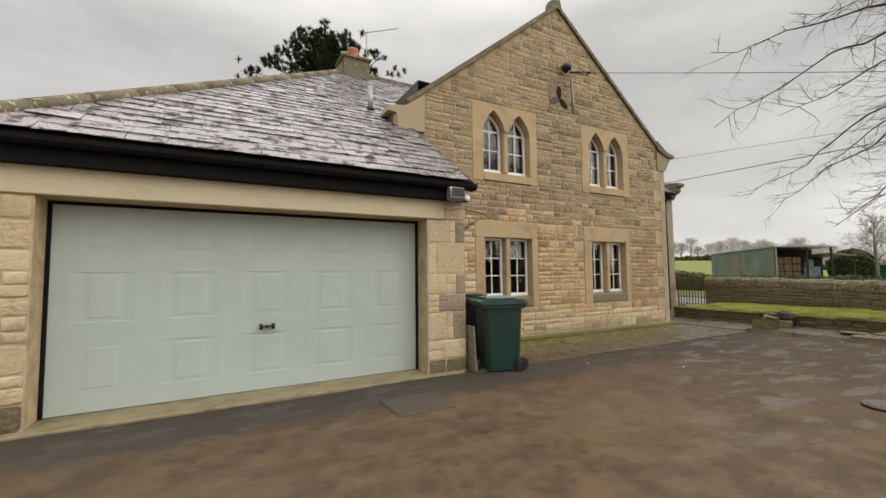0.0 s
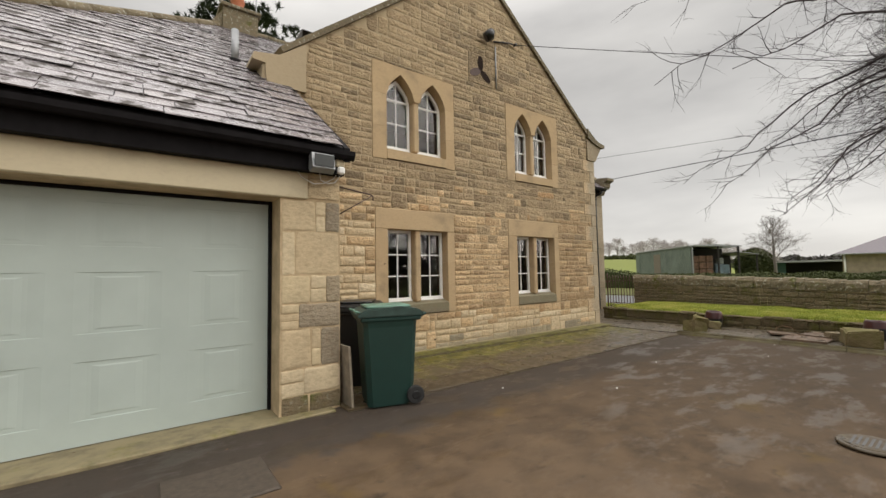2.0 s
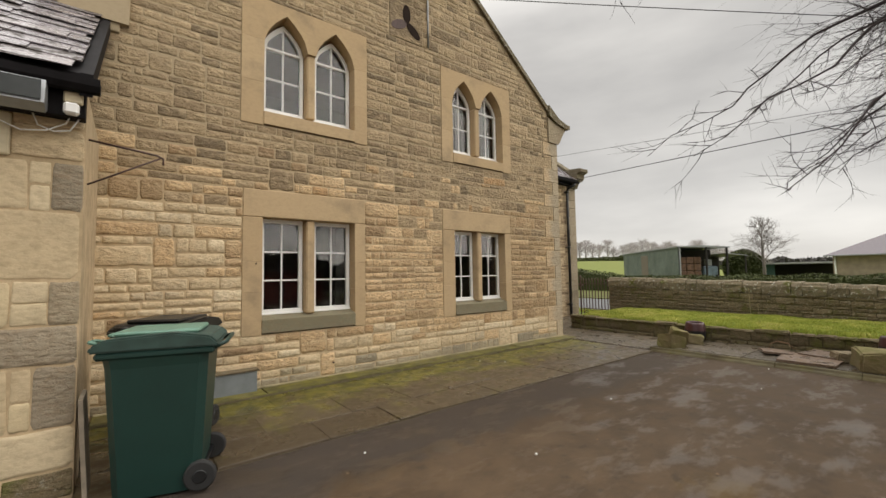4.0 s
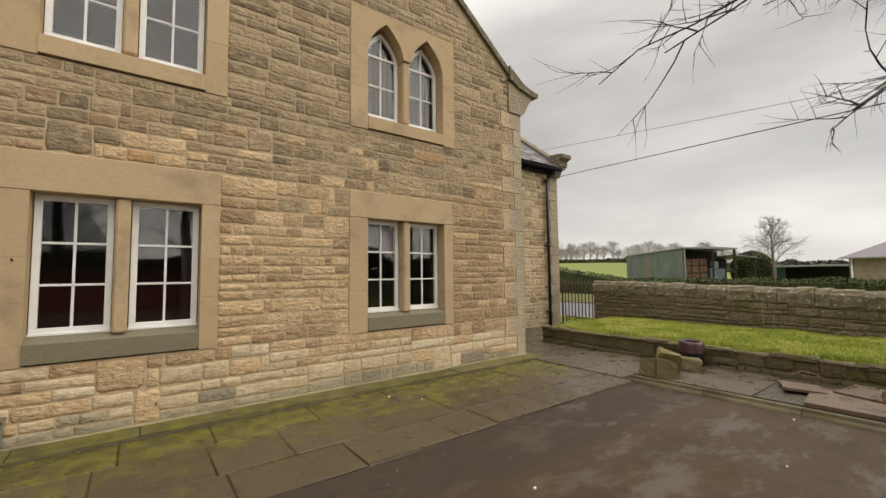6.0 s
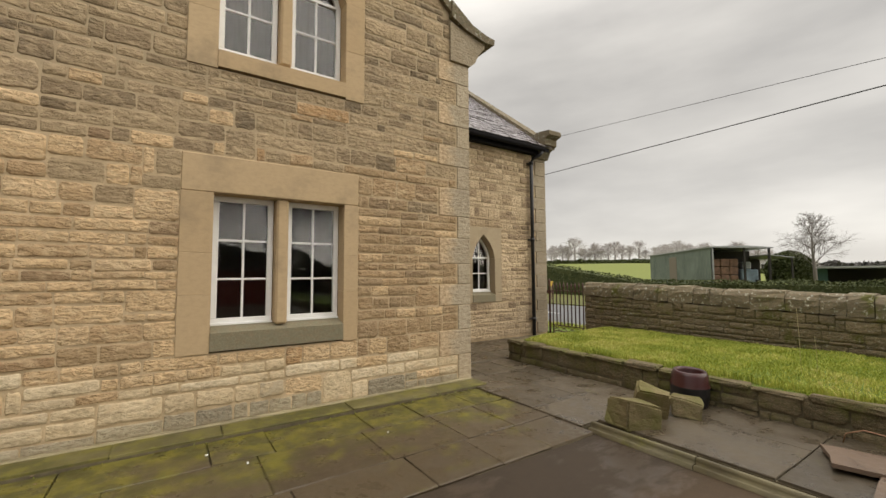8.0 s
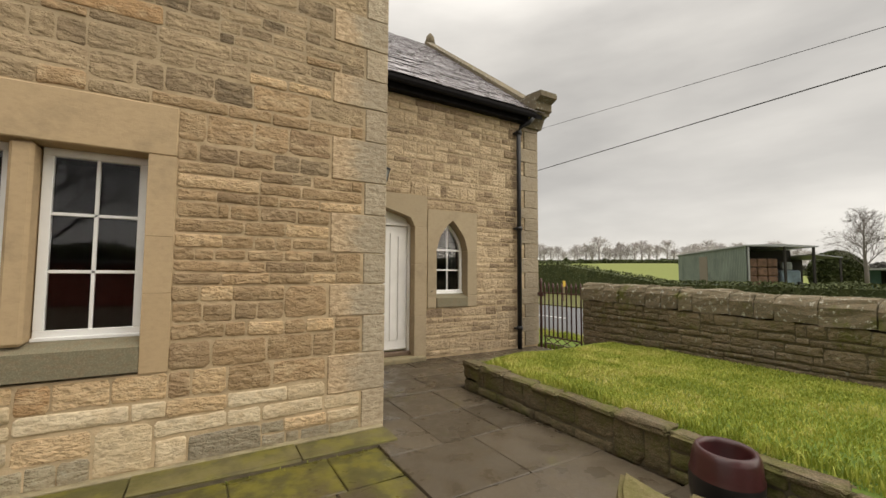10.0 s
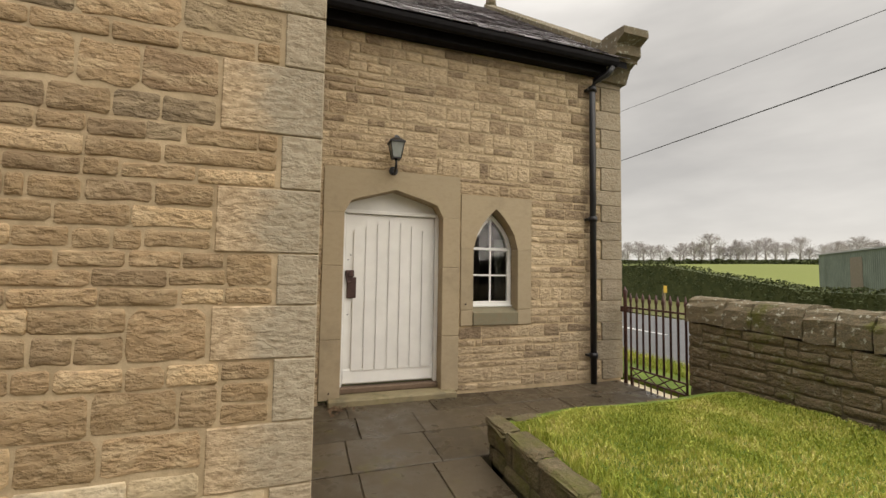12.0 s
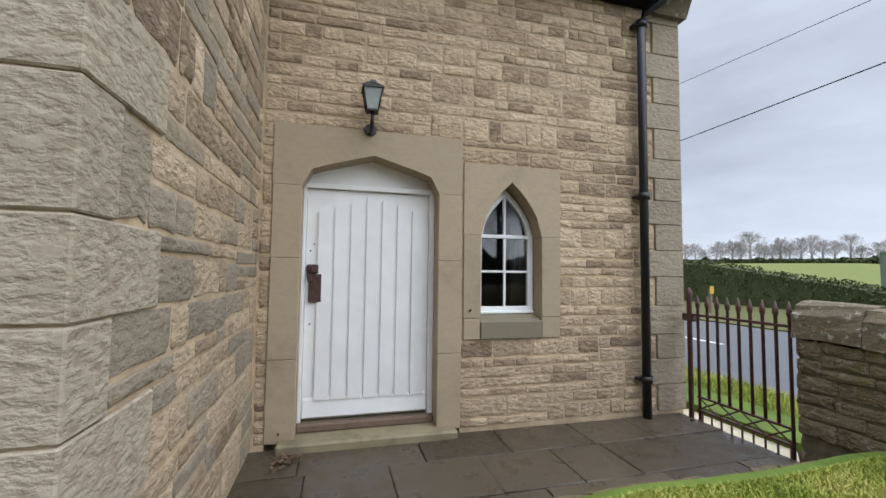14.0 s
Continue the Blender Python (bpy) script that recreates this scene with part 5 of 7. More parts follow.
# ---- bins and things by the garage ----
def wheelie_bin(label, at, turn, body_m, lid_m, group=""):
    """A two-wheeled bin; x is its depth from front to back, the wheels at +x."""
    t = thing("wheelie_bin", label, "bin", group)
    bm = bmesh.new()
    secs = [(-0.245, 0.235, -0.235, 0.235, 0.0), (-0.255, 0.265, -0.24, 0.24, 0.12), (-0.30, 0.30, -0.27, 0.27, 0.86), (-0.31, 0.305, -0.28, 0.28, 0.93)]
    rings = []
    for x0, x1, y0, y1, z in secs:
        c = 0.05
        pts = [(x0 + c, y0), (x1 - c, y0), (x1, y0 + c), (x1, y1 - c), (x1 - c, y1), (x0 + c, y1), (x0, y1 - c), (x0, y0 + c)]
        rings.append([bm.verts.new((x, y, z)) for x, y in pts])
    for a, b in zip(rings, rings[1:]):
        for k in range(8):
            bm.faces.new((a[k], a[(k + 1) % 8], b[(k + 1) % 8], b[k]))
    bm.faces.new(rings[0][::-1])
    bm.faces.new(rings[-1])
    body = part("body", bm, body_m, t)
    part("rim", boxed(-0.34, 0.345, -0.295, 0.295, 0.925, 0.975, 0.015), body_m, t)
    bm = bmesh.new()
    lv = [(-0.37, 0.975), (-0.36, 1.02), (-0.28, 1.06), (0.10, 1.085), (0.32, 1.05), (0.37, 1.0), (0.37, 0.975)]
    prism(bm, lv, "y", -0.305, 0.305)
    bmesh.ops.bevel(bm, geom=bm.edges[:], offset=0.012, segments=2, affect="EDGES")
    lid = part("lid", bm, M_LIDRIM if lid_m is M_GREENLID else lid_m, t, "weathered lid")
    part("lid_panel", boxed(-0.26, 0.24, -0.22, 0.22, 1.065, 1.096, 0.012), lid_m, lid, "raised pale lid panel")
    for s in (-0.17, 0.17):
        part("lid_handle", tube(bmesh.new(), [(-0.34, s - 0.06, 1.03), (-0.385, s - 0.05, 1.04), (-0.385, s + 0.05, 1.04), (-0.34, s + 0.06, 1.03)], 0.012, 6), lid_m, lid)
    part("handle_bar", tube(bmesh.new(), [(0.34, -0.25, 0.96), (0.41, -0.22, 0.99), (0.41, 0.22, 0.99), (0.34, 0.25, 0.96)], 0.016, 8), body_m, t)
    part("axle", tube(bmesh.new(), [(0.27, -0.27, 0.10), (0.27, 0.27, 0.10)], 0.013, 8), M_BLACK, t)
    for s in (-1, 1):
        w = part("wheel", tube(bmesh.new(), [(0.27, s * 0.245, 0.10), (0.27, s * 0.255, 0.10), (0.27, s * 0.285, 0.10), (0.27, s * 0.295, 0.10)], [0.088, 0.10, 0.10, 0.088], 20), M_RUBBER, t, "black rubber wheel")
        part("hub", tube(bmesh.new(), [(0.27, s * 0.29, 0.10), (0.27, s * 0.302, 0.10)], [0.05, 0.04], 14), M_BLACKBIN, w)
    t.matrix_basis = pose(*at, 0, 0, turn)
    return t


wheelie_bin("dark green wheelie bin with pale green lid beside the garage pier", (3.80, 5.20, 0.0), -16, M_GREENBIN, M_GREENLID)
wheelie_bin("black wheelie bin with a worn lid by the gable wall", (3.88, 6.12, 0.0), 56, M_BLACKBIN, M_BLACKBIN)
pl = thing("wooden_board", "grey weathered board leaning on the garage pier behind the bin", "board")
bm = bmesh.new()
prism(bm, [(3.36, -0.01), (3.385, -0.01), (3.345, 0.66), (3.32, 0.66)], "y", 5.17, 5.52)
part("board", bm, simple("weathered_board", (0.24, 0.2, 0.15), 0.8, var=0.25, scale=12), pl)
gb = thing("meter_box", "low grey metal cover box at the foot of the gable wall", "utility box")
part("body", boxed(4.38, 4.86, 7.03, 7.165, -0.02, 0.29, 0.006), simple("grey_painted_metal", (0.19, 0.21, 0.22), 0.5), gb)
part("lid", boxed(4.36, 4.88, 7.01, 7.165, 0.29, 0.315, 0.006), M_DARKSTONE, gb, "thin stone lid")

fl = thing("floodlight", "grey square floodlight under the garage gutter", "lamp")
part("housing", prism(bmesh.new(), [(5.02, 2.56), (5.10, 2.52), (5.16, 2.56), (5.14, 2.70), (5.06, 2.72)], "x", 2.88, 3.12), M_GREYMETAL, fl)
part("glass", boxed(2.895, 3.105, 5.010, 5.018, 2.575, 2.70, 0.002), simple("dull_lamp_glass", (0.035, 0.04, 0.04), 0.25, bmp=0), fl, "dull glass front")
part("bracket", tube(bmesh.new(), [(3.0, 5.12, 2.66), (3.0, 5.23, 2.68)], 0.012), M_GREYMETAL, fl)
ps = thing("motion_sensor", "small cream motion sensor on the garage corner", "sensor")
part("body", boxed(3.19, 3.29, 5.17, 5.22, 2.64, 2.72, 0.01), M_LINTEL, ps)
part("head", boxed(3.195, 3.275, 5.12, 5.18, 2.55, 2.63, 0.015), M_WHITE, ps)
part("arm", tube(bmesh.new(), [(3.24, 5.2, 2.66), (3.24, 5.32, 2.66)], 0.012), M_LINTEL, ps)
cb = thing("lamp_cable", "slack white cable hanging between floodlight and sensor", "cable")
part("cable", tube(bmesh.new(), [(2.78, 5.3, 2.60), (2.85, 5.29, 2.50), (2.98, 5.29, 2.44), (3.10, 5.29, 2.46), (3.20, 5.27, 2.52), (3.24, 5.22, 2.60)], 0.005, 6), M_WHITE, cb)
part("cable", tube(bmesh.new(), [(3.03, 5.25, 2.58), (3.06, 5.29, 2.49), (3.14, 5.29, 2.46), (3.22, 5.29, 2.48), (3.28, 5.24, 2.58)], 0.005, 6), M_WHITE, cb)
br = thing("wall_bracket", "thin rusty iron bracket fixed to the wall", "bracket")
part("arm", tube(bmesh.new(), [(3.31, 5.42, 2.47), (3.72, 5.42, 2.42), (3.76, 5.42, 2.40), (3.76, 5.42, 2.35)], 0.008, 6), M_RUST, br)
part("stay", tube(bmesh.new(), [(3.31, 5.42, 2.14), (3.74, 5.42, 2.40)], 0.007, 6), M_RUST, br)

# ---- fittings on the gable ----
vt = thing("trefoil_vent", "stone panel with a dark trefoil vent high in the gable", "vent", kind="structure")
part("panel", boxed(6.89, 7.55, GY - 0.004, GY + 0.1, 5.43, 6.07, 0.004), M_WEATHERED, vt)
# Petals are raised plates; the dark ones carry the openings' shade as colour
for (dx, dz, mt) in ((0.0, 0.155, M_VENT), (0.135, -0.105, M_VENT), (-0.15, -0.07, M_RUST)):
    a = math.atan2(dz, dx)
    pts = [(7.22 + dx + 0.17 * math.cos(a) * math.cos(k * math.tau / 12) - 0.08 * math.sin(a) * math.sin(k * math.tau / 12), 5.74 + dz + 0.17 * math.sin(a) * math.cos(k * math.tau / 12) + 0.08 * math.cos(a) * math.sin(k * math.tau / 12)) for k in range(12)]
    part("petal", prism(bmesh.new(), pts, "y", GY - 0.009, GY + 0.02), mt, vt)
sl = thing("security_light", "dark round security lamp on an arm near the gable top", "lamp")
part("shade", tube(bmesh.new(), [(7.30, GY - 0.10, 6.44), (7.37, GY - 0.16, 6.50), (7.42, GY - 0.14, 6.58), (7.44, GY - 0.10, 6.62)], [0.10, 0.12, 0.09, 0.03], 12), M_BLACK, sl)
part("arm", tube(bmesh.new(), [(7.44, GY - 0.12, 6.60), (7.55, GY - 0.05, 6.56), (7.55, GY + 0.0, 6.5)], 0.02), M_BLACK, sl)
cd = thing("cable_conduit", "thin metal conduit running down the gable", "pipe")
part("pipe", tube(bmesh.new(), [(7.66, GY - 0.02, 6.40), (7.66, GY - 0.02, 5.45)], 0.016), M_GREYMETAL, cd)
hk = thing("cable_hook", "black insulator hook holding the overhead cable", "bracket")
part("arm", tube(bmesh.new(), [(7.62, GY - 0.02, 6.50), (8.1, GY - 0.03, 6.62), (8.26, GY - 0.06, 6.62)], 0.018), M_BLACK, hk)
part("insulator", tube(bmesh.new(), [(8.22, GY - 0.06, 6.60), (8.30, GY - 0.06, 6.65)], [0.035, 0.03]), M_BLACK, hk)


def wire(label, pts, r, sag):
    t = thing("overhead_wire", label, "wire")
    a, b = Vector(pts[0]), Vector(pts[1])
    n = 24
    part("wire", tube(bmesh.new(), [a.lerp(b, k / n) - Vector((0, 0, sag * 4 * (k / n) * (1 - k / n))) for k in range(n + 1)], r, 5), M_WIRE, t)


wire("thin black cable from the gable hook", ((8.28, GY - 0.06, 6.62), (27, -10.5, 3.9)), 0.008, 0.25)
wire("black overhead line along the road", ((31.7, 60, 9.4), (20.4, -40, 5.1)), 0.022, 0.0)
wire("thin grey overhead line along the road", ((26.0, 60, 13.3), (22.2, -40, 2.4)), 0.010, 0.0)

# ---- chimney, aerial, flue ----
ch = thing("chimney", "sandstone chimney with an orange clay pot on the garage ridge", "chimney")
bm = bmesh.new()
box(bm, 2.86, 3.60, 10.9, 11.6, 6.6, 7.55, 0.01)
part("chimney_shaft", bm, M_COPING, ch)
part("shoulder", prism(bmesh.new(), [(2.45, 6.85), (2.88, 6.85), (2.88, 7.5)], "y", 10.95, 11.55), M_COPING, ch)
part("cap", boxed(2.80, 3.66, 10.84, 11.66, 7.55, 7.63, 0.015), M_COPING, ch)
part("pot", tube(bmesh.new(), [(3.22, 11.25, 7.62), (3.22, 11.25, 7.70), (3.22, 11.25, 7.90), (3.22, 11.25, 7.94), (3.22, 11.25, 8.0)], [0.15, 0.135, 0.13, 0.155, 0.15], 14), M_CLAY, ch, "orange clay chimney pot")
ae = thing("tv_aerial", "grey television aerial on a thin mast", "aerial")
part("mast", tube(bmesh.new(), [(3.64, 11.25, 7.0), (3.62, 11.25, 8.66)], 0.016, 6), M_GREYMETAL, ae)
part("boom", tube(bmesh.new(), [(3.55, 11.25, 8.60), (4.62, 11.25, 9.04)], 0.011, 6), M_GREYMETAL, ae)
for k in range(11):
    x = 3.62 + k * 0.095
    part("element", tube(bmesh.new(), [(x, 11.12, 8.58 + k * 0.039), (x, 11.38, 8.68 + k * 0.039)], 0.007, 5), M_GREYMETAL, ae)
fu = thing("flue_pipe", "short grey flue pipe rising from the slates", "flue")
part("pipe", tube(bmesh.new(), [(2.62, 7.87, 4.75), (2.62, 7.87, 5.35)], 0.055, 12), M_GREYMETAL, fu)
part("collar", tube(bmesh.new(), [(2.62, 7.87, 4.78), (2.62, 7.87, 4.86)], 0.085, 12), M_FASCIA, fu)

# ---- door block fittings ----
dp = thing("downpipe", "black cast iron downpipe with collars at the wall end", "pipe", kind="structure")
part("pipe", tube(bmesh.new(), [(15.14, 9.30, 4.36), (15.10, 9.36, 4.27), (14.98, 9.47, 4.20), (14.95, 9.49, 4.10), (14.95, 9.49, 0.02)], 0.043, 12), M_BLACK, dp)
for z in (4.08, 2.25, 0.40):
    part("collar", tube(bmesh.new(), [(14.95, 9.49, z - 0.035), (14.95, 9.49, z + 0.035)], 0.058, 12), M_BLACK, dp)
    part("clip", boxed(14.87, 15.03, 9.50, 9.57, z - 0.015, z + 0.015, 0.003), M_BLACK, dp)
fg = thing("porch_gutter", "black gutter and fascia under the side roof", "gutter", kind="structure")
part("fascia", boxed(GX1, EX - 0.36, 9.42, 9.56, 4.30, 4.47, 0.004), M_FASCIA, fg)
part("gutter", prism(bmesh.new(), [(9.30 + a, 4.40 + b) for a, b in prof], "x", GX1, EX - 0.30), M_FASCIA, fg)
lp = thing("wall_lantern", "black metal coach lantern above the white door", "lamp")
part("back_plate", tube(bmesh.new(), [(12.17, 9.565, 2.68), (12.17, 9.54, 2.68)], [0.055, 0.05], 14), M_BLACK, lp)
part("arm", tube(bmesh.new(), [(12.17, 9.55, 2.66), (12.17, 9.46, 2.64), (12.17, 9.41, 2.70), (12.17, 9.41, 2.79)], 0.016, 8), M_BLACK, lp)
bm = bmesh.new()
rings = [[bm.verts.new((12.17 + s * a, 9.41 + s * b, z)) for a, b in ((-1, -1), (1, -1), (1, 1), (-1, 1))] for s, z in ((0.045, 2.80), (0.075, 2.97))]
for k in range(4):
    bm.faces.new((rings[0][k], rings[0][(k + 1) % 4], rings[1][(k + 1) % 4], rings[1][k]))
part("glass", bm, simple("lantern_glass", (0.30, 0.32, 0.30), 0.15, bmp=0), lp, "cloudy lantern glass")
bm = bmesh.new()
for a, b in ((-1, -1), (1, -1), (1, 1), (-1, 1)):
    tube(bm, [(12.17 + 0.047 * a, 9.41 + 0.047 * b, 2.79), (12.17 + 0.078 * a, 9.41 + 0.078 * b, 2.975)], 0.006, 4)
box(bm, 12.12, 12.22, 9.36, 9.46, 2.785, 2.80)
part("frame", bm, M_BLACK, lp)
bm = bmesh.new()
rr4 = [[bm.verts.new((12.17 + s * a, 9.41 + s * b, z)) for a, b in ((-1, -1), (1, -1), (1, 1), (-1, 1))] for s, z in ((0.09, 2.97), (0.09, 2.985), (0.035, 3.03), (0.02, 3.06))]
for p, q in zip(rr4, rr4[1:]):
    for k in range(4):
        bm.faces.new((p[k], p[(k + 1) % 4], q[(k + 1) % 4], q[k]))
bm.faces.new(rr4[0][::-1]); bm.faces.new(rr4[-1])
part("roof", bm, M_BLACK, lp)

# iron gate between house and wall
gt = thing("iron_gate", "closed maroon iron gate with spiked bars beside the house", "gate")
gy0, gy1 = 8.46, 9.34
part("post", tube(bmesh.new(), [(15.42, 9.42, -0.08), (15.42, 9.42, 1.22), (15.42, 9.42, 1.27), (15.42, 9.42, 1.33)], [0.024, 0.024, 0.034, 0.004], 10), M_GATE, gt)
part("hinge", boxed(15.40, 15.50, 9.36, 9.50, 0.98, 1.06, 0.01), M_GATE, gt)
for z, w in ((1.05, 0.012), (0.25, 0.010), (0.12, 0.010), (-0.05, 0.012)):
    part("rail", boxed(15.405, 15.435, gy0, gy1 + (0.1 if z > 1 else 0), z - w, z + w, 0.003), M_GATE, gt)
for k in range(9):
    y = gy1 - 0.02 - (gy1 - gy0 - 0.03) * k / 8
    part("bar", tube(bmesh.new(), [(15.42, y, 0.25 if 0 < k < 8 else -0.06), (15.42, y, 1.12), (15.42, y, 1.14), (15.42, y, 1.17), (15.42, y, 1.25)], [0.0135, 0.0135, 0.021, 0.021, 0.003], 8), M_GATE, gt)
for k in range(4):
    a, b = gy1 - (gy1 - gy0) * k / 4, gy1 - (gy1 - gy0) * (k + 1) / 4
    part("lattice", tube(bmesh.new(), [(15.42, a, 0.25), (15.42, b, 0.12)], 0.008, 6), M_GATE, gt)
    part("lattice", tube(bmesh.new(), [(15.42, b, 0.25), (15.42, a, 0.12)], 0.008, 6), M_GATE, gt)
for k in range(9):
    y = gy1 - 0.05 - (gy1 - gy0 - 0.08) * k / 8
    part("dog_bar", tube(bmesh.new(), [(15.42, y, -0.05), (15.42, y, 0.12)], 0.009, 6), M_GATE, gt)
structure("gate_path", boxed(15.42, 16.5, 8.3, 9.9, -0.15, -0.08, 0.01), M_LINTEL, "pale concrete path beyond the gate")
post = thing("marker_post", "small yellow marker post on the verge beyond the road", "post")
part("post", boxed(25.9, 26.0, 18.6, 18.7, 0.0, 0.9), simple("post_wood", (0.2, 0.16, 0.1), 0.8), post)
part("plate", boxed(25.86, 26.04, 18.57, 18.6, 0.75, 1.05), simple("yellow_plate", (0.55, 0.36, 0.04), 0.5), post)

# road markings
for k in range(-14, 16):
    box_y = 13.0 + k * 6.0
    part("road_dash", boxed(19.9, 20.02, box_y, box_y + 3.6, -0.03, -0.014, 0), M_WHITE, road, "worn white line")


# ---- pot, rocks and slabs at the bed ----
def rock(label, at, size, seed, mat=M_ROCK, cat="stone"):
    r = random.Random(seed)
    t = thing("rough_stone", label, cat, "loose stones by the kerb")
    bm = bmesh.new()
    box(bm, -0.5, 0.5, -0.5, 0.5, 0, 1)
    for v in bm.verts:
        v.co.x *= 1 - 0.22 * v.co.z * r.random()
        v.co += Vector((r.uniform(-0.12, 0.12), r.uniform(-0.12, 0.12), r.uniform(-0.2, 0.1) if v.co.z > 0.5 else 0))
    bmesh.ops.bevel(bm, geom=bm.edges[:], offset=0.06, segments=2, affect="EDGES")
    bmesh.ops.subdivide_edges(bm, edges=bm.edges[:], cuts=1, use_grid_fill=True)
    for v in bm.verts:
        v.co += Vector([noise.noise(v.co * 4 + Vector((seed, k * 7, 0))) * 0.05 for k in range(3)])
        v.co = Vector((v.co.x * size[0], v.co.y * size[1], v.co.z * size[2]))
    part("stone", bm, mat, t)
    t.matrix_basis = pose(*at)


rock("mossy square stone block resting on the kerb end", (11.43, 4.96, 0.03, 0, 8, -20), (0.36, 0.30, 0.28), 1)
rock("mossy wedge of stone leaning against the block", (11.80, 5.02, 0.04, 14, -20, 30), (0.17, 0.30, 0.34), 2)
rock("small mossy stone beside the glazed pot", (12.12, 4.80, 0.04, 4, 5, 20), (0.27, 0.25, 0.19), 3)
rock("large mossy stone block on the slabs", (11.62, 2.35, 0.04, 0, 0, 12), (0.62, 0.46, 0.30), 4)
rock("dark broken stone beside the large block", (12.0, 2.72, 0.04, 0, 6, 40), (0.30, 0.34, 0.16), 5, M_DARKSTONE)


def pot(label, at, tilt):
    t = thing("drain_pot", label, "pot", "glazed pots by the bed")
    prof = [(0.15, 0.0), (0.165, 0.03), (0.182, 0.12), (0.185, 0.22), (0.178, 0.245), (0.168, 0.33), (0.152, 0.365), (0.138, 0.37), (0.126, 0.34), (0.125, 0.05), (0.0, 0.05)]
    n = 24
    for nm, pr, mt in (("body", prof[:4], M_BLACK), ("collar", prof[3:], simple("maroon_glaze", (0.05, 0.014, 0.014), 0.3, var=0.2))):
        bm = bmesh.new()
        rg_ = [[bm.verts.new((q * math.cos(k * math.tau / n), q * math.sin(k * math.tau / n), z)) for k in range(n)] for q, z in pr]
        for a, b in zip(rg_, rg_[1:]):
            for k in range(n):
                bm.faces.new((a[k], a[(k + 1) % n], b[(k + 1) % n], b[k])).smooth = True
        bmesh.ops.remove_doubles(bm, verts=bm.verts[:], dist=0.0005)
        part(nm, bm, mt, t)
    t.matrix_basis = pose(*at, *tilt)


pot("black and maroon glazed drain pot by the bed wall", (12.47, 4.93, 0.05), (3, -2, 0))
pot("dark glazed drain pot beside the large stone", (12.46, 2.25, 0.05), (0, 4, 0))


def flag(label, at, size, seed, mat=M_REDSLAB):
    r = random.Random(seed)
    t = thing("loose_flagstone", label, "flagstone", "loose flagstones on the strip")
    pts = [(-0.5, -0.5), (0.1, -0.52), (0.5, -0.45), (0.5, 0.1), (0.46, 0.5), (-0.1, 0.48), (-0.5, 0.5)]
    bm = prism(bmesh.new(), [((x + r.uniform(-0.04, 0.04)) * size[0], (y + r.uniform(-0.04, 0.04)) * size[1]) for x, y in pts], "z", 0, size[2])
    part("slab", bm, mat, t)
    t.matrix_basis = pose(*at)


flag("reddish sandstone slab lying on the strip", (11.75, 3.1, 0.052, 0, 0, 4), (0.85, 0.7, 0.035), 1)
flag("wet reddish slab lying on another slab", (12.0, 3.55, 0.07, 3, 2, 20), (0.45, 0.40, 0.03), 2)
flag("reddish slab beside the large stone", (12.15, 2.95, 0.09, 0, -3, -14), (0.5, 0.55, 0.03), 3)
tw = thing("bramble_stem", "bent dry bramble stem on the slabs", "twig")
part("stem", tube(bmesh.new(), [(12.45, 3.75, 0.06), (12.4, 3.72, 0.15), (12.42, 3.62, 0.20), (12.5, 3.5, 0.17), (12.55, 3.42, 0.07)], 0.005, 5), simple("dry_stem", (0.3, 0.16, 0.09), 0.8), tw)
dc = thing("drain_cover", "round rusty cast iron drain cover in the yard", "drain cover")
part("frame", tube(bmesh.new(), [(6.25, 1.6, -0.01), (6.25, 1.6, 0.008)], [0.22, 0.21], 28), M_SLAB, dc)
cover = part("cover", tube(bmesh.new(), [(6.25, 1.6, 0.0), (6.25, 1.6, 0.013)], [0.18, 0.175], 28), M_SLAB, dc)
for k in range(7):
    part("slot", boxed(6.13, 6.37, 1.48 + k * 0.037, 1.497 + k * 0.037, 0.012, 0.0165, 0.001), M_ROAD, cover)
dd = thing("manhole_cover", "faint sunken square manhole cover before the garage", "drain cover")
part("cover", boxed(1.62, 2.3, 3.95, 4.55, -0.04, 0.006, 0.01), simple("worn_iron_cover", (0.062, 0.047, 0.034), 0.7, var=0.3, scale=20, bmp=0.6), dd)

# litter of leaves at the door, specks on the yard
leafm = simple("dead_leaf", (0.12, 0.075, 0.04), 0.8, var=0.4)
bm = bmesh.new()
rl = random.Random(4)
for k in range(90):
    x, y = 11.5 + abs(rl.gauss(0, 0.12)), 9.38 - abs(rl.gauss(0, 0.10))
    a = rl.uniform(0, 6.3)
    c = Vector((x, y, 0.035 + rl.random() * 0.02))
    u, v = Vector((math.cos(a), math.sin(a), rl.uniform(-0.4, 0.4))) * 0.02, Vector((-math.sin(a), math.cos(a), rl.uniform(-0.4, 0.4))) * 0.012
    bm.faces.new([bm.verts.new(c + q) for q in (u, v, -u, -v)])
tagged(new("leaf_litter", mesh_of("leaf_litter", bm, leafm)), "dead brown leaves and twigs heaped by the door", "leaves", kind="stuff")
bm = bmesh.new()
for k in range(420):
    x, y = rl.uniform(-3, 11), rl.uniform(-0.5, 7)
    s = rl.uniform(0.006, 0.016)
    c = Vector((x, y, 0.02))
    a = rl.uniform(0, 6.3)
    bm.faces.new([bm.verts.new(c + Vector((math.cos(a + q) * s, math.sin(a + q) * s * 0.6, 0.002 + 0.006 * (q == 0)))) for q in (0, 1.4, 3.1, 4.6)])
tagged(new("yard_debris", mesh_of("yard_debris", bm, leafm)), "small dead leaves and grit scattered on the yard", "leaves", kind="stuff")
bm = bmesh.new()
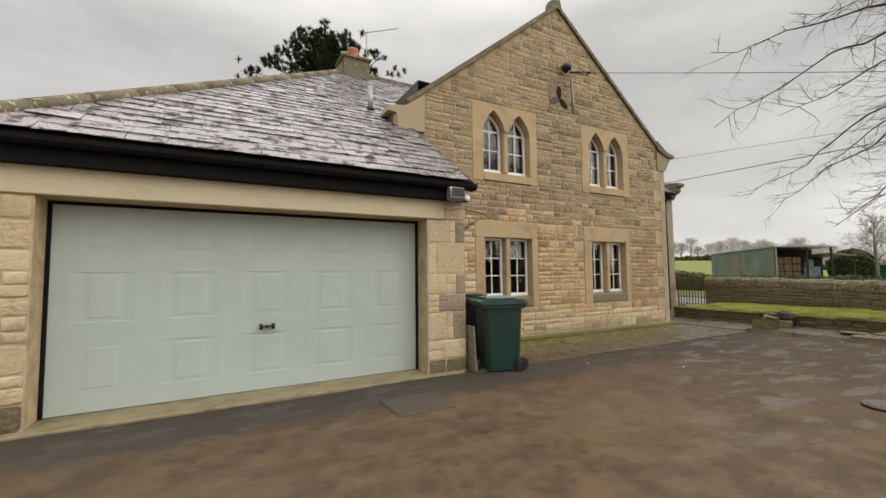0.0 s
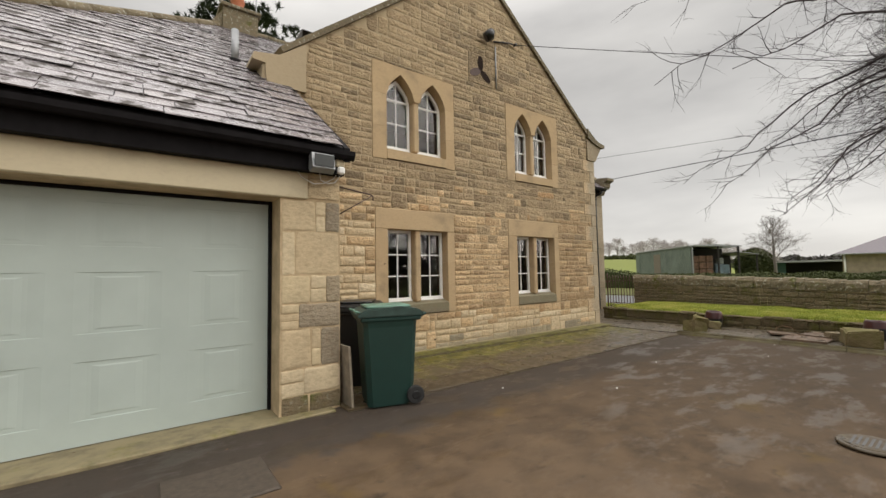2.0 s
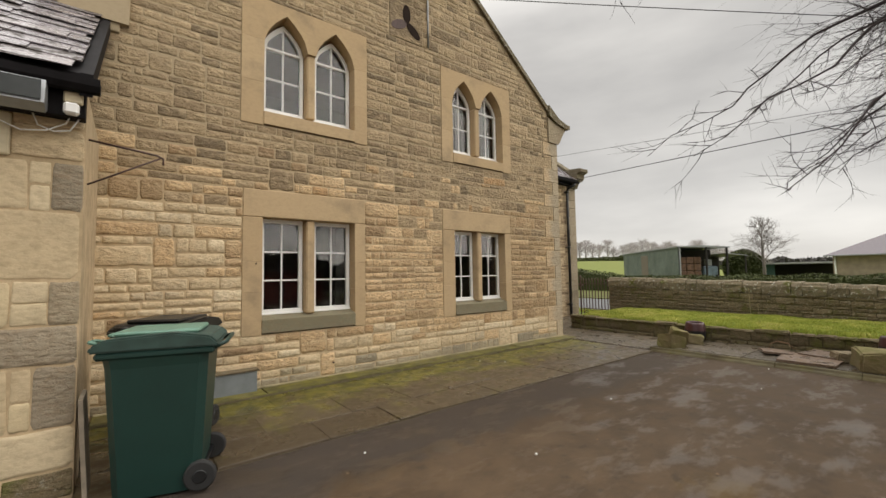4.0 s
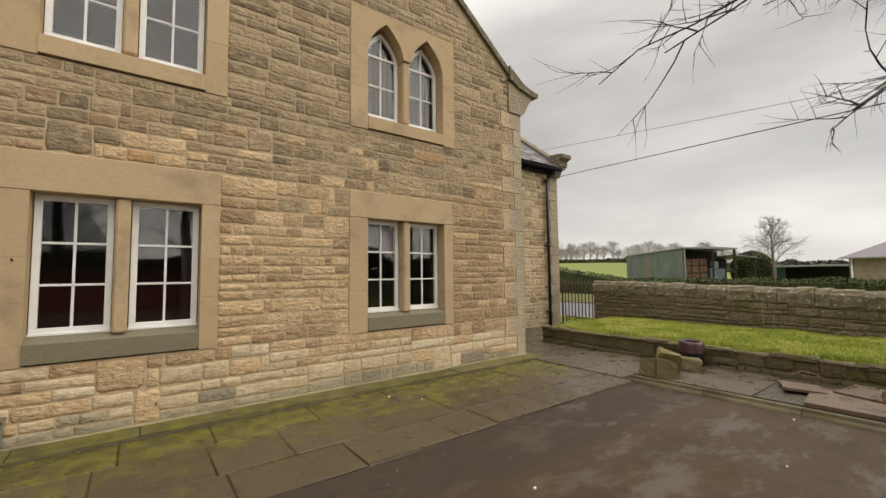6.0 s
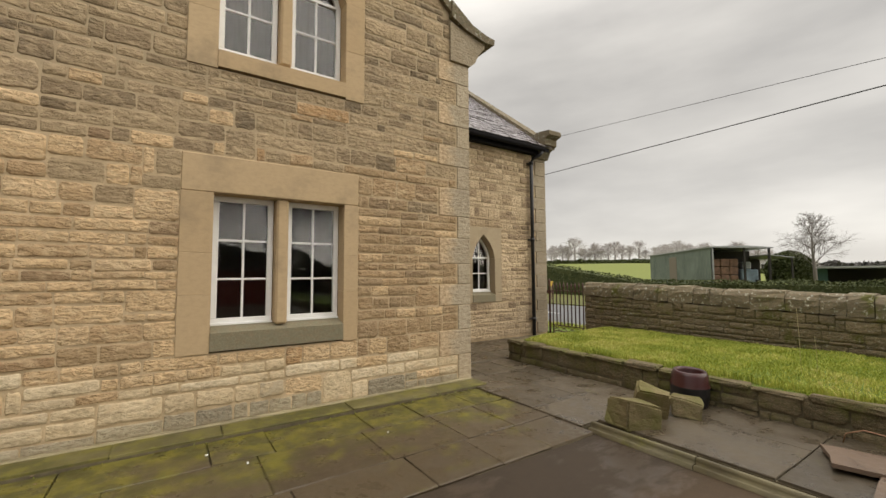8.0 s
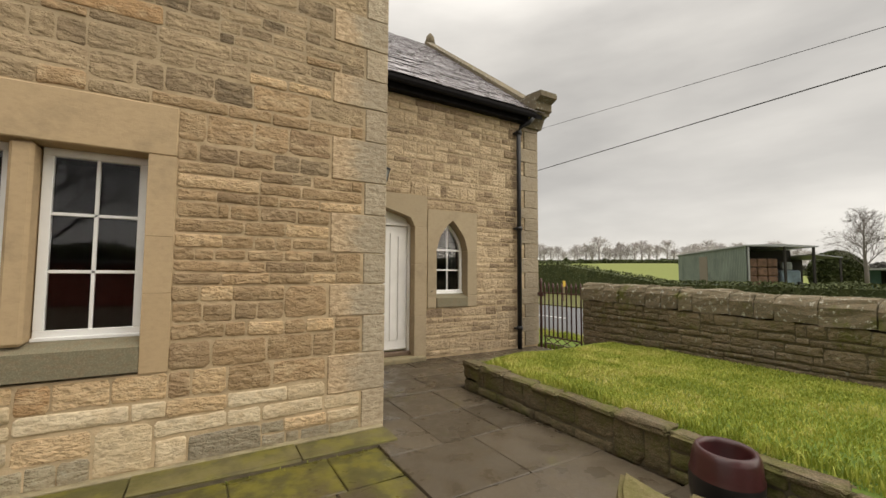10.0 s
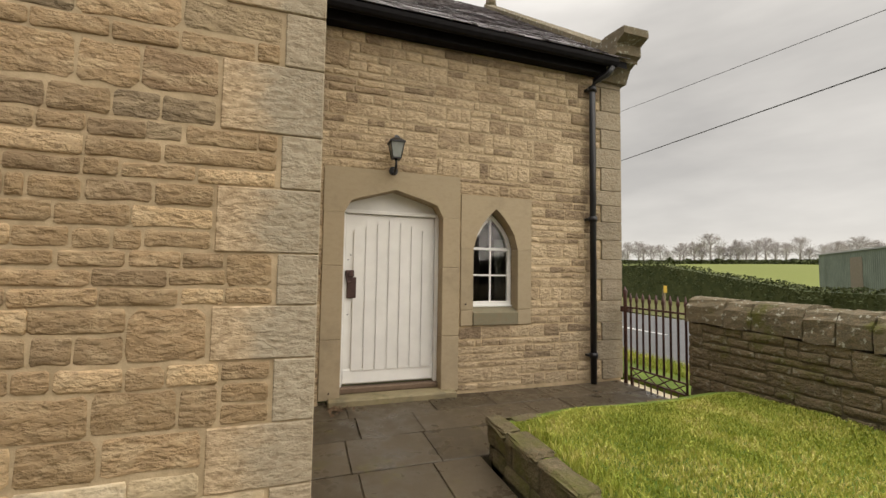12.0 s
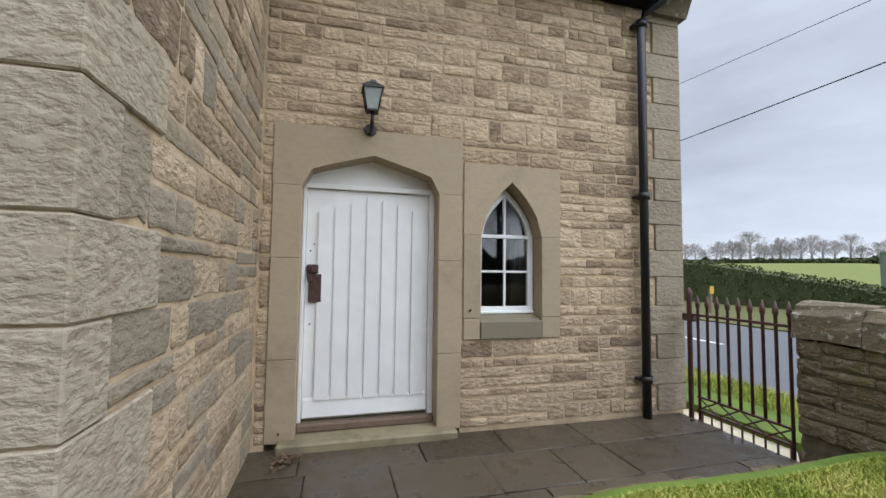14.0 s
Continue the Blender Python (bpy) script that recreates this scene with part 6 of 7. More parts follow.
for k in range(14):
    x, y = rl.uniform(0, 11), rl.uniform(0, 7)
    box(bm, x, x + rl.uniform(0.01, 0.022), y, y + rl.uniform(0.008, 0.016), 0.008, 0.02)
tagged(new("pale_pebbles", mesh_of("pale_pebbles", bm, M_WHITE)), "a few pale pebbles on the yard", "pebbles", kind="stuff")


# ---- grass ----
def blades(name, label, n, place, hlo, hhi, mat, seed):
    r = random.Random(seed)
    V, F = [], []
    for _ in range(n):
        x, y, z = place(r)
        h, a, b = r.uniform(hlo, hhi), r.uniform(0, math.tau), r.uniform(0, math.tau)
        w = 0.0035 + 0.002 * r.random()
        lean = r.uniform(0.1, 0.9) * h
        dx, dy = math.cos(a) * w, math.sin(a) * w
        ex, ey = math.cos(b) * lean, math.sin(b) * lean
        k = len(V)
        V += [(x - dx, y - dy, z - 0.01), (x + dx, y + dy, z - 0.01), (x + dx * .7 + ex * .35, y + dy * .7 + ey * .35, z + h * .6), (x - dx * .7 + ex * .35, y - dy * .7 + ey * .35, z + h * .6), (x + ex, y + ey, z + h)]
        F += [(k, k + 1, k + 2, k + 3), (k + 3, k + 2, k + 4)]
    me = bpy.data.meshes.new(name)
    me.from_pydata(V, [], F)
    me.materials.append(mat)
    return tagged(new(name, me), label, "grass", kind="stuff")


def blade_mat():
    m, nt, b, pos = base_mat("grass_blades", 0.55, 0, 0.3)
    r = ramp_of(nt, [(0, (0.18, 0.23, 0.028)), (0.35, (0.31, 0.36, 0.052)), (0.7, (0.48, 0.47, 0.10)), (1, (0.66, 0.56, 0.24))])
    n = noise_of(nt, pos, 1.8, 5, 0.6)
    add = nt.nodes.new("ShaderNodeMath")
    add.operation = "MULTIPLY_ADD"
    nt.links.new(piece_random(nt), add.inputs[0])
    add.inputs[1].default_value = 0.55
    nt.links.new(ranged(nt, n, 0.4, 0.66, 0.0, 0.45), add.inputs[2])
    nt.links.new(add.outputs[0], r.inputs[0])
    nt.links.new(r.outputs[0], b.inputs["Base Color"])
    return m


M_BLADE = blade_mat()


def in_bed(r):
    x = r.uniform(BX + 0.13, 15.33)
    y = 7.76 - 11 * r.random() ** 1.6
    return x, y, bed_z(x, y)


blades("lawn_grass", "rough green and straw grass on the raised bed", 150000, in_bed, 0.012, 0.036, M_BLADE, 1)
blades("edge_grass", "longer grass hanging over the bed wall", 4500, lambda r: (BX + 0.15 + 0.12 * r.random(), r.uniform(-3, 7.55), 0.33), 0.03, 0.085, M_BLADE, 2)
blades("end_grass", "longer grass along the path edge of the bed", 1800, lambda r: (r.uniform(BX + 0.3, 15.3), 7.66 + r.uniform(-0.1, 0.06), 0.33), 0.025, 0.07, M_BLADE, 3)
blades("verge_grass", "rough grass on the verge beyond the gate", 9000, lambda r: (r.uniform(16.5, 17.2), r.uniform(7, 14), 0.0), 0.04, 0.12, M_BLADE, 4)
blades("joint_moss", "tufts of moss and grass in the paving joints", 1500, lambda r: (r.uniform(3.5, 11.2), 7.0 - abs(r.gauss(0, 0.07)), 0.0), 0.01, 0.03, M_BLADE, 5)
st = thing("tall_weed", "two thin dry weed stalks in the bed", "weed")
for (x, y, h) in ((13.6, 4.3, 0.75), (13.75, 4.2, 0.45)):
    part("stalk", tube(bmesh.new(), [(x, y, 0.3), (x + 0.03, y + 0.01, 0.3 + h * 0.6), (x - 0.04, y, 0.3 + h)], 0.0018, 5), simple("straw", (0.45, 0.38, 0.2), 0.8), st)


for (x, y, z) in ((13.10, 9.55, 1.10), (4.86, 7.165, 1.62), (5.9, 7.155, 0.22), (11.5, 9.55, 0.14)):
    pn_ = thing("iron_pin", "small rusty iron pin driven into the stonework", "pin", "iron pins in the walls")
    part("shank", tube(bmesh.new(), [(x, y + 0.04, z), (x, y - 0.025, z), (x, y - 0.03, z + 0.02)], [0.008, 0.007, 0.006], 6), M_RUST, pn_)
for (x, z) in ((11.70, 0.98), (11.69, 1.62), (11.72, 1.68)):
    part("nail_hole", tube(bmesh.new(), [(x, 9.762, z), (x, 9.755, z)], 0.008, 8), M_BLACK, leaf)

# ---- hedge ----
def leafy(name, label, cat, n, place, size, mat, seed, kind="stuff"):
    r = random.Random(seed)
    V, F = [], []
    for _ in range(n):
        c = Vector(place(r))
        s = size * r.uniform(0.6, 1.4)
        u = Vector((r.gauss(0, 1), r.gauss(0, 1), r.gauss(0, 1))).normalized()
        v = u.cross(Vector((r.gauss(0, 1), r.gauss(0, 1), r.gauss(0, 1)))).normalized()
        k = len(V)
        V += [tuple(c + u * s), tuple(c + v * s * 0.5), tuple(c - u * s), tuple(c - v * s * 0.5)]
        F.append((k, k + 1, k + 2, k + 3))
    me = bpy.data.meshes.new(name)
    me.from_pydata(V, [], F)
    me.materials.append(mat)
    return tagged(new(name, me), label, cat, kind=kind)


def hedge_top(y):
    return 1.1 + 1.2 * min(1, max(0, (y - 16.5) / 7.5)) + 0.12 * noise.noise(Vector((y * 0.7, 1, 2)))


structure("hedge_core", prism(bmesh.new(), [(-60, -0.2), (70, -0.2), (70, 2.1), (24, 2.1), (16.5, 0.9), (-60, 0.8)], "x", 31.3, 32.2), M_HEDGE, "dense dark hedge beyond the road")
leafy("hedge", "clipped dark green hedge along the far side of the road", "hedge", 52000, lambda r: (lambda y: (31.05 + 1.3 * r.random(), y, 0.1 + (hedge_top(y) - 0.1) * r.random() ** 0.6))(r.uniform(-30, 60)), 0.07, M_HEDGE, 5)
leafy("round_bush", "rounded dark evergreen bush behind the barn", "bush", 9000, lambda r: (lambda a, b, q: (58.6 + 1.9 * q * math.cos(a) * math.cos(b), 17.0 + 1.9 * q * math.sin(a) * math.cos(b), 1.6 + 1.9 * q * math.sin(b)))(r.uniform(0, 6.28), r.uniform(-0.6, 1.57), 0.8 + 0.25 * r.random()), 0.16, M_HEDGE, 6)

# ---- barn ----
M_CORR = simple("green_corrugated_sheet", (0.115, 0.14, 0.12), 0.6, var=0.3, scale=0.6, bmp=0.2)
# Near-black colour puts the interior shade into barn and shed walls and posts
M_DARKIN = simple("barn_shed_shade", (0.025, 0.022, 0.02), 0.9)
M_BALE = simple("reddish_stacked_bales", (0.13, 0.075, 0.05), 0.9, var=0.4, scale=3)
bn = thing("barn", "low open-fronted barn clad in green corrugated sheet", "barn")
BL, BW, BH = 17.6, 4.6, 3.85
nc = 110
bm = bmesh.new()
prev = None
for k in range(nc + 1):
    y = BL * k / nc
    o = 0.04 * (k % 2)
    h = BH
    cur = [bm.verts.new((-o, y, z)) for z in (0, h)]
    if prev:
        bm.faces.new((prev[0], cur[0], cur[1], prev[1]))
    prev = cur
part("side_cladding", bm, M_CORR, bn)
part("side_backing", boxed(0.02, 0.08, 0.2, BL, 0, BH, 0), M_CORR, bn)
part("roof", prism(bmesh.new(), [(-0.15, BH), (BW + 0.2, BH - 0.15), (BW + 0.2, BH - 0.05), (BW / 2, BH + 0.14), (-0.15, BH + 0.1)], "y", -0.2, BL), M_GREYMETAL, bn)
part("rear_wall", boxed(0.1, BW, BL - 0.1, BL, 0, BH - 0.1, 0), M_DARKIN, bn)
part("far_side", boxed(BW - 0.06, BW, 5, BL - 0.1, 0, BH - 0.2, 0), M_DARKIN, bn)
# Dark sheet added across the open bay, in place of the shade inside
part("inner_wall", boxed(0.1, BW - 0.1, 3.0, 3.1, 0, BH - 0.2, 0), M_DARKIN, bn)
for x in (0.06, BW * 0.56, BW - 0.1):
    part("post", boxed(x, x + 0.12, -0.1, 0.1, 0, BH - 0.05), M_DARKIN if x > 1 else M_GREYMETAL, bn)
part("lean_to_roof", prism(bmesh.new(), [(BW, BH - 0.75), (BW + 1.8, BH - 1.0), (BW + 1.8, BH - 0.92), (BW, BH - 0.67)], "y", -0.1, 5), M_GREYMETAL, bn)
part("lean_to_wall", boxed(BW + 0.1, BW + 1.7, 4.9, 5.0, 0, BH - 0.9, 0), M_DARKIN, bn)
part("lean_to_post", boxed(BW + 1.6, BW + 1.72, -0.05, 0.07, 0, BH - 0.95), M_DARKIN, bn)
part("door_panel", boxed(-0.06, -0.01, 8.2, 10.4, 0.4, BH - 0.5, 0.01), simple("rusty_sheet", (0.16, 0.13, 0.10), 0.7, var=0.3), bn, "rusty sliding door panel")
bn.matrix_basis = pose(47.7, 19.4, -0.1, 0, 0, -45)
bl = thing("bale_stack", "stack of reddish brown bales inside the barn", "bales")
for k in range(3):
    for j in range(4):
        part("bale", boxed(0.25 + k * 0.72, 0.93 + k * 0.72, 0.5, 1.6, j * 0.72, j * 0.72 + 0.68, 0.06), M_BALE, bl)
bl.matrix_basis = pose(47.7, 19.4, -0.1, 0, 0, -45)
tr = thing("farm_machine", "blue and grey farm machine parked under the barn", "machine")
part("body", boxed(2.9, 4.3, 1.2, 3.0, 0.6, 1.9, 0.1), simple("machine_blue", (0.16, 0.22, 0.27), 0.5, var=0.4, scale=2), tr)
part("cab", boxed(3.2, 3.9, 1.5, 2.5, 1.9, 2.6, 0.1), simple("machine_grey", (0.3, 0.32, 0.33), 0.4, var=0.3, scale=2), tr)
for x in (3.05, 4.15):
    part("wheel", tube(bmesh.new(), [(x - 0.15, 1.3, 0.5), (x + 0.15, 1.3, 0.5)], 0.5, 16), M_RUBBER, tr)
tr.matrix_basis = pose(47.7, 19.4, -0.1, 0, 0, -45)

# low open shed and bungalow
sh = thing("low_shed", "long low open shed with a pale roof", "shed")
part("roof", prism(bmesh.new(), [(0, 2.0), (8.5, 2.05), (8.5, 2.22), (0, 2.17)], "y", -1, 6), simple("pale_roof_sheet", (0.32, 0.33, 0.32), 0.6, var=0.2), sh)
part("rear_wall", boxed(0.1, 8.4, 5.7, 5.8, 0, 2.0, 0), M_DARKIN, sh)
part("side_wall", boxed(0.0, 1.5, 0.0, 0.1, 0, 2.0, 0), simple("teal_boards", (0.06, 0.13, 0.12), 0.7), sh)
part("post", boxed(8.3, 8.45, 0, 0.12, 0, 2.05), M_DARKIN, sh)
sh.matrix_basis = pose(61.5, 16.4, -0.1, 0, 0, -75)
bg = thing("bungalow", "single-storey stone bungalow with a grey hipped slate roof", "house")
part("wall", boxed(49.0, 60, -14, 8.2, -0.1, 2.45, 0), simple("buff_render", (0.27, 0.22, 0.16), 0.9, var=0.2, scale=2), bg)
bm = bmesh.new()
c = [bm.verts.new(p) for p in ((48.6, 8.7, 2.42), (48.6, -14.4, 2.42), (60.4, -14.4, 2.42), (60.4, 8.7, 2.42), (54.5, 2.6, 5.5), (54.5, -8.5, 5.5))]
for f in ((0, 1, 5, 4), (1, 2, 5), (2, 3, 4, 5), (3, 0, 4), (3, 2, 1, 0)):
    bm.faces.new([c[k] for k in f])
bmesh.ops.recalc_face_normals(bm, faces=bm.faces[:])
part("roof", bm, simple("far_slate", (0.15, 0.13, 0.145), 0.5, var=0.1), bg)
part("corner_pipe", tube(bmesh.new(), [(48.93, 8.05, 0), (48.93, 8.05, 2.4)], 0.06), M_WHITE, bg)
part("gutter", boxed(48.5, 48.62, -14.4, 8.7, 2.34, 2.44), M_GREYMETAL, bg)
wn_ = part("window", boxed(48.97, 49.02, 3.2, 3.5, 1.2, 2.0), M_FASCIA, bg)


# ---- trees ----
def branching(bm, start, direction, length, radius, depth, r, sides=4, droop=0.0, kids=3, wander=0.22, spread=0.7):
    n = 4 if depth else 3
    p, d = Vector(start), Vector(direction).normalized()
    pts, rad = [p.copy()], [radius]
    for k in range(n):
        d = (d + Vector((r.uniform(-1, 1), r.uniform(-1, 1), r.uniform(-1, 1))) * wander + Vector((0, 0, -droop))).normalized()
        p = p + d * length / n
        pts.append(p.copy())
        rad.append(radius * (1 - 0.75 * (k + 1) / n))
    tube(bm, pts, rad, sides, False)
    if depth:
        for k in range(kids):
            f = r.uniform(0.3, 1.0)
            i = min(n - 1, int(f * n))
            q = pts[i].lerp(pts[i + 1], f * n - i)
            side = Vector((r.gauss(0, 1), r.gauss(0, 1), r.gauss(0, 0.6))).normalized()
            branching(bm, q, d * (1 - spread * 0.5) + side * spread, length * r.uniform(0.5, 0.75), radius * 0.45, depth - 1, r, 3, droop, kids, wander, spread)


def bare_tree(label, at, h, seed, depth=4, kids=4, wide=0.34, trunk_r=0.3, group="", bark=None, lat=0.5):
    r = random.Random(seed)
    t = thing("bare_tree", label, "tree", group)
    part("trunk", tube(bmesh.new(), [(0, 0, -0.3), (0.01 * h, 0, h * 0.2), (0, 0.01 * h, h * 0.45), (-0.01 * h, 0, h * 0.8)], [trunk_r * 1.2, trunk_r, trunk_r * 0.6, trunk_r * 0.12], 8), bark or M_BARK, t)
    bm = bmesh.new()
    for k in range(15):
        a = k * 2.4 + r.uniform(-0.3, 0.3)
        f = 0.22 + 0.55 * k / 14
        branching(bm, (0, 0, h * f), (math.cos(a) * lat * 2, math.sin(a) * lat * 2, 0.75 + 0.5 * r.random() + k * 0.04), h * wide * (1.15 - 0.75 * k / 14), trunk_r * 0.32, depth, r, 4, 0, kids, 0.14, 0.6)
    part("crown", bm, bark or M_BARK, t, "leafless grey-brown branches")
    t.matrix_basis = pose(*at)
    return t


bare_tree("tall leafless tree behind the barn", (56.5, 14.6, 0), 7.6, 3, 3, 6, wide=0.27, trunk_r=0.15, lat=0.42, bark=simple("grey_far_bark", (0.17, 0.15, 0.135), 0.9, bmp=0))
mirror_trees = bare_tree("tall leafless tree across the yard that the window panes mirror", (2, -19, 0), 11.5, 51, 3, 5, wide=0.4, trunk_r=0.34, group="trees across the yard")
for x, y, a, sc in ((8.5, -22, 70, 1.1), (14.5, -18.5, 190, 0.95), (20, -21, 300, 1.15), (-5, -23, 130, 1.05), (27, -23, 20, 1.1)):
    ob = copy_thing(mirror_trees, pose(x, y, 0, 0, 0, a))
    ob.scale = (sc, sc, sc)
structure("far_boundary", boxed(-40, 60, -27.2, -26.4, -0.2, 2.0, 0), M_HEDGE, "dark inner growth of the tree belt across the yard")
leafy("tree_belt", "dark evergreen belt across the yard that the window panes mirror", "hedge", 16000, lambda r: (lambda x: (x, -26.4 + r.uniform(-1.2, 1.0), (3.4 + 2.4 * noise.noise(Vector((x * 0.22, 3, 1)))) * r.random() ** 0.6))(r.uniform(-30, 50)), 0.32, M_HEDGE, 15)
kinds = [bare_tree("distant leafless tree on the hill", (150 + 5 * k, 118 - 3 * k, ground_height(150, 118) - 0.3), 7.0 + k, 20 + k, 2, 8, wide=0.34, trunk_r=0.28, group="trees on the hill", bark=M_HAZEBARK) for k in range(3)]
rt = random.Random(12)
for k in range(40):
    az = radians(43 + 34 * (k + rt.uniform(-0.3, 0.3)) / 40)
    d = 178 + rt.uniform(-8, 25)
    x, y = 6 + d * math.sin(az), 3 + d * math.cos(az)
    ob = copy_thing(kinds[k % 3], pose(x, y, ground_height(x, y) - 0.3, 0, 0, rt.uniform(0, 360)))
    s = rt.uniform(0.95, 1.3)
    ob.scale = (s * 1.15, s * 1.15, s)
leafy("far_hedgerow", "dark hedgerow and low conifers on the hill", "hedge", 14000, lambda r: (lambda a, d: (6 + d * math.sin(a), 3 + d * math.cos(a), ground_height(6 + d * math.sin(a), 3 + d * math.cos(a)) + r.random() ** 1.5 * (1.3 + 1.6 * max(0, noise.noise(Vector((a * 60, 0, 0)))))))(radians(r.uniform(42, 76)), 172 + r.uniform(-3, 3)), 0.5, M_HEDGE, 9)
leafy("far_wood", "distant dark wood beyond the farm", "wood", 16000, lambda r: (lambda a, d: (6 + d * math.sin(a), 3 + d * math.cos(a), -1 + r.random() * (6.5 + 3 * noise.noise(Vector((a * 35, 5, 0))))))(radians(r.uniform(70, 118)), 240 + r.uniform(-8, 8)), 1.1, simple("far_wood_bark", (0.07, 0.065, 0.06), 0.9), 10)

# big tree whose boughs hang over the yard
ot = thing("overhanging_tree", "large leafless tree with long drooping twiggy boughs over the yard", "tree")
part("trunk", tube(bmesh.new(), [(14.3, -1.4, 0.1), (14.3, -1.3, 1.5), (14.2, -1.1, 3.4), (14.0, -0.9, 5.0), (13.9, -0.8, 7.5)], [0.36, 0.30, 0.26, 0.2, 0.08], 10), M_BARK, ot)
boughs = [((5.2, 2.66, 4.1), 5.6), ((5.8, 2.87, 3.3), 6.2), ((6.0, 2.3, 3.25), 5.6), ((7.7, 3.05, 2.4), 5.2), ((7.95, 1.97, 2.35), 4.6), ((7.4, 1.6, 2.7), 5.0), ((8.74, 1.66, 2.45), 4.4), ((8.2, 3.6, 2.65), 5.6), ((8.07, 2.55, 1.95), 4.8), ((8.9, 3.0, 3.1), 5.4), ((9.3, 2.3, 2.3), 4.8), ((6.6, 1.3, 4.0), 6.0), ((7.6, 0.6, 3.1), 5.4), ((6.9, 2.2, 4.7), 6.6), ((8.6, 0.8, 2.7), 4.6), ((9.4, 1.2, 2.6), 4.4), ((9.5, 2.75, 2.35), 5.0), ((10.3, 2.6, 2.8), 5.2), ((9.9, 2.7, 3.4), 5.6), ((5.9, 1.2, 5.2), 6.8), ((8.0, 1.2, 4.6), 6.2)]
ro = random.Random(31)
for tip, zt in boughs:
    tip = Vector(tip)
    a = Vector((14.0 + ro.uniform(-0.1, 0.1), -0.9, min(zt - 0.3, 6.5)))
    mid = a.lerp(tip, 0.55) + Vector((ro.uniform(-0.3, 0.3), ro.uniform(-0.3, 0.3), zt - a.lerp(tip, 0.55).z))
    n = 24
    pts, rad = [], []
    for k in range(n + 1):
        f = k / n
        p = a * (1 - f) ** 2 + mid * 2 * f * (1 - f) + tip * f * f
        p += Vector((noise.noise(p * 1.3), noise.noise(p * 1.3 + Vector((9, 0, 0))), noise.noise(p * 1.3 + Vector((0, 9, 0))))) * 0.14
        if f > 0.93:
            p.z += 0.10 * (f - 0.93) / 0.07
        pts.append(p)
        rad.append(0.055 * (1 - f) ** 1.25 + 0.0035)
    bm = tube(bmesh.new(), pts, rad, 6, False)
    lb = part("bough", bm, M_BARK, ot)
    bm = bmesh.new()
    for k in range(7, n):
        d = (pts[k + 1] - pts[k]).normalized()
        tipward = k > 0.58 * n
        for j in range(2 if tipward else 5):
            side = Vector((ro.gauss(0, 1), ro.gauss(0, 1), ro.gauss(0.1, 0.7))).normalized()
            L = ro.uniform(0.12, 0.5) if tipward else ro.uniform(0.35, 1.3)
            branching(bm, pts[k].lerp(pts[k + 1], ro.random()), d * 0.7 + side * 0.7, L, (0.006 if tipward else 0.009) * (1 - 0.5 * k / n) + 0.0022, 1 if tipward else 2, ro, 3, 0.0, 4, 0.21, 0.6)
    part("twig", bm, M_BARK, lb, kind="stuff")

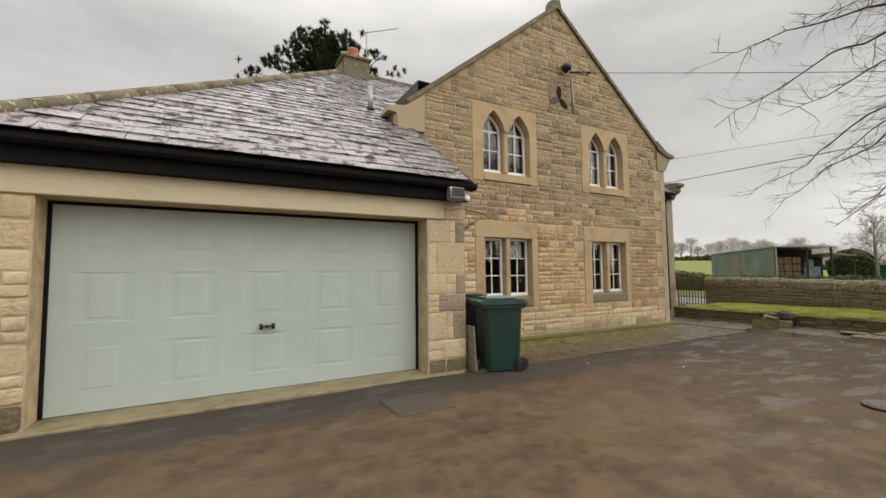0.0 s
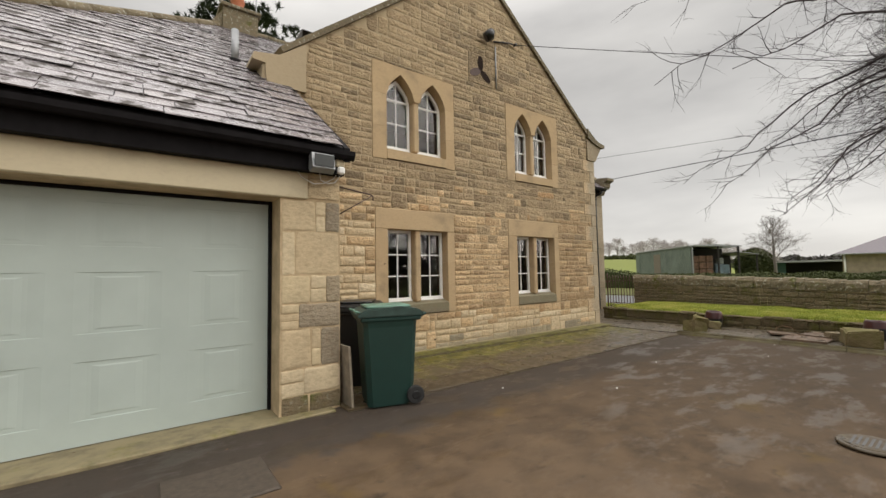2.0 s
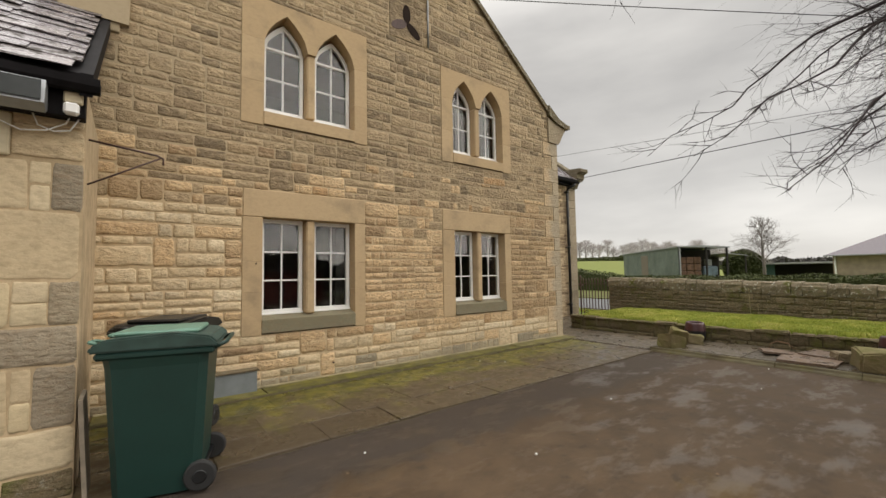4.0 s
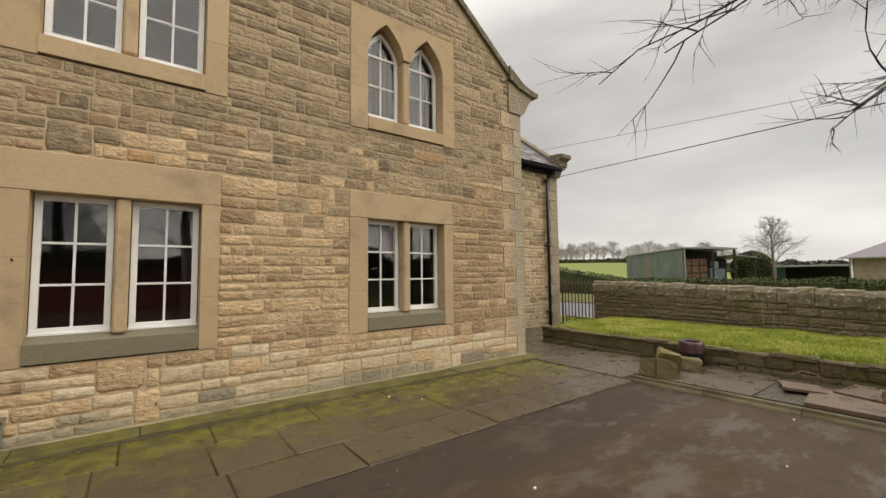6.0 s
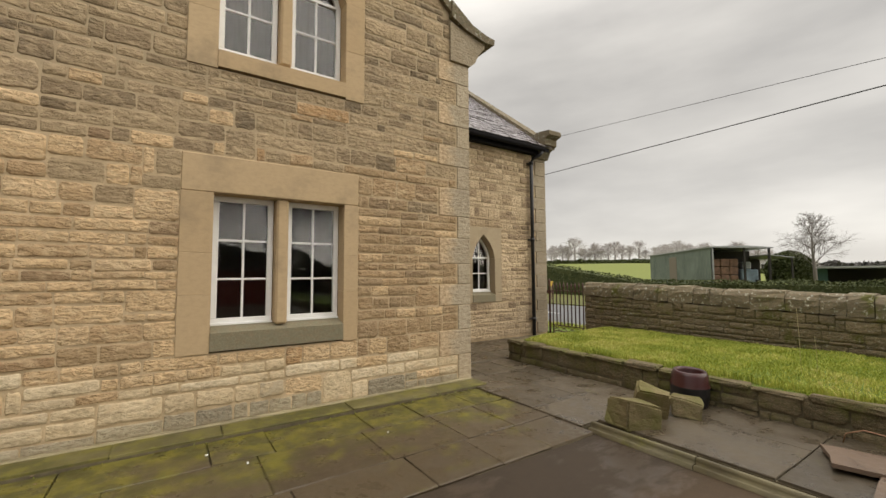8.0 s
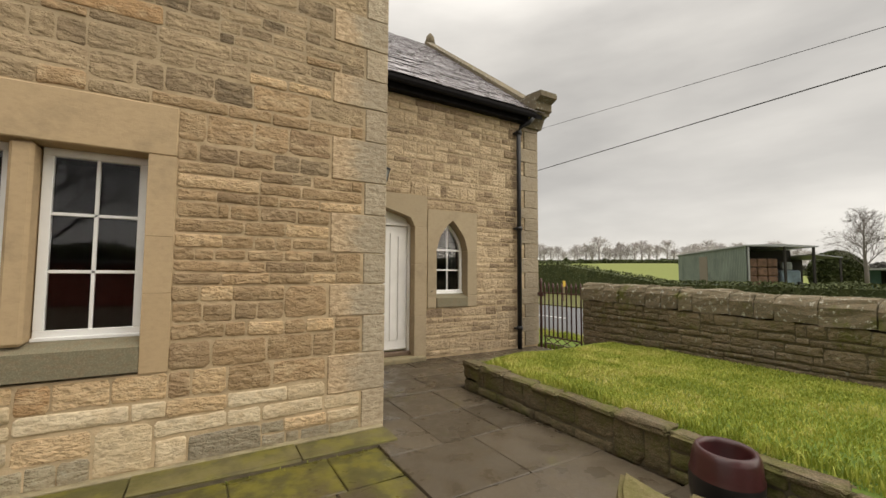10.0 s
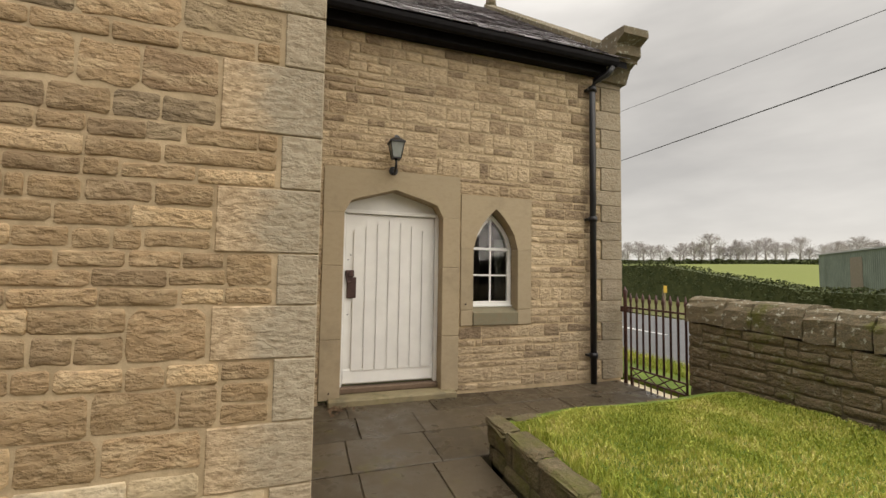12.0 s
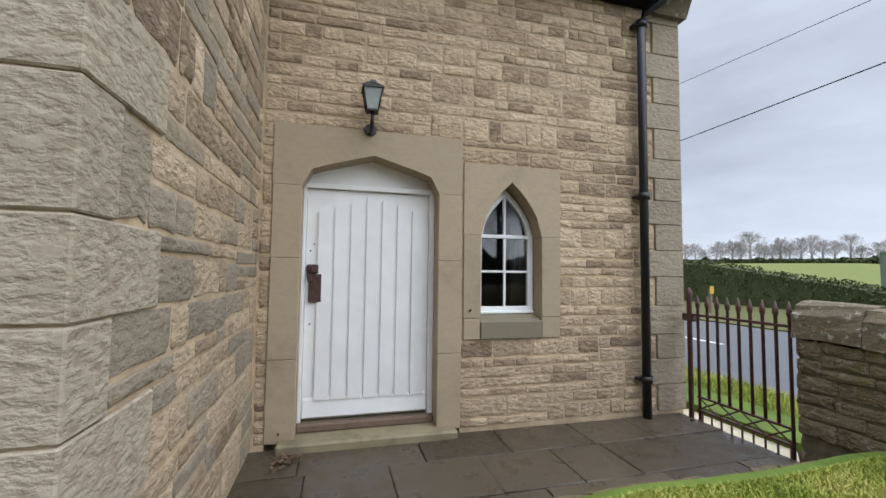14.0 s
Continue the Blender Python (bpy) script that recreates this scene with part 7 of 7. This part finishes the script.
# pine behind the house
pn = thing("pine_tree", "dark green pine with open clumped crown behind the roof", "tree")
part("trunk", tube(bmesh.new(), [(0, 0, 0), (0.1, 0, 9), (0, 0.1, 18.4)], [0.4, 0.28, 0.08], 8), M_BARK, pn)
rp = random.Random(17)
V, F = [], []
limbs = bmesh.new()
for k in range(400):
    z = rp.uniform(11.5, 19.5)
    wmax = 1.2 + 5.4 * min(1, (19.9 - z) / 4.0) * (0.78 + 0.3 * math.sin(z * 2.1))
    a = rp.uniform(0, math.tau)
    q = wmax * rp.uniform(0.25, 1.0)
    c = Vector((q * math.cos(a), q * math.sin(a), z + 0.05 * q))
    if k % 2 == 0:
        tube(limbs, [(0, 0, z - 0.8), tuple(c * 0.5 + Vector((0, 0, z * 0.5 - 0.4))), tuple(c)], [0.08, 0.05, 0.02], 4, False)
    for j in range(4):
        cc = c + Vector((rp.gauss(0, 0.35), rp.gauss(0, 0.35), rp.gauss(0, 0.22)))
        for _ in range(34):
            d = Vector((rp.gauss(0, 1), rp.gauss(0, 1), rp.gauss(0.5, 0.8))).normalized()
            s = d.cross(Vector((0, 0, 1))).normalized() * 0.045
            L = rp.uniform(0.22, 0.42)
            m = len(V)
            V += [tuple(cc - s), tuple(cc + s), tuple(cc + d * L)]
            F.append((m, m + 1, m + 2))
part("limbs", limbs, M_BARK, pn)
me = bpy.data.meshes.new("crown")
me.from_pydata(V, [], F)
me.materials.append(simple("pine_needles", (0.022, 0.035, 0.014), 0.8, var=0.4, scale=1.5, bmp=0))
cr = new("crown", me)
cr.parent = pn
pn.matrix_basis = pose(6.8, 31.0, 0)

# brick outbuilding that the window panes mirror, and curtains
ob_ = thing("red_outbuilding", "low red brick outbuilding across the yard", "outbuilding")
part("wall", boxed(-4, 13, -11.2, -11, -0.1, 1.75, 0), M_REDBRICK, ob_)
part("roof", prism(bmesh.new(), [(-11.4, 1.75), (-10.8, 1.75), (-11.4, 1.9)], "x", -4.1, 13.1), M_FASCIA, ob_)


def curtain(x0, x1, y, z0, z1, seed, label):
    t = thing("curtain", label, "curtain")
    bm = bmesh.new()
    n = 26
    prev = None
    for k in range(n + 1):
        x = x0 + (x1 - x0) * k / n
        yy = y + 0.018 * math.sin(k * 1.7 + seed)
        cur = [bm.verts.new((x, yy, z0)), bm.verts.new((x, yy, z1))]
        if prev:
            bm.faces.new((prev[0], cur[0], cur[1], prev[1])).smooth = True
        prev = cur
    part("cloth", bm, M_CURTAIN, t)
    ob = t.children[0]
    md = ob.modifiers.new("thick", "SOLIDIFY")
    md.thickness = 0.003


curtain(8.22, 8.78, GY + 0.36, 3.74, 4.9, 3, "white net curtain across the upper window")
curtain(8.92, 9.50, GY + 0.36, 3.74, 4.9, 4, "white net curtain across the upper window")
curtain(6.1, 6.23, GY + 0.36, 1.0, 2.2, 5, "pale curtain edge behind the window")
curtain(13.66, 13.8, BY + 0.34, 1.1, 1.95, 6, "pale net curtain drawn aside behind the small window")

# ---- pieces of walls, roofs and paving ----
for item in LATE:
    if isinstance(item[1], bmesh.types.BMesh):
        part(item[0], item[1], item[2], item[3])
    else:
        ob = new(item[0], item[1])
        ob.parent = item[3]
        ob.matrix_basis = item[2]
